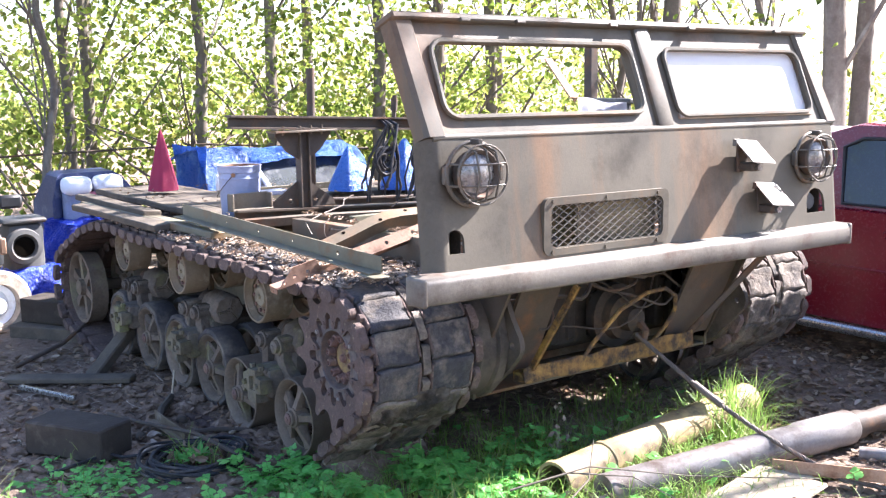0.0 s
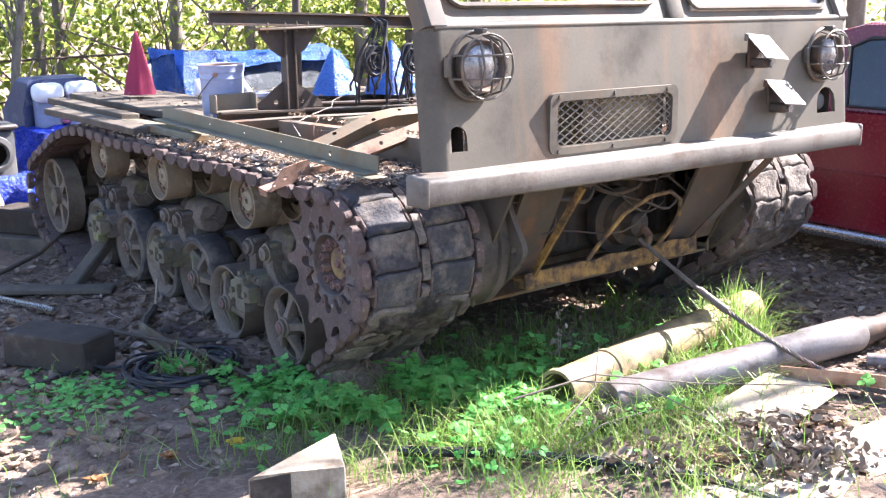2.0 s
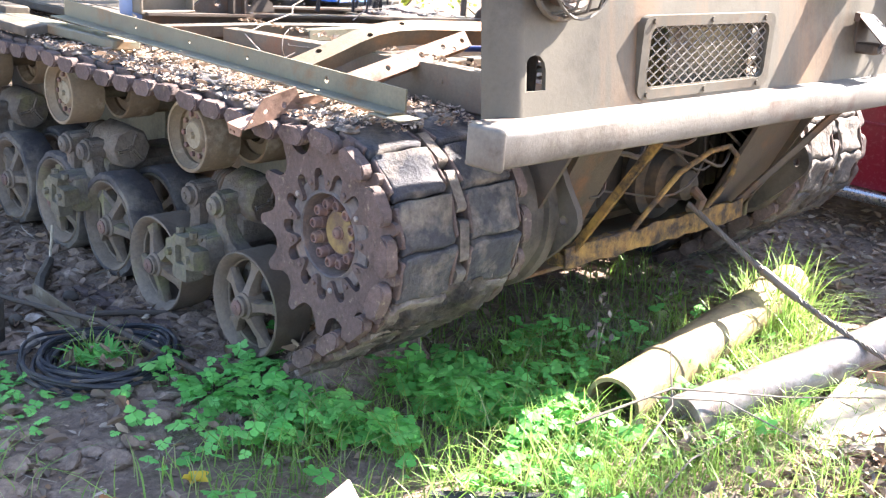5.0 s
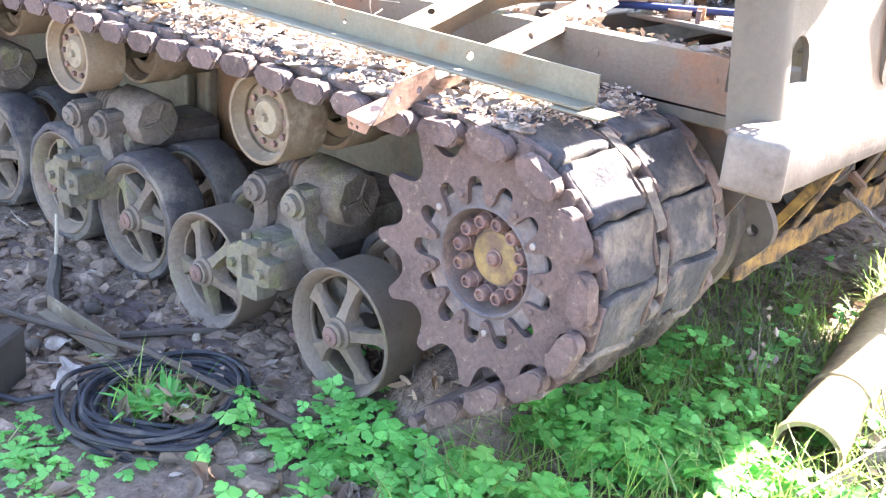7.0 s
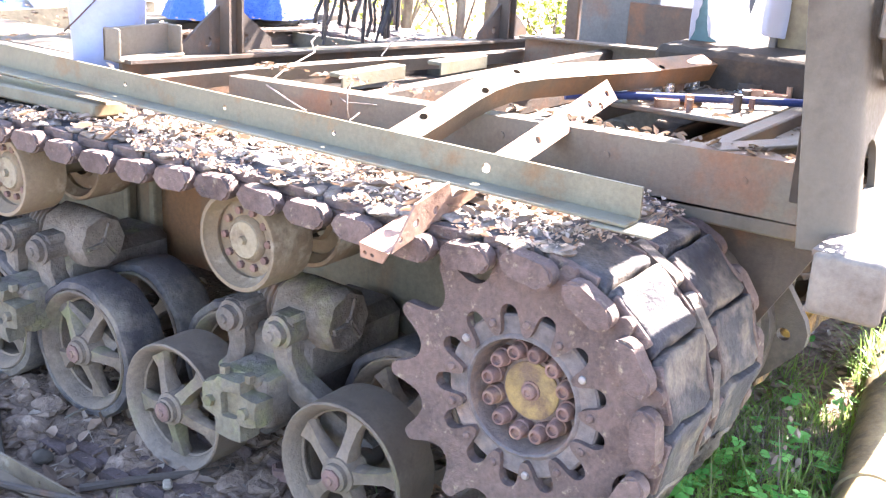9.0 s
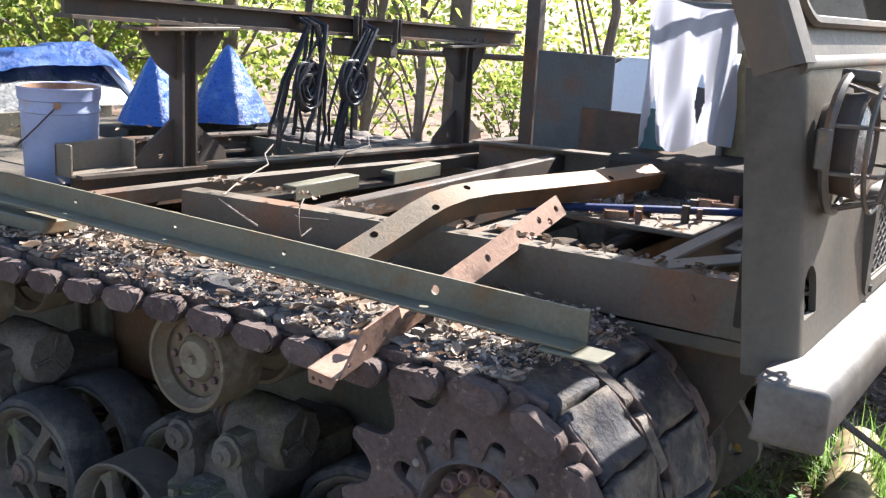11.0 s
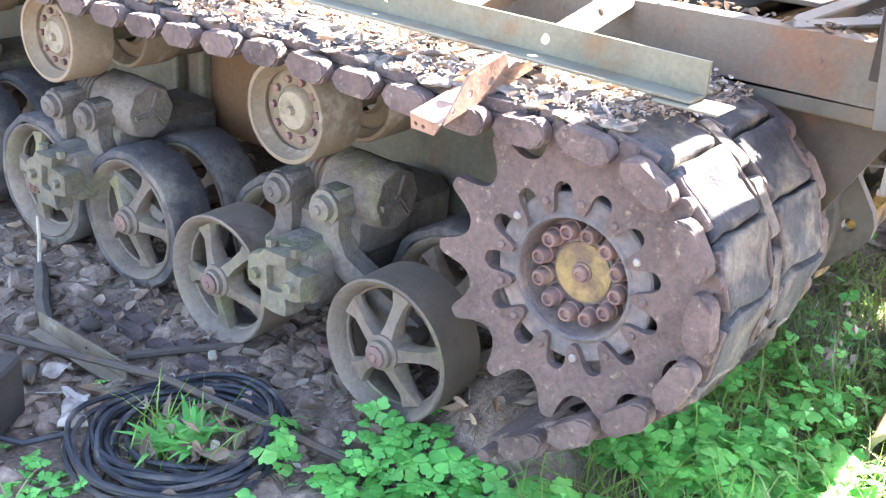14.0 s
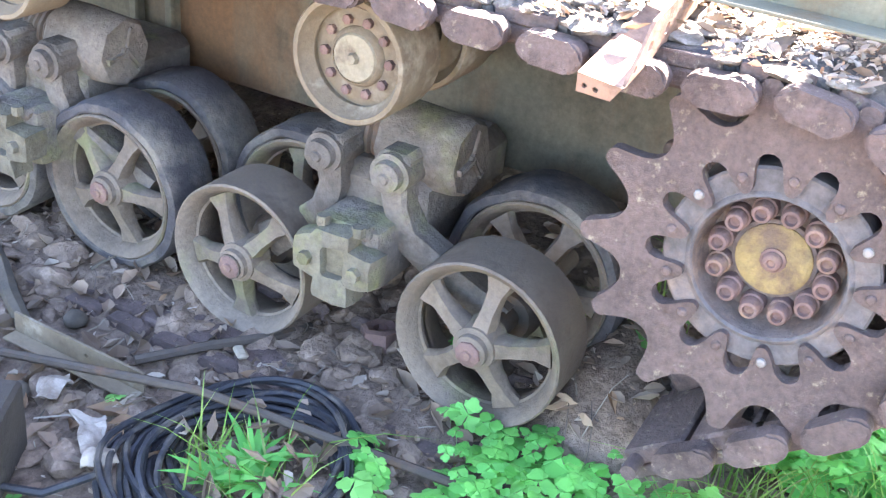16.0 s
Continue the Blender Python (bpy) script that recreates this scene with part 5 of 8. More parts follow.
for k in range(26):
    bm = B()
    p = Vector((rnd.uniform(1.0, 1.5), rnd.uniform(0.01, 0.35), 1.0))
    if k % 2:
        cyl(bm, p, p + Vector((0, 0, rnd.uniform(0.015, 0.05))), rnd.uniform(0.008, 0.018), 8)
    else:
        rbox(bm, (-0.03, -0.012, 0), (0.03, 0.012, rnd.uniform(0.01, 0.03)), 0.003, Matrix.Translation(p) @ Matrix.Rotation(rnd.uniform(0, 3), 4, 'Z'))
    part("fitting", bm, rnd.choice((DARKST, BOLT, ORANGE, CHROME)), tractor)
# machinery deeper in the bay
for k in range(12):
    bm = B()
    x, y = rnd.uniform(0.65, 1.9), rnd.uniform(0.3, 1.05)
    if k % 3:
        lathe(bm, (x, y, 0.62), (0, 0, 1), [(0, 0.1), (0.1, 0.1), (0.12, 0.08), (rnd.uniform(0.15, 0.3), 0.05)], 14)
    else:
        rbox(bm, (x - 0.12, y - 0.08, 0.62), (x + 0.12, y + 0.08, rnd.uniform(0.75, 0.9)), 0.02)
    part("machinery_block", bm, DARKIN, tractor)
bm = B()
p, q = Vector((0.47, -0.12, 1.035)), Vector((0.75, -0.38, 1.06))
mm = Matrix.Translation(p) @ (q - p).to_track_quat('X', 'Z').to_matrix().to_4x4()
rbox(bm, (0, -0.03, -0.004), ((q - p).length, 0.03, 0.004), 0.002, mm)
rbox(bm, (0, 0.026, -0.05), ((q - p).length, 0.034, 0.004), 0.002, mm)
part("corner_brace", bm, RAILM, tractor)
# cab remains: post, panels, seat
bm = B()
rbox(bm, (2.27, 1.15, 0.92), (2.33, 1.21, 1.86), 0.006)
part("cab_post", bm, DARKST, tractor, "tall dark cab post")
bm = B()
rbox(bm, (2.3, 0.82, 0.93), (2.312, 1.155, 1.36), 0.004)
part("cab_side_panel", bm, GREYPL, tractor, "dark grey upright side panel")
bm = B()
rbox(bm, (2.285, 0.66, 0.93), (2.298, 0.94, 1.152), 0.004)
part("cab_lower_panel", bm, DARKST, tractor)
bm = B()
rbox(bm, (1.45, -0.06, 0.97), (2.12, 0.46, 1.11), 0.02)
part("seat_base", bm, DARKIN, tractor)
# backrest draped with a torn white sheet
seat = thing("draped_seat", "seat back draped with a torn dirty white sheet", "seat")
for y in (0.39, 0.18):
    bm = B()
    rbox(bm, (1.705, y - 0.012, 1.06), (1.725, y + 0.012, 1.57), 0.004)
    part("seat_post", bm, GREYPL, seat, "grey-green post of the seat back")
bm = B()
n, mrow = 64, 44
vv = []
for i in range(n + 1):
    u = i / n
    col = []
    for j in range(mrow + 1):
        v = j / mrow
        fold = 0.026 * math.sin(u * 13 + v * 3.5) + 0.013 * math.sin(u * 29 - v * 6) + 0.012 * noise.noise(Vector((u * 6, v * 2.5, 2)))
        low = 1.11 + 0.045 * u + 0.012 * math.sin(u * 11) + (0.09 * (1 - abs(u - 0.1) / 0.1) if u < 0.2 else 0)
        topz = 1.585 - 0.03 * u + 0.006 * math.sin(u * 8)
        col.append(bm.verts.new((1.60 + 0.08 * u + fold * (0.35 + 0.65 * (1 - v)) * min(1, 4 * (1 - v) + 0.25), 0.41 - 0.255 * u - 0.02 * u * (1 - v), low + (topz - low) * v)))
    vv.append(col)
for i in range(n):
    for j in range(mrow):
        u, v = (i + 0.5) / n, (j + 0.5) / mrow
        if abs(u - 0.63 - 0.16 * (v - 0.34)) / (0.075 * max(0.01, 1 - ((v - 0.34) / 0.19) ** 2)) < 1 and abs(v - 0.34) < 0.19:
            continue
        if v < 0.22 and abs(u - 0.1 + 0.1 * v) < 0.075 * (1 - v / 0.22):
            continue
        bm.faces.new((vv[i][j], vv[i + 1][j], vv[i + 1][j + 1], vv[i][j + 1]))
bmesh.ops.solidify(bm, geom=bm.faces[:], thickness=0.003)
part("sheet", bm, CLOTH, seat, "torn dirty white sheet in vertical folds", smooth=80)
bm = B()
rbox(bm, (1.69, 0.15, 1.555), (1.73, 0.41, 1.58), 0.006)
part("seat_top", bm, GREYPL, seat)
bm = B()
rbox(bm, (1.655, 0.34, 1.1), (1.668, 0.43, 1.24), 0.003)
part("lining", bm, GREYTEAL, seat, "teal lining under the torn sheet")
bm = B()
prism(bm, [(0.19, 1.1), (0.02, 1.085), (0.045, 1.45), (0.15, 1.44), (0.17, 1.27)], Matrix.Translation((1.735, 0, 0)) @ XPLANE, 0.012)
part("side_board", bm, BOARDM, seat, "tan board beside the seat back")
bm = B()
p, q = Vector((1.64, 0.48, 1.58)), Vector((1.66, 0.70, 1.78))
mm = Matrix.Translation(p) @ (q - p).to_track_quat('X', 'Z').to_matrix().to_4x4()
rbox(bm, (0, -0.025, -0.005), ((q - p).length, 0.025, 0.005), 0.002, mm)
rbox(bm, (0, -0.025, -0.03), ((q - p).length, -0.017, 0.005), 0.002, mm)
part("leaning_bar", bm, ORANGE, tractor, "orange rusty bar leaning behind the seat")


# the rear frame stands farther back and is a little larger
REAR = Matrix.Translation((-1.65, -0.866, 1.58)) @ Matrix.Scale(1.065, 4) @ Matrix.Translation((1.65, 0.866, -1.58))
for ob in set(tractor.children_recursive) - BEFORE_REAR:
    if sum(v.co.y for v in ob.data.vertices) / len(ob.data.vertices) > 1.1:
        ob.data.transform(REAR)
hoses.matrix_basis = REAR @ hoses.matrix_basis


# ---- loose steel lying across the track ----
def angle_iron(name, p, q, material, label, leg=0.06, foot=0.055, holes=()):
    p, q = Vector(p), Vector(q)
    d = (q - p)
    ln = d.length
    yaw = math.atan2(d.x, d.y)
    m = Matrix.Translation(p) @ Matrix.Rotation(-yaw, 4, 'Z') @ Matrix.Rotation(math.asin(d.z / ln), 4, 'X')
    bm = B()
    holed(bm, [(0, 0), (ln, 0), (ln, leg), (0, leg)], [circle(h, leg * f, r, 10) for h, f, r in holes], m @ XPLANE, 0.006)
    t = thing(name, label, "steel beam")
    part("upright_leg", bm, material, t)
    bm = B()
    rbox(bm, (-foot, 0, -0.004), (-0.0005, ln, 0.002), 0.0015, m)
    part("flat_leg", bm, material, t)
    return t


angle_iron("angle_iron", (0.07, -0.145, 0.972), (0.1, 1.80, 1.0), ANGLE, "long pale green angle iron with bolt holes lying on the track", 0.06, 0.055, [(0.33, 0.5, 0.010), (0.72, 0.5, 0.006), (1.05, 0.5, 0.006), (1.4, 0.5, 0.006)])
bm = B()
rbox(bm, (0.0, -0.2, 0.962), (0.075, -0.08, 0.967), 0.002)
solid("steel_plate", bm, ANGLE, "small yellowish steel plate under the end of an angle iron", "plate")


def channel_bar(name, pts, w, h, up, material, label, holes=0, flip=1):
    """A C-section bar through points, open underneath."""
    pts = [Vector(p) for p in pts]
    rings = []
    up = Vector(up)
    for i, p in enumerate(pts):
        d = (pts[min(i + 1, len(pts) - 1)] - pts[max(0, i - 1)]).normalized()
        s = d.cross(up).normalized()
        u = s.cross(d).normalized()
        t = 0.006
        prof = [(-w / 2, -h), (-w / 2, 0), (w / 2, 0), (w / 2, -h), (w / 2 - t, -h), (w / 2 - t, -t), (-w / 2 + t, -t), (-w / 2 + t, -h)]
        if flip < 0:
            prof = [(-w / 2, -h), (-w / 2, -0.003), (-w / 2 + 0.003, 0), (w / 2 - 0.002, 0), (w / 2, -0.002), (w / 2, -0.007), (-w / 2 + 0.007, -0.007), (-w / 2 + 0.007, -h)]
        rings.append([p + s * a + u * b for a, b in prof])
    bm = B()
    loft(bm, rings)
    ob = solid(name, bm, material, label, "steel beam")
    for k in range(holes):
        t = (k + 0.5) / holes
        f = t * (len(pts) - 1)
        i = min(int(f), len(pts) - 2)
        c = pts[i].lerp(pts[i + 1], f - i)
        d = (pts[i + 1] - pts[i]).normalized()
        s = d.cross(up).normalized()
        u = s.cross(d).normalized()
        b2 = B()
        off = s * (w / 4 if k % 2 else -w / 5)
        cyl(b2, c + off + u * (0.0012), c + off - u * 0.004, 0.009, 10)
        part("bolt_hole", b2, HOLE, ob)
    return ob


def build_strut():
    """An angle strut: one leg cut off aslant at its low end, the other ending in a bent tab."""
    ax = Vector((0.97515, -0.02604, 0.22003))
    v = Vector((0.2216, 0.1139, -0.9685))
    n = Vector((0.0002, 0.9932, 0.1168))
    m = Matrix.Translation((-0.112, 0.216, 0.924)) @ Matrix((ax, v, n)).transposed().to_4x4()
    bm = B()
    holes = [circle(u, w, r, 10) for u, w, r in ((-0.04, 0.012, 0.006), (0.007, -0.002, 0.009), (0.068, -0.002, 0.009))]
    holed(bm, [(-0.068, 0.028), (0.2, 0.028), (0.2, 0.008), (0.122, -0.004), (0.112, -0.042), (0.005, -0.042)], holes, m, 0.005)
    leg = solid("angle_strut", bm, STRUTM, "rusty brown angle strut with bolt holes leaning over the track", "steel beam")
    # the upper length is twisted towards the sky
    up = Matrix.Translation((-0.096, 0.226, 0.918)) @ Matrix((ax, Vector((0.1733, -0.529, -0.8307)), Vector((0.138, 0.8482, -0.5114)))).transposed().to_4x4()
    bm = B()
    holed(bm, [(0.17, 0.012), (0.23, 0.021), (0.772, 0.021), (0.772, -0.031), (0.23, -0.031), (0.19, -0.02)], [circle(u, w, r, 10) for u, w, r in ((0.3, -0.004, 0.007), (0.44, -0.004, 0.009), (0.575, -0.006, 0.01), (0.665, -0.006, 0.009), (0.7, 0.012, 0.009), (0.745, -0.004, 0.008))], up, 0.005)
    part("upper_leg", bm, STRUTM, leg, "orange rusty upper length with bolt holes")
    bm = B()
    loft(bm, [[up @ Vector((u, w, d)) for w, d in ((0.016, 0.004), (0.021, 0.004), (0.021, 0.05), (0.016, 0.05))] for u in (0.23, 0.5, 0.77)])
    part("upper_foot", bm, STRUTM, leg)
    bm = B()
    loft(bm, [[m @ Vector((u, w, d)) for w, d in ((0.023, 0.004), (0.028, 0.004), (0.028, dw), (0.023, dw))] for u, dw in ((-0.072, 0.068), (0.2, 0.062))])
    part("foot_leg", bm, STRUTM, leg, "sunlit foot of the angle strut")
    bm = B()
    tab = m @ Matrix.Translation((-0.077, 0, 0)) @ Matrix(((0, 0, 1, 0), (0, 1, 0, 0), (1, 0, 0, 0), (0, 0, 0, 1)))
    holed(bm, [(0.0, 0.023), (0.068, 0.023), (0.066, 0.054), (0.014, 0.05)], [circle(0.038, 0.041, 0.0045, 8), circle(0.055, 0.041, 0.0045, 8)], tab, 0.005)
    part("end_tab", bm, STRUTM, leg, "bent end tab with two bolt holes")


build_strut()
channel_bar("bent_channel", [(0.17, 0.50, 0.985), (0.30, 0.47, 1.035), (0.40, 0.445, 1.078), (0.46, 0.43, 1.098), (0.53, 0.415, 1.109), (0.62, 0.395, 1.112), (1.1, 0.32, 1.094), (1.52, 0.27, 1.083)], 0.062, 0.055, (0.2, -0.4, 0.85), BENT, "bent rusty channel lying across the open engine bay", 4)
# boards beside the angle iron
for k, (x, z, y0, w, tilt) in enumerate(((0.085, 0.953, 1.30, 0.11, 4), (-0.02, 0.955, 1.75, 0.12, -4), (0.05, 0.985, 2.1, 0.1, 2))):
    bm = B()
    rbox(bm, (-w / 2, 0, -0.018), (w / 2, (1.7, 1.2, 1.1)[k], 0.018), 0.005, pose(x, y0, z, 0.3, tilt, 3 - k))
    bmesh.ops.subdivide_edges(bm, edges=[e for e in bm.edges if e.calc_length() > 1], cuts=5)
    dent(bm, 0.004, 4, k)
    solid("timber_board", bm, (ANGLE, OLDWOOD, OLDWOOD)[k], "long weathered board lying along the top of the track", "board", "boards on the track")

# pail
pail = thing("pail", "pale blue-grey plastic pail with a wire handle, standing on the deck", "bucket")
bm = B()
zc = 1.032
lathe(bm, (0.215, 1.46, zc), (0, 0, 1), [(0, 0.10), (0.004, 0.102), (0.2, 0.11), (0.203, 0.113), (0.21, 0.113), (0.213, 0.111), (0.235, 0.112), (0.238, 0.116), (0.245, 0.116), (0.268, 0.117), (0.272, 0.119), (0.275, 0.117), (0.272, 0.113), (0.01, 0.097), (0.008, 0.05)], 40)
part("bucket_wall", bm, PAILM, pail)
bm = B()
lathe(bm, (0.215, 1.46, zc + 0.26), (0, 0, 1), [(-0.03, 0.1085), (0.0115, 0.1108)], 40, False)
part("rim_ring", bm, ORANGE, pail, "rusty ring inside the rim")
bm = B()
bail = [math.pi * i / 24 for i in range(25)]
tube(bm, [(0.215 + 0.123 * (-0.66 * math.cos(a) - 0.75 * math.sin(a)), 1.46 + 0.123 * (-0.75 * math.cos(a) + 0.66 * math.sin(a)), zc + 0.228 - 0.13 * math.sin(a)) for a in bail], 0.0025, 5)
part("wire_handle", bm, DARKST, pail)
for s in (-1, 1):
    bm = B()
    cyl(bm, (0.215 + s * 0.66 * 0.11, 1.46 + s * 0.75 * 0.11, zc + 0.228), (0.215 + s * 0.66 * 0.126, 1.46 + s * 0.75 * 0.126, zc + 0.228), 0.011, 12)
    part("handle_boss", bm, ORANGE, pail)

for ob in (pail,):
    ob.matrix_basis = REAR @ Matrix.Translation((0.228, 1.48, 1.032)) @ Matrix.Scale(0.905, 4) @ Matrix.Translation((-0.215, -1.46, -1.032))

# white truck cab under a tarpaulin behind the deck, and cones on the deck
van = thing("truck_cab", "white truck cab under a blue tarpaulin behind the tractor", "truck cab")
bm = B()
sides = [(3.42, 0.3), (3.38, 0.55), (3.42, 0.84), (3.6, 0.9), (3.78, 1.1), (3.95, 1.14), (4.25, 1.13), (4.36, 1.0), (4.38, 0.3)]
loft(bm, [[(x, y, z) for y, z in sides] for x in (1.3, 1.34)] + [[(x, y, z + 0.015 * (z > 1)) for y, z in sides] for x in (1.55, 2.25)] + [[(x, y, z) for y, z in sides] for x in (2.4, 2.43)])
part("body", bm, WHITECAR, van)
bm = B()
rbox(bm, (1.33, 3.40, 0.80), (2.42, 3.66, 0.905), 0.03, None, 2)
part("bonnet", bm, DARKST, van, "dark bonnet below the glass")
bm = B()
loft(bm, [[(1.49, 3.548, 0.90), (2.38, 3.556, 0.87), (2.38, 3.566, 0.87), (1.49, 3.558, 0.90)], [(1.43, 3.728, 1.12), (2.28, 3.741, 1.10), (2.28, 3.751, 1.10), (1.43, 3.738, 1.12)]])
part("windshield", bm, DARKGLASS, van, "dusty windshield reflecting the trees")
bm = B()
for p, q in (((1.50, 3.542, 0.90), (1.447, 3.686, 1.07)), ((1.50, 3.542, 0.895), (2.40, 3.552, 0.865)), ((2.40, 3.552, 0.865), (2.30, 3.738, 1.1))):
    tube(bm, [p, q], 0.02, 8)
part("windshield_frame", bm, WHITECAR, van, "white windshield pillar")
bm = B()
prism(bm, [(3.74, 0.93), (4.2, 0.93), (4.2, 1.1), (3.9, 1.1)], Matrix.Translation((1.288, 0, 0)) @ XPLANE, 0.02)
part("side_window", bm, TINTED, van, "dark side window")
for x in (1.34, 2.23):
    for y in (3.86,):
        bm = B()
        lathe(bm, (x, y, 0.27), (1, 0, 0), [(0, 0.05), (0.0, 0.22), (0.02, 0.25), (0.16, 0.25), (0.18, 0.22), (0.18, 0.05)], 24)
        part("wheel", bm, BLACKP, van)
bm = B()
rbox(bm, (1.09, 3.56, 0.90), (1.20, 3.59, 1.03), 0.014, None, 2)
mir = part("wing_mirror", bm, WHITECAR, van, "square white mirror on a bracket")
bm = B()
tube(bm, [(1.15, 3.585, 0.92), (1.22, 3.6, 0.87), (1.36, 3.66, 0.88)], 0.007, 6)
tube(bm, [(1.15, 3.585, 0.90), (1.24, 3.6, 0.82), (1.36, 3.66, 0.82)], 0.007, 6)
part("mirror_arm", bm, WHITECAR, mir)
bm = B()
rows = []
for i in range(49):
    u = i / 48
    x = 1.04 + 1.36 * u
    top = 1.2 + 0.012 * math.sin(u * 9) - 0.35 * max(0, u - 0.86) - 0.06 * max(0, 0.08 - u)
    if u < 0.17:
        low = 0.8
    elif u < 0.31:
        low = 0.8 + (u - 0.17) / 0.14 * 0.27
    else:
        low = 1.09 + 0.03 * math.sin((u - 0.31) * 5) - 0.6 * max(0, u - 0.88)
    row = []
    for j in range(12):
        v = j / 11
        hang = max(0.0, 1 - u / 0.3)
        yy = 3.67 + 0.13 * v - 0.10 * hang * (1 - v) + 0.02 * math.sin(u * 34 + 2 * v) * (1 - v) * (0.3 + hang) - 0.03 * (1 - v)
        row.append(Vector((x, yy, low + (top - low) * v)))
    for j in range(1, 9):
        v = j / 8
        row.append(Vector((x, 3.8 + 0.5 * v, top + 0.015 * math.sin(v * 3.1) - 0.1 * v)))
    rows.append([p + noise.noise_vector(p * 6) * 0.022 + noise.noise_vector(p * 17) * 0.009 for p in row])
side = []
for j in range(11):
    v = j / 10
    side.append([Vector((1.035 + 0.03 * v + 0.02 * math.sin(k * 1.7 + v), 3.62 + 0.08 * v + (k / 16) * 0.55, 0.8 + 0.42 * v)) + noise.noise_vector(Vector((v * 2, k * 0.6, 3))) * 0.02 for k in range(17)])
for grid in (rows, side):
    vr = [[bm.verts.new(p) for p in row] for row in grid]
    for a, b in zip(vr, vr[1:]):
        for j in range(len(a) - 1):
            bm.faces.new((a[j], b[j], b[j + 1], a[j + 1]))
bmesh.ops.solidify(bm, geom=bm.faces[:], thickness=0.006)
solid("blue_tarpaulin", bm, TARP, "creased blue tarpaulin draped over a truck cab's roof", "tarpaulin", smooth=60)
bm = B()
rbox(bm, (0.70, 2.08, 1.03), (0.86, 2.16, 1.06), 0.006)
solid("pale_plastic_tray", bm, GREYPLASTIC, "small pale tray lying on the deck", "tray")
for nm, x, y, h, r, mt, lab in (("cone_cover", 1.612, 2.62, 0.29, 0.15, TARP, "blue cloth cone standing on the deck"), ("cone_cover", 2.06, 2.62, 0.34, 0.19, TARP, "blue cloth cone standing on the deck"), ("cone_cover", 0.475, 3.0, 0.38, 0.095, REDTARP, "tall crimson cloth cone standing on the deck")):
    bm = B()
    z0 = 1.03 + slope(x)
    rings = []
    for v, f in ((0, 1.0), (0.25, 0.8), (0.5, 0.56), (0.75, 0.33), (0.93, 0.14), (1.0, 0.03)):
        rings.append([(x + r * f * (1 + 0.08 * math.cos(6 * t)) * math.cos(t), y + r * f * (1 + 0.08 * math.cos(6 * t)) * math.sin(t), z0 + h * v) for t in [2 * math.pi * i / 24 for i in range(24)]])
    loft(bm, rings)
    solid(nm, bm, mt, lab, "cloth cover", "cone covers", smooth=60)

# ---- leaves and dirt on the track and rails ----
LEAF_RANDOM = random.Random(77)


def leaf_quad(vs, fs, p, r, yaw, tilt, roll, fold=0.3, broad=1.0):
    m = Euler((tilt, roll, yaw)).to_matrix()
    k = len(vs)
    jit = LEAF_RANDOM.uniform
    out = ((-0.55, 0.02, 0.1), (-0.3, -0.22, 0.3), (0.02, -0.3, 0.42), (0.33, -0.15, 0.3), (0.66, 0.03, 0.0), (0.34, 0.19, 0.24), (0.0, 0.29, 0.4), (-0.34, 0.2, 0.3))
    for u, v, w in out + ((0.02, 0, -0.05),):
        f = jit(0.7, 1.2)
        u, v = u * f, v * f * broad
        q = m @ Vector((u * r, v * r, w * r * fold + 0.3 * fold * u * u * r))
        vs.append((p[0] + q.x, p[1] + q.y, p[2] + q.z))
    fs += [(k + i, k + (i + 1) % 8, k + 8) for i in range(8)]


def stuff(name, vs, fs, material, label, category, parent=None):
    me = bpy.data.meshes.new(name)
    me.from_pydata(vs, [], fs)
    me.materials.append(material)
    return tagged(new(name, me), label, category, kind="stuff")


rnd = random.Random(21)
def track_z(y):
    return 0.93 - (1.65 * (y + 0.018) ** 2 if y < -0.018 else 0)


vs, fs = [], []
for k in range(9000):
    y = rnd.uniform(-0.12, 1.5) if k % 4 else rnd.uniform(1.2, 2.5)
    x = rnd.uniform(-0.1, 0.40)
    if noise.noise(Vector((x * 9, y * 9, 4.4))) < -0.25 or (x < 0.1 and abs(y - 0.22) < 0.07):
        continue
    leaf_quad(vs, fs, (x, y, track_z(y) + rnd.uniform(0.0, 0.01)), 0.004 + 0.016 * rnd.random() ** 1.5, rnd.uniform(0, 6.3), rnd.gauss(0, 0.4), rnd.gauss(0, 0.4), rnd.uniform(0.1, 0.9))
stuff("dry_debris", vs, fs, CRUMBS, "pale dry crumbs and leaf bits lying on the track", "debris")
vs, fs = [], []
for k in range(200):
    y = rnd.uniform(-0.08, 1.5)
    x = rnd.uniform(-0.08, 0.40)
    leaf_quad(vs, fs, (x, y, track_z(y) + 0.008), rnd.uniform(0.02, 0.05), rnd.uniform(0, 6.3), rnd.gauss(0, 0.2), rnd.gauss(0, 0.2), rnd.uniform(0.1, 0.7))
for k in range(600):
    x, y, z = rnd.choice(((rnd.uniform(0.45, 0.51), rnd.uniform(-0.3, 1.2), 1.045), (rnd.uniform(1.0, 1.5), rnd.uniform(0.0, 0.36), 1.003), (rnd.uniform(1.06, 1.9), rnd.uniform(-0.3, -0.08), 0.968), (rnd.uniform(0.13, 2.0), rnd.uniform(1.4, 3.2), 1.04)))
    leaf_quad(vs, fs, (x, y, z + (slope(x) if y > 1.3 else 0)), rnd.uniform(0.008, 0.03), rnd.uniform(0, 6.3), rnd.gauss(0, 0.3), rnd.gauss(0, 0.3), 0.6)
stuff("dead_leaves", vs, fs, LITTER, "dry dead leaves lying on the track and frame", "leaves")
bm = B()
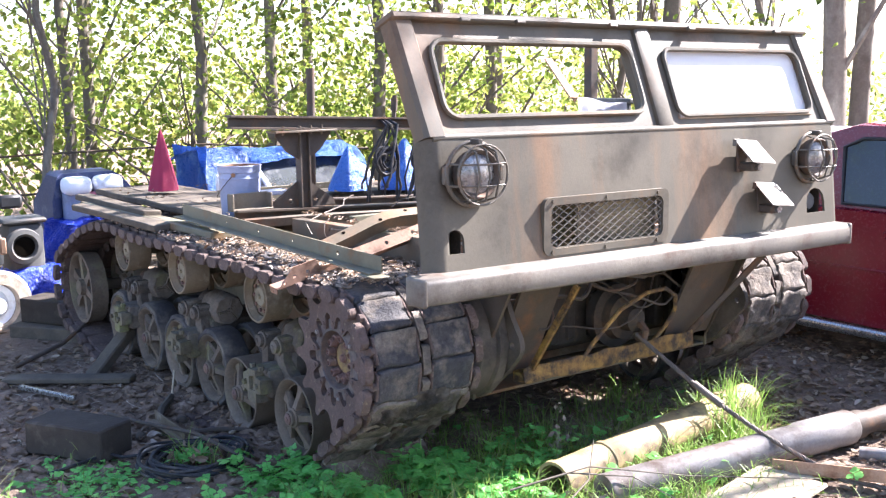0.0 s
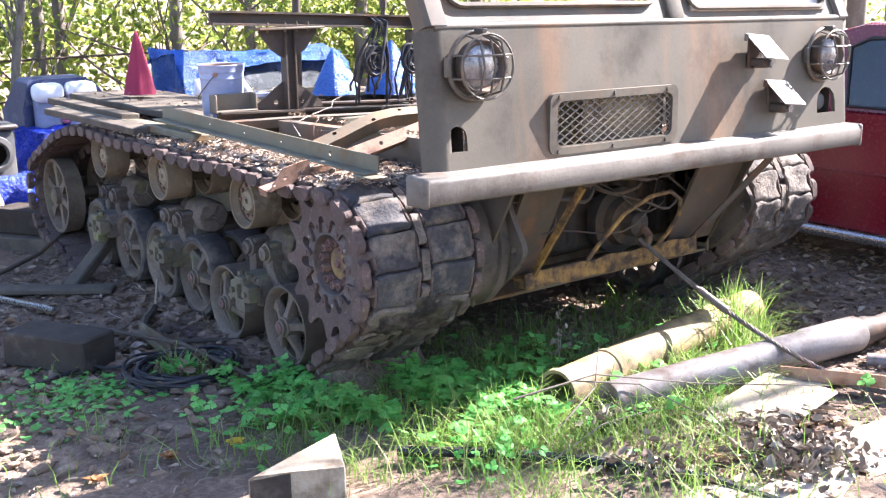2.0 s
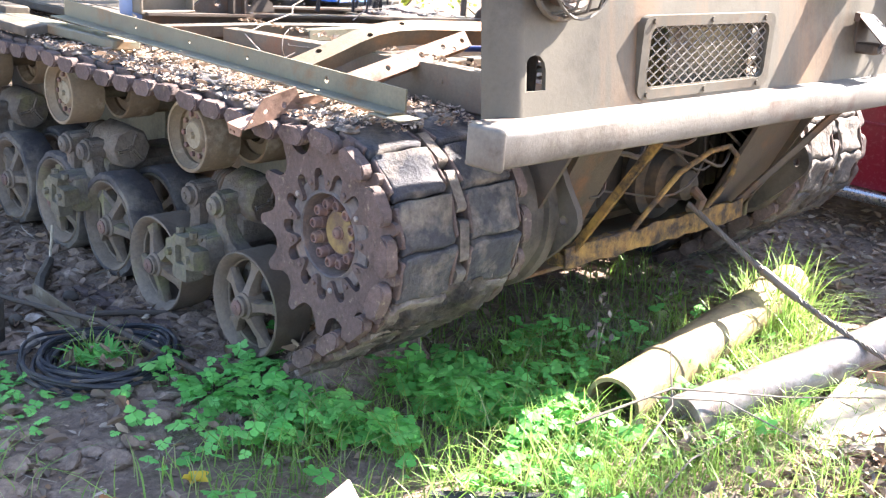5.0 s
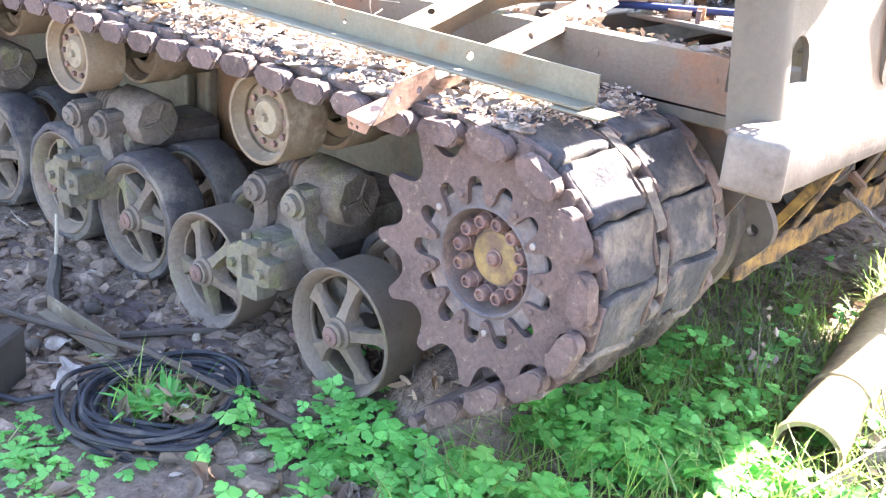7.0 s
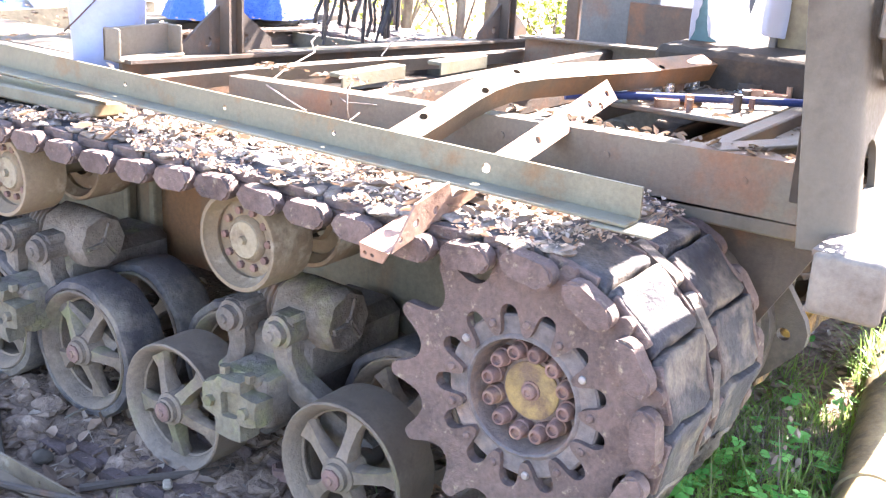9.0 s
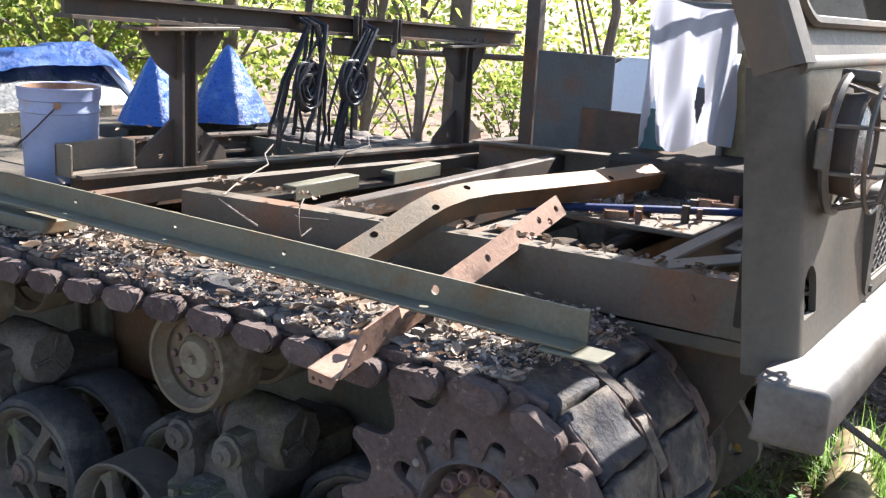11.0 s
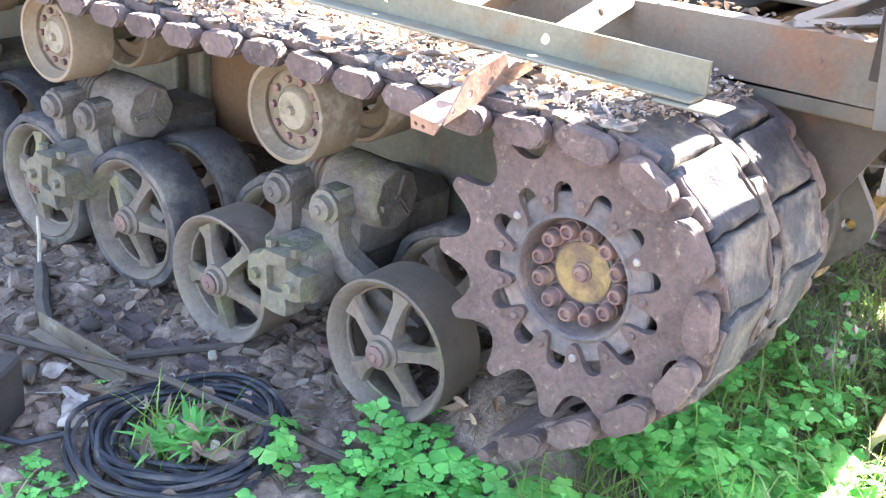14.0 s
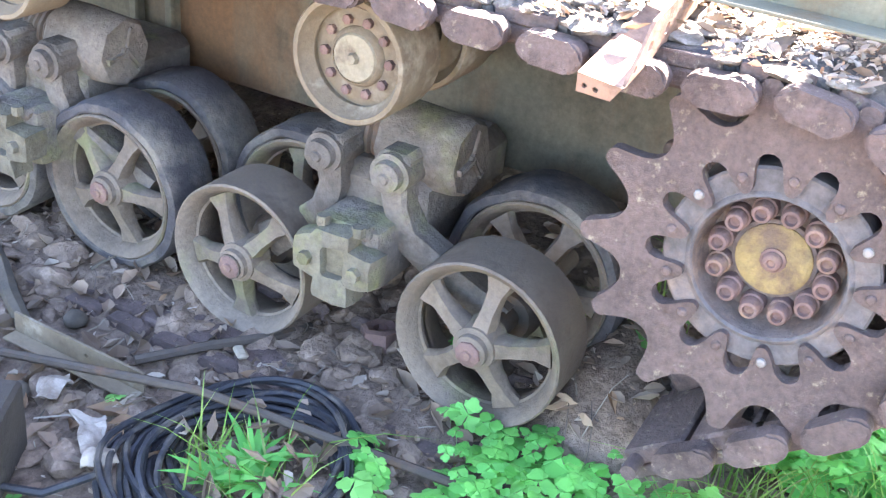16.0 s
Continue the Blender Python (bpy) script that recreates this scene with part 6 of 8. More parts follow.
for k in range(330):
    p = Vector((rnd.uniform(-0.06, 0.36), rnd.uniform(-0.06, 1.7), 0.92))
    r = rnd.uniform(0.008, 0.027)
    mm = Matrix.Translation(p) @ Matrix.Diagonal((r * 1.3, r * rnd.uniform(0.8, 1.6), 0.006 + r * 0.06, 1))
    bmesh.ops.create_icosphere(bm, subdivisions=2, radius=1.0, matrix=mm)
dent(bm, 0.008, 40)
solid("caked_dirt", bm, CLOD, "lumps of dry grey-brown dirt caked on the track", "dirt", kind="stuff", smooth=60)


# loose wires over the bay
for pts, mt, lab in (([(0.80, 1.24, 1.1), (0.72, 1.2, 1.085), (0.69, 1.16, 1.062), (0.56, 1.15, 1.03), (0.45, 1.12, 1.0), (0.40, 1.0, 0.985), (0.36, 0.9, 0.975)], PALEDIRT, "thin pale wire trailing over the beams"), ([(1.25, 1.22, 1.09), (1.19, 1.17, 1.07), (1.04, 1.15, 1.065), (0.96, 1.13, 1.03)], HOSE, "short black cable trailing over a beam"), ([(0.40, 0.80, 1.04), (0.38, 0.77, 1.06), (0.35, 0.76, 1.04), (0.34, 0.75, 1.0), (0.36, 0.76, 0.97), (0.40, 0.76, 0.985)], CABLEM, "twisted bit of wire on a member"), ([(0.5, 0.93, 1.0), (0.42, 0.82, 1.0), (0.47, 0.7, 1.0), (0.62, 0.66, 0.995)], CABLEM, "twisted bit of wire on a member")):
    bm = B()
    tube(bm, pts, 0.0024, 5)
    solid("loose_wire", bm, mt, lab, "wire", "loose wires")


# ---- things on the ground ----
def timber(name, c, size, yaw, material, label, group="", tilt=(0, 0), rough=0.006, seed=0):
    bm = B()
    sx, sy, sz = size
    rbox(bm, (-sx / 2, -sy / 2, 0), (sx / 2, sy / 2, sz), 0.008)
    bmesh.ops.subdivide_edges(bm, edges=bm.edges[:], cuts=2, use_grid_fill=True)
    dent(bm, rough, 9, seed)
    for v in bm.verts:
        v.co = pose(*c, tilt[0], tilt[1], yaw) @ v.co
    return solid(name, bm, material, label, "timber", group)


timber("timber_block", (-0.68, 1.26, 0.04), (0.44, 0.21, 0.15), -60, SLEEPER, "short black railway sleeper block lying in the dirt", "sleeper blocks", seed=1)
timber("pallet_slab", (0.03, 3.64, 0.02), (0.72, 0.36, 0.09), -55, OLDWOOD, "grey wooden slab under a sleeper block", seed=2)
timber("timber_block", (0.0, 3.72, 0.11), (0.5, 0.25, 0.16), -60, SLEEPER, "dark sleeper block resting on a grey slab", "sleeper blocks", seed=3)
timber("plank", (-0.38, 2.37, 0.06), (0.72, 0.11, 0.035), -38, OLDWOOD, "grey splintered plank on the ground", seed=4)
timber("leaning_timber", (-0.17, 2.45, 0.06), (0.62, 0.09, 0.06), 28, OLDWOOD, "old timber leaning against the running gear", tilt=(0, -33), seed=5)
bm = B()
rbox(bm, (-0.22, -0.012, 0), (0.22, 0.012, 0.024), 0.003, pose(-0.55, 2.2, 0.06, 0, 0, -68))
solid("metal_bar", bm, CHROME, "short shiny square metal bar on the dirt", "metal bar")
bm = B()
tube(bm, [(-0.55, 2.84, 0.07), (-0.2, 3.05, 0.12), (0.12, 3.28, 0.24)], 0.014, 8)
solid("steel_rod", bm, DARKST, "thin steel rod propped on the track", "rod")
# cable coil
coil = thing("cable_coil", "coil of black rubber cable lying on leaf litter", "cable")
rnd = random.Random(8)
for k in range(19):
    bm = B()
    r = rnd.uniform(0.15, 0.235)
    ox, oy = rnd.uniform(-0.035, 0.035), rnd.uniform(-0.045, 0.02)
    w1, w2 = rnd.uniform(0, 6.3), rnd.uniform(0.02, 0.1)
    h = 0.062 + 0.009 * (k % 5)
    pts = [(-0.325 + ox + r * (1 + w2 * math.sin(2 * t + w1)) * math.cos(t), 0.755 + oy + r * (1 + w2 * math.sin(3 * t + w1)) * math.sin(t), h + 0.012 * math.sin(2 * t + k)) for t in [2 * math.pi * i / 32 for i in range(33)]]
    tube(bm, pts, 0.0066, 6)
    part("cable_turn", bm, HOSE, coil)
bm = B()
tube(bm, [(-0.50, 0.93, 0.08), (-0.58, 0.98, 0.07), (-0.62, 1.08, 0.07), (-0.66, 1.05, 0.07), (-0.9, 1.0, 0.06)], 0.0075, 6)
part("cable_end", bm, HOSE, coil)
bm = B()
tube(bm, [(-0.42, 1.62, 0.075), (-0.351, 1.344, 0.085), (-0.27, 0.9, 0.135), (-0.172, 0.40, 0.09), (-0.12, 0.2, 0.06)], 0.0095, 8)
solid("steel_rod", bm, DARKST, "dark steel rod lying across a cable coil", "rod")
angle_iron("angle_scrap", (-0.265, 1.045, 0.062), (-0.27, 1.39, 0.075), ROLLM, "short rusty tan angle iron scrap in the dirt", 0.045, 0.035, [(0.06, 0.5, 0.005), (0.15, 0.5, 0.005)])
bm = B()
tube(bm, [(-0.2, 1.13, 0.068), (-0.08, 1.04, 0.075), (0.04, 0.955, 0.07), (0.12, 0.92, 0.065)], 0.011, 7)
solid("bent_rod", bm, DARKST, "rusty rod half buried in leaf litter", "rod")
bm = B()
lathe(bm, (0.145, 0.755, 0.04), (0.1, 0.1, 1), [(0, 0.052), (0.07, 0.045), (0.075, 0.035), (0.07, 0.018), (0.05, 0.018)], 6)
solid("rusty_block", bm, BOLT, "square rusty iron block with a hole", "iron block")
for c, s, sd in (((0.06, 0.72, 0.05), (0.12, 0.09, 0.035), 3), ((0.0, 0.86, 0.05), (0.1, 0.08, 0.03), 5), ((-0.4, 1.25, 0.05), (0.05, 0.04, 0.03), 6), ((-0.45, 1.5, 0.05), (0.06, 0.05, 0.04), 7), ((-0.15, 1.35, 0.05), (0.045, 0.04, 0.03), 9)):
    bm = B()
    bmesh.ops.create_icosphere(bm, subdivisions=2, radius=1.0, matrix=Matrix.Translation(c) @ Matrix.Diagonal((*[k * 0.6 for k in s], 1)))
    dent(bm, 0.018, 12, sd)
    solid("stone", bm, OLDWOOD, "flat grey-brown stone in the dirt", "stone", "stones", smooth=50)
bm = B()
tube(bm, [(-0.054, 1.722, 0.03), (-0.021, 1.759, 0.138), (0.003, 1.796, 0.184)], 0.006, 6)
solid("pale_stick", bm, PALEWOOD, "pale splinter of wood standing in the dirt", "stick")
bm = B()
rbox(bm, (-0.03, -0.012, 0), (0.03, 0.012, 0.012), 0.005, pose(-0.06, 0.97, 0.07, 0, 12, 50))
solid("wood_chip", bm, PALEWOOD, "pale chip of wood", "wood chip")
bm = B()
tube(bm, [(-0.245, 1.395, 0.075), (-0.2, 1.48, 0.085), (-0.12, 1.6, 0.08), (-0.06, 1.7, 0.07)], 0.02, 8)
dent(bm, 0.006, 25)
solid("bent_bar", bm, OLDWOOD, "grey-brown bent bar half buried in dirt", "bar")
for c, yaw, ln in (((-0.43, 1.01, 0.075), 52, 0.085), ((-0.35, 1.2, 0.07), 30, 0.05)):
    bm = B()
    rbox(bm, (-ln, -0.024, 0), (ln, 0.024, 0.003), 0.001, pose(*c, 4, 6, yaw))
    bmesh.ops.subdivide_edges(bm, edges=[e for e in bm.edges if e.calc_length() > 0.02], cuts=9, use_grid_fill=True)
    for v in bm.verts:
        v.co += noise.noise_vector(v.co * 22) * 0.022 + noise.noise_vector(v.co * 55) * 0.007
    solid("torn_paper", bm, PALEDIRT, "crumpled strip of dirty white paper", "paper", "torn papers", smooth=25)
# sunlit squared timber in front
wedge = thing("timber_offcut", "pale sawn timber offcut with its shaded end painted dark, lying on dirt", "timber")
bm = B()
top = [(-0.72, -0.568), (-0.325, -0.434), (-0.446, -0.692), (-0.584, -0.606)]
prism(bm, top[::-1], Matrix.Translation((0, 0, 0.03)), 0.155)
bmesh.ops.bevel(bm, geom=bm.edges[:], offset=0.006, segments=1, affect='EDGES')
part("timber_body", bm, PALEWOOD, wedge)
# thin dark slab paints the shade on the end face
bm = B()
p0, p3 = Vector((-0.72, -0.568, 0)), Vector((-0.584, -0.606, 0))
along = (p3 - p0).normalized()
out = Vector((along.y, -along.x, 0))
loft(bm, [[p0 + along * 0.008 + out * d + Vector((0, 0, z)) for d, z in ((-0.002, 0.03), (0.004, 0.03), (0.004, 0.178), (-0.002, 0.178))], [p3 - along * 0.008 + out * d + Vector((0, 0, z)) for d, z in ((-0.002, 0.03), (0.004, 0.03), (0.004, 0.178), (-0.002, 0.178))]])
part("cut_end", bm, SLEEPER, wedge, "cut end with its shade painted dark")

# pipes
bm = B()
a, b = Vector((0.605, -0.52, 0.12)), Vector((2.045, -0.307, 0.13))
ax = b - a
lathe(bm, a, ax, [(0.4, 0.068), (0.0, 0.074), (0.0, 0.087), (0.02, 0.09), (0.05, 0.082), (0.3, 0.082), (0.305, 0.088), (0.33, 0.088), (0.335, 0.082), (1.2, 0.082), (1.2, 0.088), (1.24, 0.088), (1.24, 0.08), (ax.length, 0.08), (ax.length, 0.06), (ax.length - 0.05, 0.058)], 28)
solid("yellow_pipe", bm, YPIPE, "muddy yellow steel pipe with a broken end, lying in the grass", "pipe")
bm = B()
a, b = Vector((0.703, -0.697, 0.115)), Vector((2.02, -0.845, 0.13))
ax = b - a
lathe(bm, a, ax, [(0, 0.04), (0.0, 0.068), (0.01, 0.072), (1.05, 0.072), (1.06, 0.078), (1.36, 0.078), (1.375, 0.07), (1.38, 0.03)], 28)
cylr = solid("hydraulic_cylinder", bm, PIPEM, "long grey hydraulic cylinder lying on the ground", "hydraulic cylinder")
bm = B()
lathe(bm, b + ax.normalized() * -0.01, ax, [(0, 0.028), (0.05, 0.028)], 16)
part("piston_rod", bm, CHROME, cylr, "shiny piston rod")
bm = B()
lathe(bm, b + ax.normalized() * 0.04, ax, [(0, 0.04), (0.01, 0.06), (0.07, 0.065), (0.08, 0.055), (0.12, 0.055), (0.14, 0.03)], 20)
lathe(bm, b + ax.normalized() * 0.16, ax, [(0, 0.05), (0.1, 0.055), (0.2, 0.05)], 16)
part("cylinder_end", bm, DARKST, cylr, "rusty clevis end")
# wire rope: strands twisted round a core
rope = thing("wire_rope", "twisted steel wire rope running from the hook to the ground", "cable")
p, q = Vector((1.38, -0.21, 0.542)), Vector((1.613, -1.135, 0.075))
path = [p.lerp(q, k / 40) - Vector((0, 0, 0.05 * math.sin(math.pi * k / 40))) for k in range(41)]
path += [Vector((1.66 + 0.01 * k, -1.16 - 0.06 * k, 0.068)) for k in range(1, 12)]
d0 = (q - p).normalized()
u0, w0 = frame_of(d0)
for st in range(5):
    bm = B()
    pts = []
    n = len(path) * 3
    for k in range(n):
        f = k / (n - 1) * (len(path) - 1)
        i = min(int(f), len(path) - 2)
        c = path[i].lerp(path[i + 1], f - i)
        t = 2 * math.pi * (k / 11.0 + st / 5)
        pts.append(c + (u0 * math.cos(t) + w0 * math.sin(t)) * 0.0056)
    tube(bm, pts, 0.0054, 5)
    part("strand", bm, CABLEM, rope)
bm = B()
tube(bm, [p.lerp(q, 0.3) - Vector((0, 0, 0.04)), p.lerp(q, 0.37) - Vector((0, 0, 0.045)), p.lerp(q, 0.44) - Vector((0, 0, 0.048))], 0.016, 10)
part("sleeve", bm, CABLEM, rope, "thick grey sleeve on the rope")
bm = B()
tube(bm, [(1.40, -0.16, 0.57), (1.40, -0.22, 0.585), (1.40, -0.25, 0.56), (1.40, -0.24, 0.53), (1.40, -0.2, 0.52)], 0.018, 8)
part("tow_hook", bm, DARKST, tractor)
# sheets and scrap in front
for c, s, yaw, mt, lab, tl in (((1.22, -1.02, 0.06), (0.55, 0.3, 0.018), 8, PALEWOOD, "pale plywood offcut lying on the ground", (2, -3)), ((0.72, -1.42, 0.055), (0.6, 0.42, 0.014), 20, PALEDIRT, "tan flat sheet half covered by leaves", (-2, 2)), ((1.5, -0.98, 0.065), (0.5, 0.1, 0.02), -10, PALEWOOD, "pale board on the ground", (2, 0)), ((1.35, -1.5, 0.05), (0.7, 0.3, 0.014), -8, PALEDIRT, "tan flat sheet on the ground", (1, 1))):
    timber("flat_sheet", c, s, yaw, mt, lab, "flat sheets", tilt=tl, rough=0.005, seed=yaw)
angle_iron("angle_scrap", (1.46, -0.90, 0.085), (1.74, -1.34, 0.09), ORANGE, "rusty angle iron lying on pale boards", 0.05, 0.05, [(0.03, 0.5, 0.006)])
bm = B()
tube(bm, [(1.95, -0.98, 0.07), (2.1, -1.2, 0.07), (2.2, -1.5, 0.07)], 0.03, 10)
solid("grey_tube", bm, PIPEM, "short grey tube on the ground", "tube")
bm = B()
tube(bm, [(-0.12, -0.5, 0.08), (0.1, -0.68, 0.075), (0.35, -0.95, 0.07), (0.55, -1.3, 0.07), (0.6, -1.7, 0.07)], 0.019, 8)
solid("ground_hose", bm, HOSE, "black hose lying in the grass", "hose")
for pts in ([(0.30, -0.62, 0.2), (0.62, -0.70, 0.24), (1.0, -0.86, 0.16), (1.5, -1.1, 0.1)], [(0.55, -0.66, 0.22), (0.75, -0.8, 0.2), (0.9, -1.1, 0.08)], [(0.35, -0.75, 0.08), (0.6, -0.72, 0.2), (0.72, -0.62, 0.3)], [(0.2, -0.9, 0.08), (0.5, -0.86, 0.13), (0.9, -0.84, 0.1)]):
    bm = B()
    tube(bm, pts, 0.0045, 6, 0.002)
    solid("twig", bm, BARK, "dry bare twig lying over the pipes", "twig", "twigs")

# ---- red pickup ----
pick = thing("red_pickup", "dark red pickup truck with a white canopy, parked on dirt", "pickup truck")
PX = 3.45


def loft_x(bm, outline, x0, x1, inset=0.03):
    """A vehicle body from its side outline (y, z), softened at the sides."""
    def shrink(f):
        cy = sum(p[0] for p in outline) / len(outline)
        cz = sum(p[1] for p in outline) / len(outline)
        return [(cy + (y - cy) * f, cz + (z - cz) * f) for y, z in outline]
    rings = []
    for x, f in ((x0, 0.965), (x0 + inset * 0.4, 0.99), (x0 + inset, 1.0), (x1 - inset, 1.0), (x1 - inset * 0.4, 0.99), (x1, 0.965)):
        rings.append([(x, y, z) for y, z in shrink(f)])
    loft(bm, rings)


bm = B()
loft_x(bm, [(-2.35, 0.32), (-2.4, 0.55), (-2.3, 0.78), (-1.3, 0.88), (-1.1, 0.92), (0.45, 0.93), (0.46, 0.9), (1.5, 0.88), (1.52, 0.35), (1.32, 0.3), (1.26, 0.46), (1.06, 0.58), (0.78, 0.58), (0.6, 0.45), (0.55, 0.27), (-1.2, 0.25), (-1.3, 0.5), (-1.5, 0.62), (-1.8, 0.6), (-2.0, 0.42), (-2.05, 0.3)], PX, PX + 1.5, 0.06)
part("body", bm, REDCAR, pick, smooth=35)
bm = B()
cab_out = [(-1.15, 0.9), (-0.55, 1.34), (-0.35, 1.385), (0.15, 1.385), (0.35, 1.33), (0.45, 0.9)]
rings = []
for x, f in ((PX + 0.02, 0), (PX + 0.13, 1), (PX + 1.37, 1), (PX + 1.48, 0)):
    rings.append([(x if z < 1 or f else x, y, z) if f else (x, y, min(z, 0.92)) for y, z in cab_out])
rings = [[(PX + 0.03 + (z - 0.9) * 0.22, y, z) for y, z in cab_out], [(PX + 0.07 + (z - 0.9) * 0.24, y, z + (0.01 if z > 1.2 else 0)) for y, z in cab_out], [(PX + 1.43 - (z - 0.9) * 0.24, y, z + (0.01 if z > 1.2 else 0)) for y, z in cab_out], [(PX + 1.47 - (z - 0.9) * 0.22, y, z) for y, z in cab_out]]
loft(bm, rings)
part("cab", bm, REDCAR, pick, smooth=35)
for lab, poly in (("window", [(-0.95, 0.955), (-0.5, 1.30), (-0.38, 1.30), (-0.38, 0.955)]), ("window", [(-0.33, 0.955), (-0.33, 1.31), (0.09, 1.31), (0.2, 1.26), (0.16, 0.955)])):
    bm = B()
    loft(bm, [[(PX + 0.022 + (z - 0.9) * 0.22, y, z) for y, z in poly], [(PX + 0.034 + (z - 0.9) * 0.22, y, z) for y, z in poly]])
    w = part(lab, bm, TINTED, pick, "dark tinted side window")
    bm = B()
    c = (sum(p[0] for p in poly) / len(poly), sum(p[1] for p in poly) / len(poly))
    ring = [(PX + 0.018 + (z - 0.9) * 0.22, c[0] + (y - c[0]) * 1.03, c[1] + (z - c[1]) * 1.03) for y, z in poly]
    tube(bm, ring + ring[:1], 0.01, 6)
    part("window_seal", bm, BLACKP, w)
bm = B()
loft(bm, [[(PX + 0.06 + (z - 0.88) * 0.16, y, z) for y, z in ((0.5, 0.88), (0.5, 1.28), (0.58, 1.31), (1.35, 1.3), (1.46, 1.22), (1.48, 0.88))], [(PX + 1.44 - (z - 0.88) * 0.16, y, z) for y, z in ((0.5, 0.88), (0.5, 1.28), (0.58, 1.31), (1.35, 1.3), (1.46, 1.22), (1.48, 0.88))]])
cano = part("canopy", bm, WHITECAR, pick, "white bed canopy")
bm = B()
prism(bm, [(0.75, 0.92), (0.75, 1.08)] + [(0.95 + 0.2 * math.cos(radians(a)), 1.04 + 0.15 * math.sin(radians(a))) for a in range(165, 14, -15)] + [(1.15, 0.92)], Matrix.Translation((PX + 0.068, 0, 0)) @ XPLANE, 0.012)
part("canopy_window", bm, GREYPL, cano, "dark arched side window")
for y in (-1.62, 0.92):
    for x in (PX + 0.02, PX + 1.26):
        bm = B()
        lathe(bm, (x, y, 0.3), (1, 0, 0), [(0, 0.2), (0.0, 0.27), (0.02, 0.29), (0.18, 0.29), (0.2, 0.27), (0.2, 0.2)], 28, False)
        wh = part("wheel", bm, BLACKP, pick)
        bm = B()
        lathe(bm, (x + 0.02, y, 0.3), (1, 0, 0), [(0, 0.03), (0.02, 0.06), (0.03, 0.15), (0.0, 0.2), (0.1, 0.2)], 24)
        part("rim", bm, CHROME, wh)
bm = B()
tube(bm, [(PX - 0.06, 0.75, 0.25), (PX - 0.06, -1.1, 0.25)], 0.03, 10)
part("running_board", bm, CHROME, pick, "chrome running board tube")
bm = B()
rbox(bm, (PX - 0.008, -1.25, 0.585), (PX + 0.01, 0.75, 0.6), 0.003)
part("side_moulding", bm, REDCAR, pick)
bm = B()
for y in (-0.36, 0.28):
    rbox(bm, (PX + 0.004, y, 0.3), (PX + 0.012, y + 0.006, 0.9), 0.001)
part("door_gap", bm, BLACKP, pick)
bm = B()
rbox(bm, (PX - 0.014, -0.28, 0.78), (PX + 0.01, -0.12, 0.82), 0.008)
part("door_handle", bm, REDCAR, pick)

pick.matrix_basis = Matrix.Translation((-0.15, -0.1, 0)) @ pick.matrix_basis

# ---- far left: old jeep nose, seats under a tarpaulin, fence wire ----
jeep = thing("old_jeep", "old dark grey jeep with its front wheel painted sunlit pale", "car")
bm = B()
loft_x(bm, [(4.4, 0.5), (4.35, 0.66), (4.6, 0.82), (5.6, 0.86), (5.7, 0.5)], -1.6, -0.3, 0.08)
part("body", bm, JEEPG, jeep)
# pale tyre colour stands in for strong sun on the wheel
bm = B()
lathe(bm, (-0.385, 4.62, 0.19), (0.25, -0.97, 0), [(0, 0.16), (0.0, 0.235), (0.02, 0.26), (0.16, 0.26), (0.18, 0.235), (0.175, 0.16), (0.12, 0.155)], 32, False)
wh = part("wheel", bm, PALEDIRT, jeep, "front tyre painted pale for the sun on it")
bm = B()
lathe(bm, (-0.385, 4.62, 0.19), (0.25, -0.97, 0), [(0.08, 0.155), (0.12, 0.15), (0.09, 0.11), (0.11, 0.06), (0.17, 0.055), (0.175, 0.02)], 24)
part("rim", bm, WHITECAR, wh, "white wheel rim")
bm = B()
rbox(bm, (-0.27, 4.55, 0.88), (-0.1, 4.6, 0.98), 0.02)
mr = part("wing_mirror", bm, BLACKP, jeep)
bm = B()
tube(bm, [(-0.35, 4.58, 0.78), (-0.3, 4.58, 0.88), (-0.24, 4.58, 0.93)], 0.01, 6)
part("mirror_arm", bm, BLACKP, mr)
bm = B()
rbox(bm, (-0.335, 4.34, 0.58), (-0.29, 4.37, 0.7), 0.01)
part("turn_signal", bm, ORANGE, jeep, "orange turn signal")

duct = thing("machine_housing", "blue-grey housing with a round black opening", "machine")
bm = B()
rbox(bm, (-0.12, 5.02, 0.0), (0.16, 5.3, 0.72), 0.05, None, 2)
part("casing", bm, GREYPL, duct)
bm = B()
rbox(bm, (-0.17, 4.98, -0.03), (0.3, 5.34, 0.36), 0.06, None, 3)
bmesh.ops.subdivide_edges(bm, edges=[e for e in bm.edges if e.calc_length() > 0.1], cuts=4, use_grid_fill=True)
dent(bm, 0.05, 7)
part("tarpaulin", bm, DEEPTARP, duct, "blue tarpaulin bunched round the foot")
bm = B()
lathe(bm, (-0.01, 5.03, 0.545), (0, -1, 0), [(-0.02, 0.0), (-0.02, 0.07), (0.03, 0.08), (0.06, 0.1), (0.055, 0.135), (0.0, 0.145)], 28)
part("round_opening", bm, GREYPL, duct, "flared grey collar round an opening")
bm = B()
lathe(bm, (-0.01, 5.0, 0.545), (0, -1, 0), [(0, 0.02), (0.012, 0.06), (0.014, 0.078)], 24)
part("opening", bm, HOLE, duct, "black opening")
bm = B()
rbox(bm, (-0.16, 5.0, 0.72), (0.18, 5.32, 0.76), 0.015)
part("lid", bm, GREYPL, duct)

boat = thing("covered_boat", "blue and grey boat seats above a blue tarpaulin", "boat")
bm = B()
rows = []
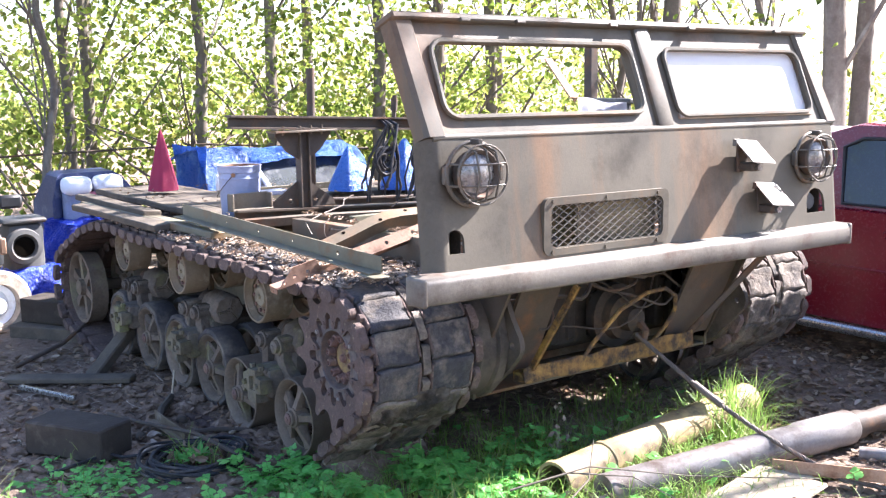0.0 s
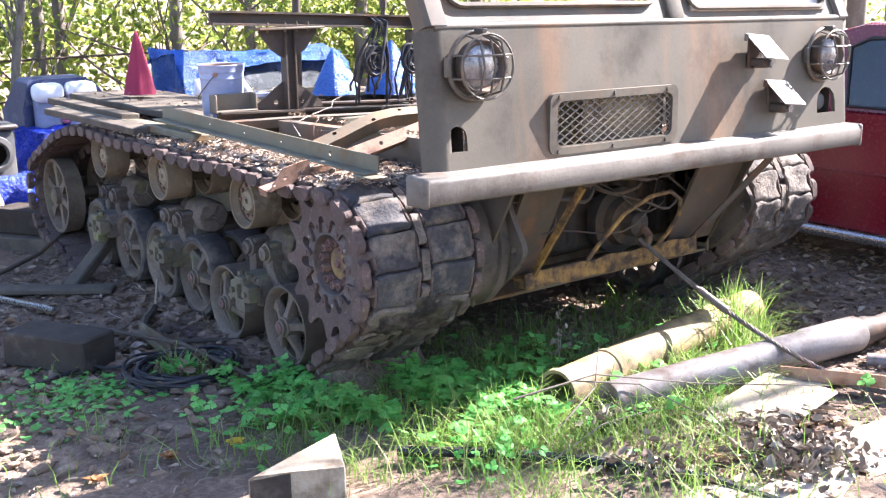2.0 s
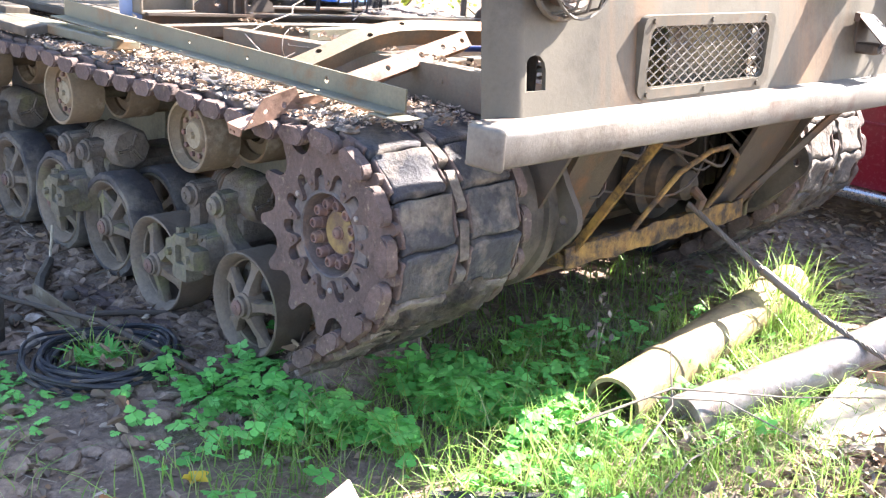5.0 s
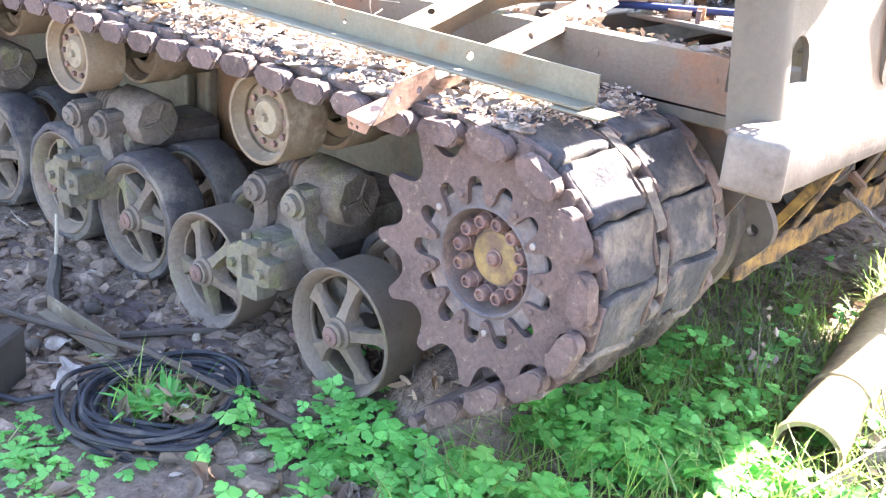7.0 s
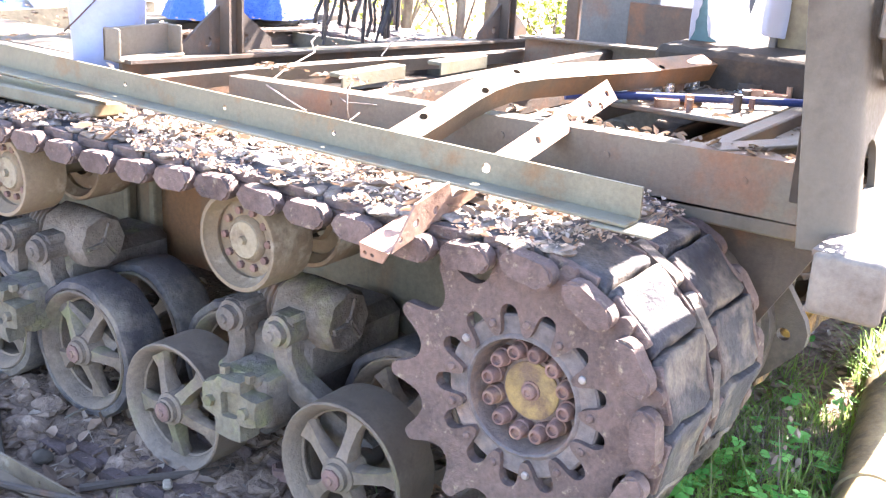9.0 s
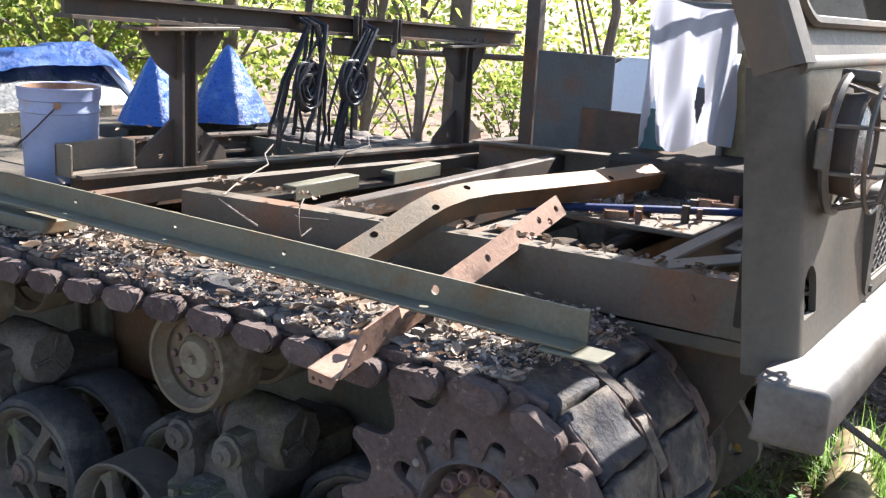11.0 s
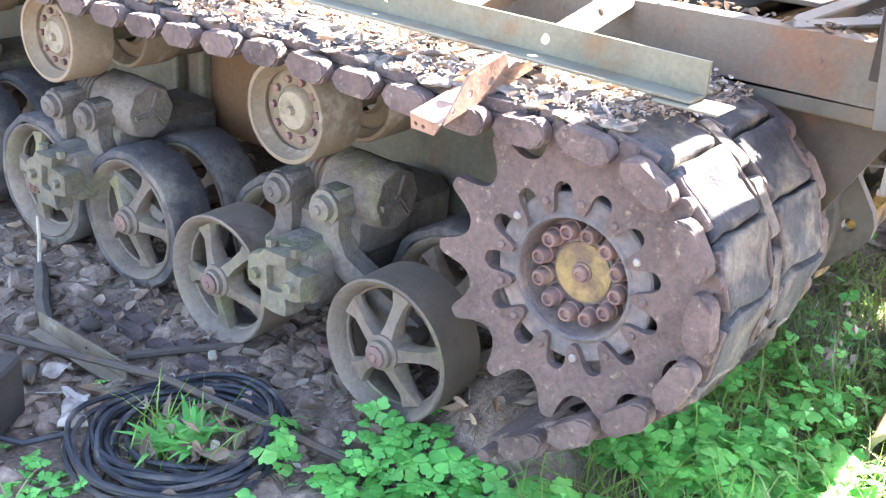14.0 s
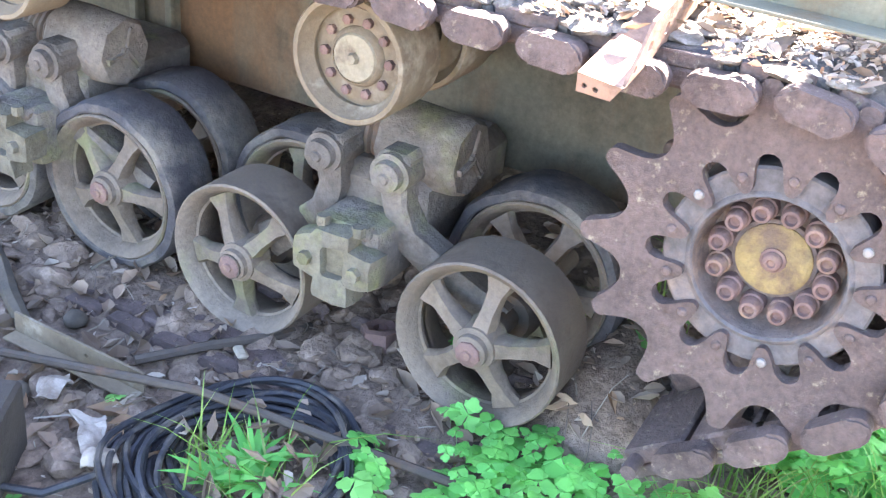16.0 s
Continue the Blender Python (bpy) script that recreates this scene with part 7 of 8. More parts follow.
for i in range(49):
    t = math.pi * i / 48
    row = []
    for j in range(17):
        v = j / 16
        sp = 1 + 0.3 * (1 - v) ** 2 + 0.09 * math.sin(i * 0.9) * (1 - v)
        p = Vector((0.85 - 0.32 * math.cos(t) * sp, 6.5 - 0.36 * math.sin(t) * sp, -0.07 + 0.62 * v))
        row.append(p + noise.noise_vector(p * 4) * 0.08 + noise.noise_vector(p * 9) * 0.045)
    row.append(Vector((0.85 - 0.18 * math.cos(t), 6.5, 0.6)))
    rows.append(row)
vr = [[bm.verts.new(p) for p in r] for r in rows]
for a, b in zip(vr, vr[1:]):
    for j in range(17):
        bm.faces.new((a[j], b[j], b[j + 1], a[j + 1]))
bmesh.ops.solidify(bm, geom=bm.faces[:], thickness=0.008)
part("tarpaulin", bm, DEEPTARP, boat, "crumpled blue tarpaulin reaching the ground", smooth=60)
for x in (0.70, 0.99):
    bm = B()
    rbox(bm, (x, 6.36, 0.45), (x + 0.24, 6.46, 0.9), 0.045, None, 3)
    st = part("seat", bm, GREYPLASTIC, boat, "grey seat back")
    bm = B()
    rbox(bm, (x - 0.01, 6.27, 0.8), (x + 0.25, 6.47, 0.965), 0.06, None, 3)
    part("headrest", bm, SHEET, st, "pale padded headrest")
bm = B()
loft(bm, [[(0.6 + 0.08 * (z > 0.8), y, z) for y, z in ((6.36, 0.2), (6.38, 0.75), (6.46, 0.96), (6.8, 0.97), (7.0, 0.7), (7.0, 0.2))], [(0.72, y, z) for y, z in ((6.46, 0.2), (6.46, 0.78), (6.48, 0.99), (6.8, 1.0), (7.05, 0.7), (7.05, 0.2))], [(1.2, y, z) for y, z in ((6.46, 0.2), (6.46, 0.78), (6.48, 0.99), (6.8, 1.0), (7.05, 0.7), (7.05, 0.2))], [(1.4 - 0.12 * (z > 0.8), y, z) for y, z in ((6.36, 0.2), (6.38, 0.75), (6.46, 0.94), (6.8, 0.95), (7.0, 0.7), (7.0, 0.2))]])
part("hull", bm, NAVY, boat, "dark blue shell")
bm = B()
rbox(bm, (0.925, 6.34, 0.6), (1.0, 6.4, 0.82), 0.02)
part("cloth", bm, MAGENTA, boat, "pink cloth between the seats")
for ob, a, b, k in ((boat, (0.85, 6.2, 0), (0.797, 5.541, 0), 0.93), (jeep, (-0.38, 4.5, 0), (-0.329, 4.176, 0), 0.95), (duct, (-0.01, 5.0, 0), (0.014, 4.576, 0), 0.94)):
    ob.matrix_basis = Matrix.Translation(b) @ Matrix.Scale(k, 4) @ Matrix.Translation((-a[0], -a[1], 0)) @ ob.matrix_basis
fence = thing("wire_fence", "sagging wire and pipe fence at the edge of the trees", "fence")
for z, y in ((0.98, 7.4), (0.6, 7.4)):
    bm = B()
    tube(bm, [(-3, y + 0.6, z - 0.1), (0, y, z), (2.5, y - 0.4, z + 0.05), (5.0, y - 1.5, z - 0.1)], 0.012, 6)
    part("wire", bm, DARKST, fence)
for x, y in ((-1.8, 7.8), (0.35, 7.35), (2.4, 7.0), (4.9, 5.9)):
    bm = B()
    cyl(bm, (x, y, -0.3), (x, y, 1.15), 0.025, 8)
    part("fence_post", bm, DARKST, fence)
bm = B()
tube(bm, [(3.4, 2.9, 1.22), (4.2, 2.2, 1.2), (5.2, 1.7, 1.2)], 0.018, 8)
part("rail", bm, DARKST, fence)
for x, y in ((3.4, 2.9), (5.2, 1.7)):
    bm = B()
    cyl(bm, (x, y, -0.1), (x, y, 1.24), 0.022, 8)
    part("fence_post", bm, DARKST, fence)


# ---- pale shed behind the trees ----
shed = thing("shed", "tan-sided shed with a low roof behind the trees", "shed")
bm = B()
rbox(bm, (9.5, 0.3, -0.2), (12.5, 3.55, 2.6), 0.01)
part("wall", bm, SIDING, shed)
bm = B()
prism(bm, [(0.1, 2.55), (0.1, 2.62), (1.95, 3.3), (3.75, 2.62), (3.75, 2.55), (1.95, 3.22)], Matrix.Translation((9.3, 0, 0)) @ XPLANE, 3.4)
part("roof", bm, SIDING, shed, "tan low gable roof")


# ---- trees ----
def crown_mesh(name, n, spread, z0, z1, size, seed, hollow=0.35, clump=26):
    """Leaves in uneven clumps round the limbs: many small blades with gaps between them."""
    rr = random.Random(seed)
    vs, fs = [], []
    clumps = []
    for k in range(n // clump):
        h = rr.random() ** 0.8
        z = z0 + (z1 - z0) * h
        rad = spread * (0.35 + 0.65 * math.sin(math.pi * min(0.97, 0.12 + h * 0.85))) * math.sqrt(rr.uniform(hollow, 1))
        a = rr.uniform(0, 6.283)
        clumps.append((rad * math.cos(a), rad * math.sin(a), z, rr.uniform(0.18, 0.5)))
    for cx, cy, cz, cr in clumps:
        for j in range(clump):
            p = (cx + rr.gauss(0, cr), cy + rr.gauss(0, cr), cz + rr.gauss(0, cr * 0.75))
            leaf_quad(vs, fs, p, size * rr.uniform(0.6, 1.3), rr.uniform(0, 6.3), rr.gauss(0.6, 0.7), rr.gauss(0, 0.7), 0.5, 1.55)
    me = bpy.data.meshes.new(name)
    me.from_pydata(vs, [], fs)
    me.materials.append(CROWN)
    return me, clumps


def trunk_mesh(name, height, r, clumps, seed, limbs=14):
    rr = random.Random(seed)
    bm = B()
    n = 9
    ax = [Vector((0.2 * noise.noise(Vector((seed, k * 0.5, 0))) * k * 0.35, 0.12 * noise.noise(Vector((k * 0.5, seed, 3))) * k * 0.35, -0.3 + (height + 0.3) * k / n)) for k in range(n + 1)]
    rings = []
    for k, p in enumerate(ax):
        f = r * (1 - 0.8 * k / n) * (1.35 if k == 0 else 1)
        rings.append([p + Vector((f * math.cos(t), f * math.sin(t), 0)) for t in [2 * math.pi * i / 9 for i in range(9)]])
    loft(bm, rings)
    for k in range(limbs):
        c = rr.choice(clumps)
        end = Vector(c[:3])
        f = max(0.08, min(0.95, (end.z - 0.6) / height * rr.uniform(0.6, 0.95)))
        i = min(int(f * n), n - 1)
        st = ax[i].lerp(ax[i + 1], f * n - i)
        mid = st.lerp(end, 0.5) + Vector((rr.gauss(0, 0.12), rr.gauss(0, 0.12), 0.15))
        tube(bm, [st, st.lerp(mid, 0.5), mid, end], r * 0.28 * (1 - f * 0.5), 5, 0.008)
    return mesh_of(name, bm, BARK, 60)


TREES = []
# the sixth and the last kind only cast shade from out of view
for k, (n, spread, z0, z1, h, r) in enumerate(((3300, 1.5, 0.7, 7.0, 8.0, 0.08), (2700, 1.3, 0.9, 7.5, 8.6, 0.07), (3900, 1.8, 0.5, 6.5, 7.2, 0.09), (850, 1.5, 2.3, 7.5, 8.8, 0.105), (420, 0.9, 0.9, 4.2, 5.5, 0.05), (3000, 1.3, 1.5, 8.2, 9.0, 0.12), (330, 0.9, 1.7, 4.2, 5.5, 0.05), (560, 0.38, 7.2, 8.3, 8.5, 0.04))):
    cm, cl = crown_mesh("crown", n, spread, z0, z1, 0.066, 40 + k)
    TREES.append((trunk_mesh("trunk", h, r, cl, 70 + k), cm))
BUSHES = []
for k, (n, spread, z1) in enumerate(((1100, 1.0, 1.5), (800, 0.8, 1.9))):
    cm, cl = crown_mesh("crown", n, spread, 0.1, z1, 0.075, 90 + k, 0.05, 24)
    BUSHES.append((trunk_mesh("stem", z1 * 0.7, 0.03, cl, 95 + k, 18), cm))


def plant(kind, proto, x, y, yaw, s, label, cat, group):
    t = thing(kind, label, cat, group, at=Matrix.Translation((x, y, ground_z(x, y) - 0.05)) @ Matrix.Rotation(yaw, 4, 'Z') @ Matrix.Scale(s, 4))
    shared("trunk" if kind == "tree" else "stem", proto[0], t, Matrix.Identity(4))
    shared("crown", proto[1], t, Matrix.Identity(4))


rnd = random.Random(17)
TREE_LABEL = "slender tree with yellow-green autumn leaves at the yard's edge"
# the row at the yard's edge: place and kind of tree
named = [(0.9, 6.95, 4), (1.39, 7.75, 1), (1.75, 8.2, 1), (2.63, 7.3, 2), (3.3, 6.95, 0), (4.1, 6.1, 2), (4.56, 5.63, 0), (5.25, 5.63, 1), (6.3, 4.9, 4), (6.0, 3.8, 3), (5.53, 2.34, 6), (5.12, 1.36, 3), (6.3, 1.9, 3), (-1.6, 10.0, 4), (5.9, 4.1, 4)]
for x, y, k in named:
    plant("tree", TREES[k], x, y, rnd.uniform(0, 6.3), rnd.uniform(0.9, 1.1), TREE_LABEL, "tree", "trees round the yard")
# a second, farther row
for x, y, k in ((3.2, 12.5, 0), (6.0, 11.0, 2), (8.5, 9.5, 1), (10.5, 8.2, 0), (0.8, 14.0, 1), (13.0, 9.5, 4)):
    plant("tree", TREES[k], x, y, rnd.uniform(0, 6.3), rnd.uniform(1.0, 1.2), TREE_LABEL, "tree", "trees round the yard")
# behind and beside the camera
for k, (x, y) in enumerate(((-13, 3), (-11, -9), (0, -15), (-12, 12))):
    plant("tree", TREES[k % 3], x, y, k * 1.3, 1.2, TREE_LABEL, "tree", "trees round the yard")
# unseen trees added on the sun's side to dapple and shade the yard
plant("tree", TREES[5], 8.1, -3.75, 0.4, 1.2, TREE_LABEL, "tree", "trees round the yard")
plant("tree", TREES[7], 8.4, -2.25, 1.4, 1.2, TREE_LABEL, "tree", "trees round the yard")
for k, (x, y, s) in enumerate(((-1.2, 8.8, 1.2), (0.2, 8.2, 1.0), (1.6, 9.6, 1.2), (2.9, 8.3, 1.1), (4.3, 7.3, 1.0), (5.6, 6.6, 1.0), (4.9, 6.9, 0.9), (6.9, 5.6, 0.9), (6.6, 3.6, 0.7))):
    plant("bush", BUSHES[k % 2], x, y, rnd.uniform(0, 6.3), s, "leafy yellow-green bush under the trees", "bush", "bushes under the trees")

# undergrowth farther off
vs, fs = [], []
for k in range(300):
    a, d = radians(rnd.uniform(8, 100)), rnd.uniform(15, 26)
    x, y = -1.9 + d * math.sin(a), -2.5 + d * math.cos(a)
    if (7.5 < x < 12.8 and 1.5 < y < 6) or (a < radians(34) and k % 5 < 3):
        continue
    h = rnd.uniform(0.3, 2.2)
    for j in range(40):
        leaf_quad(vs, fs, (x + rnd.gauss(0, 0.5), y + rnd.gauss(0, 0.5), max(0.0, ground_z(x, y) + h + rnd.gauss(0, 0.4))), rnd.uniform(0.09, 0.17), rnd.uniform(0, 6.3), rnd.gauss(0.5, 0.6), rnd.gauss(0, 0.6), 0.5)
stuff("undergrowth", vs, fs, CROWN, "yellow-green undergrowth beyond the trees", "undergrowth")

# ---- leaf litter, grass and buttercups ----
rnd = random.Random(31)
vs, fs = [], []
for k in range(32000):
    if k % 5 < 2:
        x, y = rnd.uniform(-1.6, 1.0), rnd.uniform(-0.2, 3.2)
    else:
        x, y = rnd.uniform(-2.5, 4.5), rnd.uniform(-2.2, 6.5)
    if k % 10 == 1:
        x, y = rnd.uniform(1.5, 4.2), rnd.uniform(-2.0, 1.6)
    if k % 7 == 2:
        x, y = rnd.uniform(1.4, 3.6), rnd.uniform(-1.5, 0.6)
    if x < -0.35 and y < 1.2 and rnd.random() < 0.6:
        continue
    if k % 9 == 0:
        x, y = rnd.gauss(0.92, 0.18), rnd.gauss(-1.2, 0.12)
    if -0.6 < x < 0.9 and -1.0 < y < 0.1 and rnd.random() < 0.75:
        continue
    leaf_quad(vs, fs, (x, y, ground_z(x, y) + rnd.uniform(0.002, 0.012)), 0.009 + 0.052 * rnd.random() ** 3, rnd.uniform(0, 6.3), rnd.gauss(0, 0.25), rnd.gauss(0, 0.25), rnd.uniform(0.05, 0.9))
for k in range(200):
    x, y = rnd.uniform(-0.95, 0.35), rnd.uniform(0.25, 2.0)
    leaf_quad(vs, fs, (x, y, ground_z(x, y) + rnd.uniform(0.006, 0.02)), rnd.uniform(0.032, 0.066), rnd.uniform(0, 6.3), rnd.gauss(0, 0.4), rnd.gauss(0, 0.4), rnd.uniform(0.3, 1.4))
for k in range(30):
    x, y = rnd.gauss(-0.33, 0.08), rnd.gauss(0.7, 0.08)
    leaf_quad(vs, fs, (x, y, ground_z(x, y) + rnd.uniform(0.02, 0.07)), rnd.uniform(0.03, 0.055), rnd.uniform(0, 6.3), rnd.gauss(0, 0.5), rnd.gauss(0, 0.5), rnd.uniform(0.3, 1.4))
stuff("leaf_litter", vs, fs, LITTER, "brown and pale dead leaves strewn over the dirt", "leaves")


# clods of dirt and broken stone between the leaves
ico = B()
bmesh.ops.create_icosphere(ico, subdivisions=2, radius=1.0)
unit, unit_faces = [v.co.copy() for v in ico.verts], [tuple(v.index for v in f.verts) for f in ico.faces]
ico.free()
cv, cf = [], []
for k in range(2100):
    x, y = rnd.uniform(-1.2, 0.5), rnd.uniform(0.15, 2.6)
    if k % 3 == 0:
        x, y = rnd.uniform(-0.5, 0.42), rnd.uniform(0.5, 1.7)
    if noise.noise(Vector((x * 2.6, y * 2.6, 6.0))) < -0.12:
        continue
    r = 0.007 + 0.035 * rnd.random() ** 2.6
    q = Euler((rnd.gauss(0, 0.3), rnd.gauss(0, 0.3), rnd.uniform(0, 6.3))).to_matrix()
    flat = rnd.uniform(0.3, 0.6)
    o = Vector((x, y, ground_z(x, y) + r * flat * 0.25))
    b = len(cv)
    for u in unit:
        w = q @ Vector((u.x * r * 1.25, u.y * r, u.z * r * flat))
        cv.append(tuple(o + w + noise.noise_vector((o + w) * 30) * r * 0.35))
    cf += [tuple(b + i for i in f) for f in unit_faces]
stuff("dirt_clods", cv, cf, DRYDIRT, "crumbled lumps of brown dirt round the wheels", "dirt")


def blade(vs, fs, p, h, w, yaw, bend):
    k = len(vs)
    c, s = math.cos(yaw), math.sin(yaw)
    for f, ww in ((0, 1.0), (0.4, 0.85), (0.75, 0.5)):
        off = bend * f * f * h
        for sg in (-1, 1):
            vs.append((p[0] + c * off - s * ww * w * sg, p[1] + s * off + c * ww * w * sg, p[2] + h * f * (1 - 0.25 * abs(bend) * f)))
    off = bend * h
    vs.append((p[0] + c * off, p[1] + s * off, p[2] + h * (1 - 0.3 * abs(bend))))
    fs += [(k, k + 1, k + 3, k + 2), (k + 2, k + 3, k + 5, k + 4), (k + 4, k + 5, k + 6)]


def green(x, y):
    """How thickly grass grows here."""
    g = 0.0
    if -0.75 < x < 1.5 and -1.7 < y < 0.12:
        g = 1.0 * min(1, (x + 0.75) / 0.35) * min(1, (0.12 - y) / 0.15)
    if 0.3 < x < 1.9 and -0.15 < y < 0.4:
        g = max(g, 0.25)
    if y < -0.3 - 0.84 * x:
        g *= 0.3
    if math.hypot((x + 0.1) / 1.4, y + 0.48) < 0.17 or math.hypot((x - 0.3) / 1.6, y + 0.66) < 0.17:
        g = 1.6
    if math.hypot(x + 0.35, y - 0.72) < 0.13:
        g = 0.35
    if math.hypot(x - 1.75, y + 0.42) < 0.16:
        g = 1.0
    for cx, cy, rr in ((1.7, -0.52, 0.16), (1.1, -0.87, 0.2), (0.55, -0.66, 0.25), (1.94, -0.31, 0.15), (1.35, -0.6, 0.15), (0.75, -1.0, 0.2)):
        if math.hypot(x - cx, y - cy) < rr:
            g = 1.3
    if x < -0.7 and y < 1.2:
        g = max(g, 0.05)
    if 0.9 < x and y < -1.05:
        g *= 0.18
    if x < -0.05 and y < -0.25:
        g *= 0.2
    if x > 0.6 and y < -0.9:
        g *= 0.3
    return g * (0.35 + 0.9 * max(0, 0.5 + noise.noise(Vector((x * 3.2, y * 3.2, 0.5)))))


vs, fs = [], []
for k in range(62000):
    x, y = rnd.uniform(-1.8, 2.1), rnd.uniform(-1.9, 1.3)
    if rnd.random() > green(x, y):
        continue
    tall = 1.25 if math.hypot(x - 0.1, (y + 0.58) * 1.3) < 0.4 else 1.0
    tall = 1.7 if math.hypot(x - 1.75, y + 0.45) < 0.25 else tall
    blade(vs, fs, (x, y, ground_z(x, y) - 0.003), (0.04 + 0.15 * rnd.random() ** 1.6) * tall, rnd.uniform(0.0013, 0.003), rnd.uniform(0, 6.3), rnd.uniform(0.2, 1.5))
lv, lf = [], []
for cx, cy, sx, sy, n in ((0.92, -1.36, 0.1, 0.1, 320), (0.46, -1.12, 0.08, 0.07, 110), (0.86, -0.62, 0.06, 0.05, 120), (0.63, -0.75, 0.06, 0.05, 80)):
    for k in range(n):
        x, y = rnd.gauss(cx, sx), rnd.gauss(cy, sy)
        leaf_quad(lv, lf, (x, y, ground_z(x, y) + rnd.uniform(0.005, 0.07)), rnd.uniform(0.02, 0.055), rnd.uniform(0, 6.3), rnd.gauss(0, 0.8), rnd.gauss(0, 0.8), rnd.uniform(0.4, 1.4))
for k in range(16):
    x, y = 0.85 + rnd.gauss(0, 0.025), -0.27 + rnd.gauss(0, 0.025)
    leaf_quad(lv, lf, (x, y, 0.08 + rnd.uniform(0.05, 0.28)), rnd.uniform(0.012, 0.035), rnd.uniform(0, 6.3), rnd.gauss(0, 0.9), rnd.gauss(0, 0.9), 1.2)
for k in range(420):
    x, y = rnd.gauss(1.12, 0.1), rnd.gauss(-0.2, 0.1)
    blade(lv, lf, (x, y, ground_z(x, y)), rnd.uniform(0.04, 0.17), rnd.uniform(0.0008, 0.0016), rnd.uniform(0, 6.3), rnd.uniform(0.2, 1.4))
for k in range(4):
    blade(lv, lf, (0.85, -0.27, 0.05), rnd.uniform(0.22, 0.33), 0.002, rnd.uniform(0, 6.3), 0.15)
stuff("dead_leaf_heap", lv, lf, STRAW, "heaps of curled brown dead leaves and a dried weed", "leaves")
straw_v, straw_f = [], []
for k in range(1100):
    x, y = rnd.uniform(-1.4, 0.6), rnd.uniform(-0.3, 3.0)
    yaw, ln, w = rnd.uniform(0, 6.3), rnd.uniform(0.02, 0.11), rnd.uniform(0.0007, 0.0018)
    c, s = math.cos(yaw), math.sin(yaw)
    b = len(straw_v)
    for i in range(4):
        f = i / 3 * ln
        px, py = x + c * f + s * 0.008 * math.sin(i + k), y + s * f - c * 0.008 * math.sin(i + k)
        pz = ground_z(px, py) + rnd.uniform(0.006, 0.016)
        straw_v += [(px - s * w, py + c * w, pz), (px + s * w, py - c * w, pz + w)]
    straw_f += [(b + 2 * i, b + 2 * i + 1, b + 2 * i + 3, b + 2 * i + 2) for i in range(3)]
tw = random.Random(404)
for k in range(46):
    x, y, yaw, ln = tw.uniform(-1.0, 0.3), tw.uniform(0.55, 2.3), tw.uniform(0, 6.3), tw.uniform(0.06, 0.2)
    if -0.55 < x < -0.12 and 0.55 < y < 1.0:
        continue
    bm = B()
    bend = tw.uniform(-0.25, 0.25)
    pts = []
    for i in range(6):
        f = ln * i / 5
        tx, ty = x + math.cos(yaw + bend * i) * f, y + math.sin(yaw + bend * i) * f
        pts.append((tx, ty, ground_z(tx, ty) + 0.012 + 0.012 * math.sin(i * 0.6 + k)))
    tube(bm, pts, tw.uniform(0.0018, 0.0042), 5, 0.001)
    solid("twig", bm, OLDWOOD if k % 3 else PALEDIRT, "thin dry twig lying on the dirt", "twig", "twigs on the dirt")
stuff("straw", straw_v, straw_f, STRAW, "dry straw and twig bits strewn over the dirt", "straw")
for k in range(260):
    x, y = rnd.gauss(1.78, 0.1), rnd.gauss(-0.4, 0.07)
    blade(vs, fs, (x, y, ground_z(x, y) - 0.003), rnd.uniform(0.12, 0.36), rnd.uniform(0.002, 0.0038), rnd.uniform(0, 6.3), rnd.uniform(0.1, 0.8))
stuff("grass", vs, fs, BLADES, "bright green grass blades growing round the track", "grass")


def trefoil(vs, fs, p, r, yaw, tilt):
    """A leaf of three deeply cut lobes, each with three rounded teeth."""
    m = Matrix.Translation(p) @ Euler((tilt, rnd.gauss(0, 0.2), yaw)).to_matrix().to_4x4()
    k = len(vs)
    vs.append(tuple(m @ Vector((0, 0, 0))))
    for lf in range(3):
        a = radians((0, 112, 248)[lf])
        s = r * (1.08, 0.95, 0.95)[lf] * rnd.uniform(0.88, 1.1)
        droop = rnd.uniform(0.05, 0.35)
        for da, rr in ((-0.86, 0.36), (-0.95, 0.66), (-0.72, 0.92), (-0.42, 0.86), (-0.26, 1.04), (0.0, 1.1), (0.26, 1.04), (0.42, 0.86), (0.72, 0.92), (0.95, 0.66), (0.86, 0.36)):
            vs.append(tuple(m @ Vector((rr * s * math.cos(a + da), rr * s * math.sin(a + da), s * (0.1 * math.cos(da * 4) - droop * rr * rr)))))
    for lf in range(3):
        b = k + 1 + 11 * lf
        fs.append((k, *range(b, b + 11)))


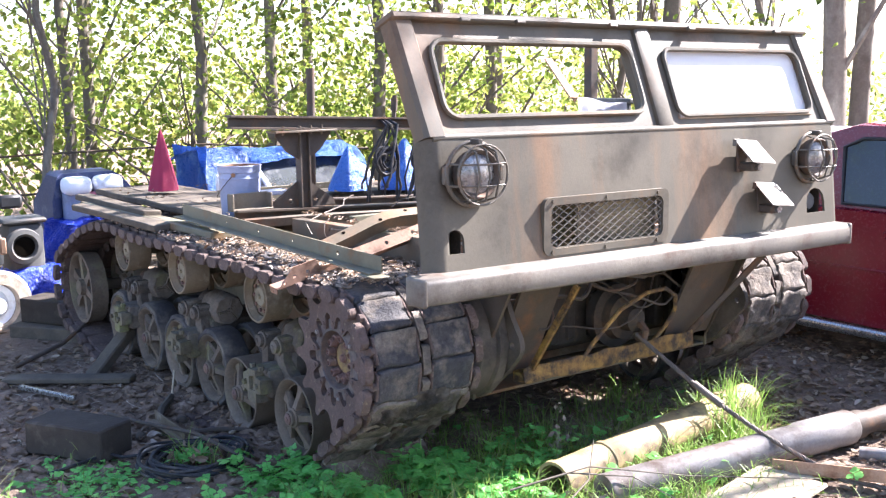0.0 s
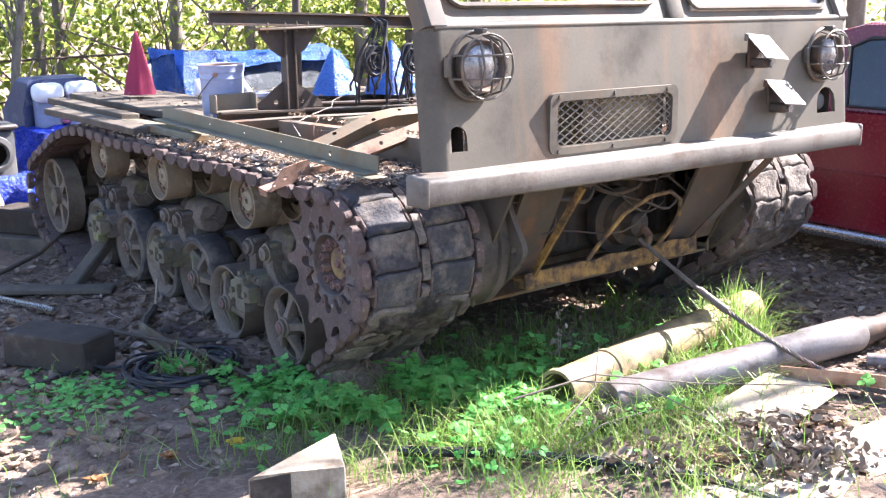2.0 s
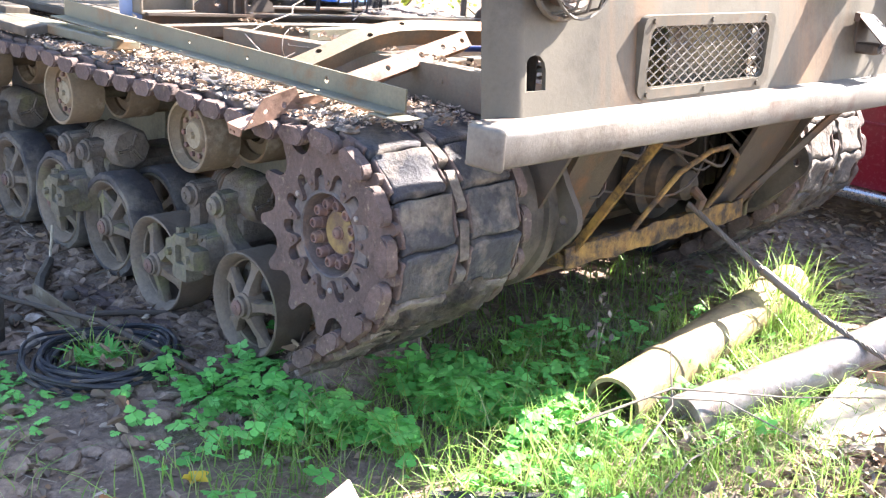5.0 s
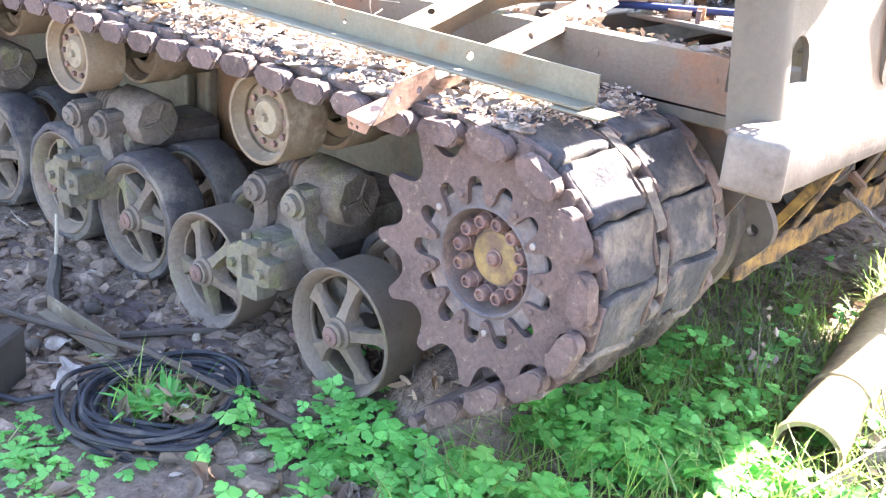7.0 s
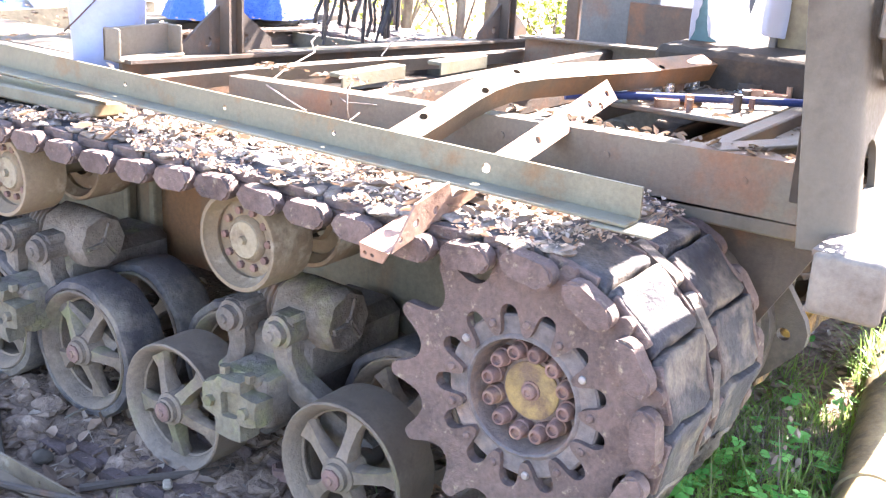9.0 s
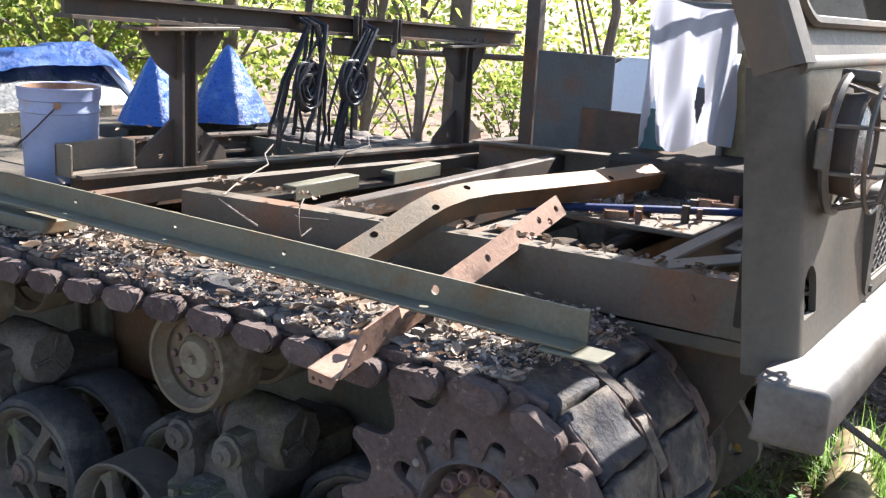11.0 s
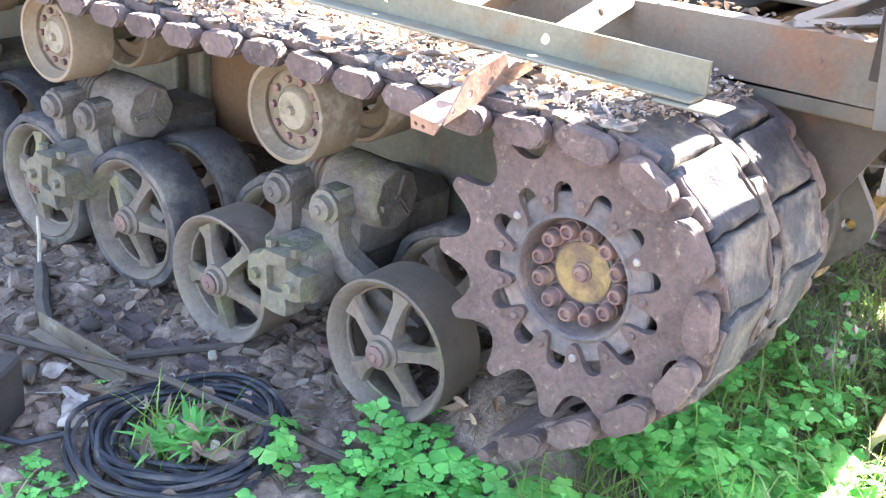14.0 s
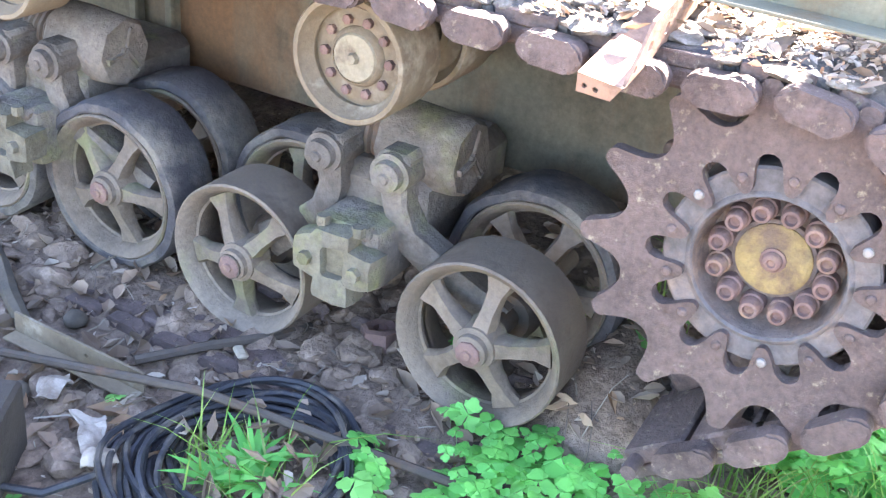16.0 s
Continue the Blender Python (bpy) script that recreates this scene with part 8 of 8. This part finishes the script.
vs, fs = [], []
for k in range(9500):
    x, y = rnd.gauss(0.15, 0.48), rnd.gauss(-0.3, 0.4)
    if k % 8 == 0:
        x, y = rnd.uniform(-0.3, 0.2), rnd.uniform(0.15, 0.6)
    d = noise.noise(Vector((x * 4, y * 4, 9.0)))
    if (x < -0.1 and y < -0.3) or (y < -0.85 and rnd.random() < 0.7):
        continue
    if y < -0.27 - 0.84 * x + 0.25 * d and rnd.random() < 0.93:
        continue
    if k % 11 == 3:
        x, y = rnd.gauss(-0.78, 0.2), rnd.gauss(0.78, 0.16)
        if d > 0.0 and math.hypot(x + 0.34, y - 0.77) > 0.24:
            trefoil(vs, fs, (x, y, ground_z(x, y) + rnd.uniform(0.01, 0.04)), rnd.uniform(0.012, 0.024), rnd.uniform(0, 6.3), rnd.gauss(0, 0.3))
        continue
    if d < -0.25 or y > 0.8 or x < -0.6 or (y > 0.25 and (d < 0.0 or rnd.random() < 0.25)) or (0.45 < x and rnd.random() < 0.5):
        continue
    if y > 0.05 and x > -0.02 and rnd.random() < 0.7:
        continue
    if (y > 0.12 and rnd.random() < 0.62) or rnd.random() < 0.25:
        continue
    h = rnd.uniform(0.02, 0.11) * (0.65 if y > 0.0 else 1.0)
    z = ground_z(x, y)
    yaw = rnd.uniform(0, 6.3)
    trefoil(vs, fs, (x, y, z + h), 0.016 + 0.022 * rnd.random() ** 1.3, yaw, rnd.gauss(0, 0.3))
    if k % 2 == 0:
        blade(vs, fs, (x + 0.01, y, z - 0.003), h, 0.001, yaw, 0.1)
stuff("buttercup_plants", vs, fs, CLOVER, "low bright green lobed leaves in front of the sprocket", "plants")
vs, fs = [], []
for k in range(60):
    yaw = rnd.uniform(0, 6.3)
    cx, cy = ((-0.4, 0.745), (-0.36, 0.68), (-0.33, 0.73))[k % 3]
    blade(vs, fs, (cx, cy, ground_z(cx, cy) + 0.01), rnd.uniform(0.05, 0.1), rnd.uniform(0.009, 0.018), yaw, rnd.uniform(0.7, 1.5))
stuff("dandelion_leaves", vs, fs, CLOVER, "tuft of long green leaves inside the cable coil", "plants")
# single large leaves on the bare soil
YELLOWLEAF = leafy("yellow_maple_leaf", [(0.55, 0.38, 0.03), (0.6, 0.42, 0.04)], 0.3, 0.5)
BROWNLEAF = leafy("brown_maple_leaf", [(0.26, 0.12, 0.045), (0.3, 0.15, 0.06)], 0.15, 0.7)
for x, y, mt, lab in ((-0.497, -0.036, YELLOWLEAF, "bright yellow fallen leaf on dark soil"), (-0.736, -0.020, BROWNLEAF, "orange-brown fallen leaf on dark soil"), (-0.999, -0.045, BROWNLEAF, "orange-brown fallen leaf on dark soil")):
    vs, fs = [], []
    for k in range(5):
        leaf_quad(vs, fs, (x + 0.012 * math.cos(1.25 * k), y + 0.012 * math.sin(1.25 * k), ground_z(x, y) + 0.016), 0.05, 1.25 * k, 0.1, -0.15, 0.5, 1.2)
    me = bpy.data.meshes.new("fallen_leaf")
    me.from_pydata(vs, [], fs)
    me.materials.append(mt)
    tagged(new("fallen_leaf", me), lab, "leaf", "fallen leaves")
# true size of everything
TRUE = 1.19
for ob in list(scene.objects):
    if ob.parent is None and ob.type not in {'CAMERA', 'LIGHT'}:
        ob.matrix_basis = Matrix.Scale(TRUE, 4) @ ob.matrix_basis
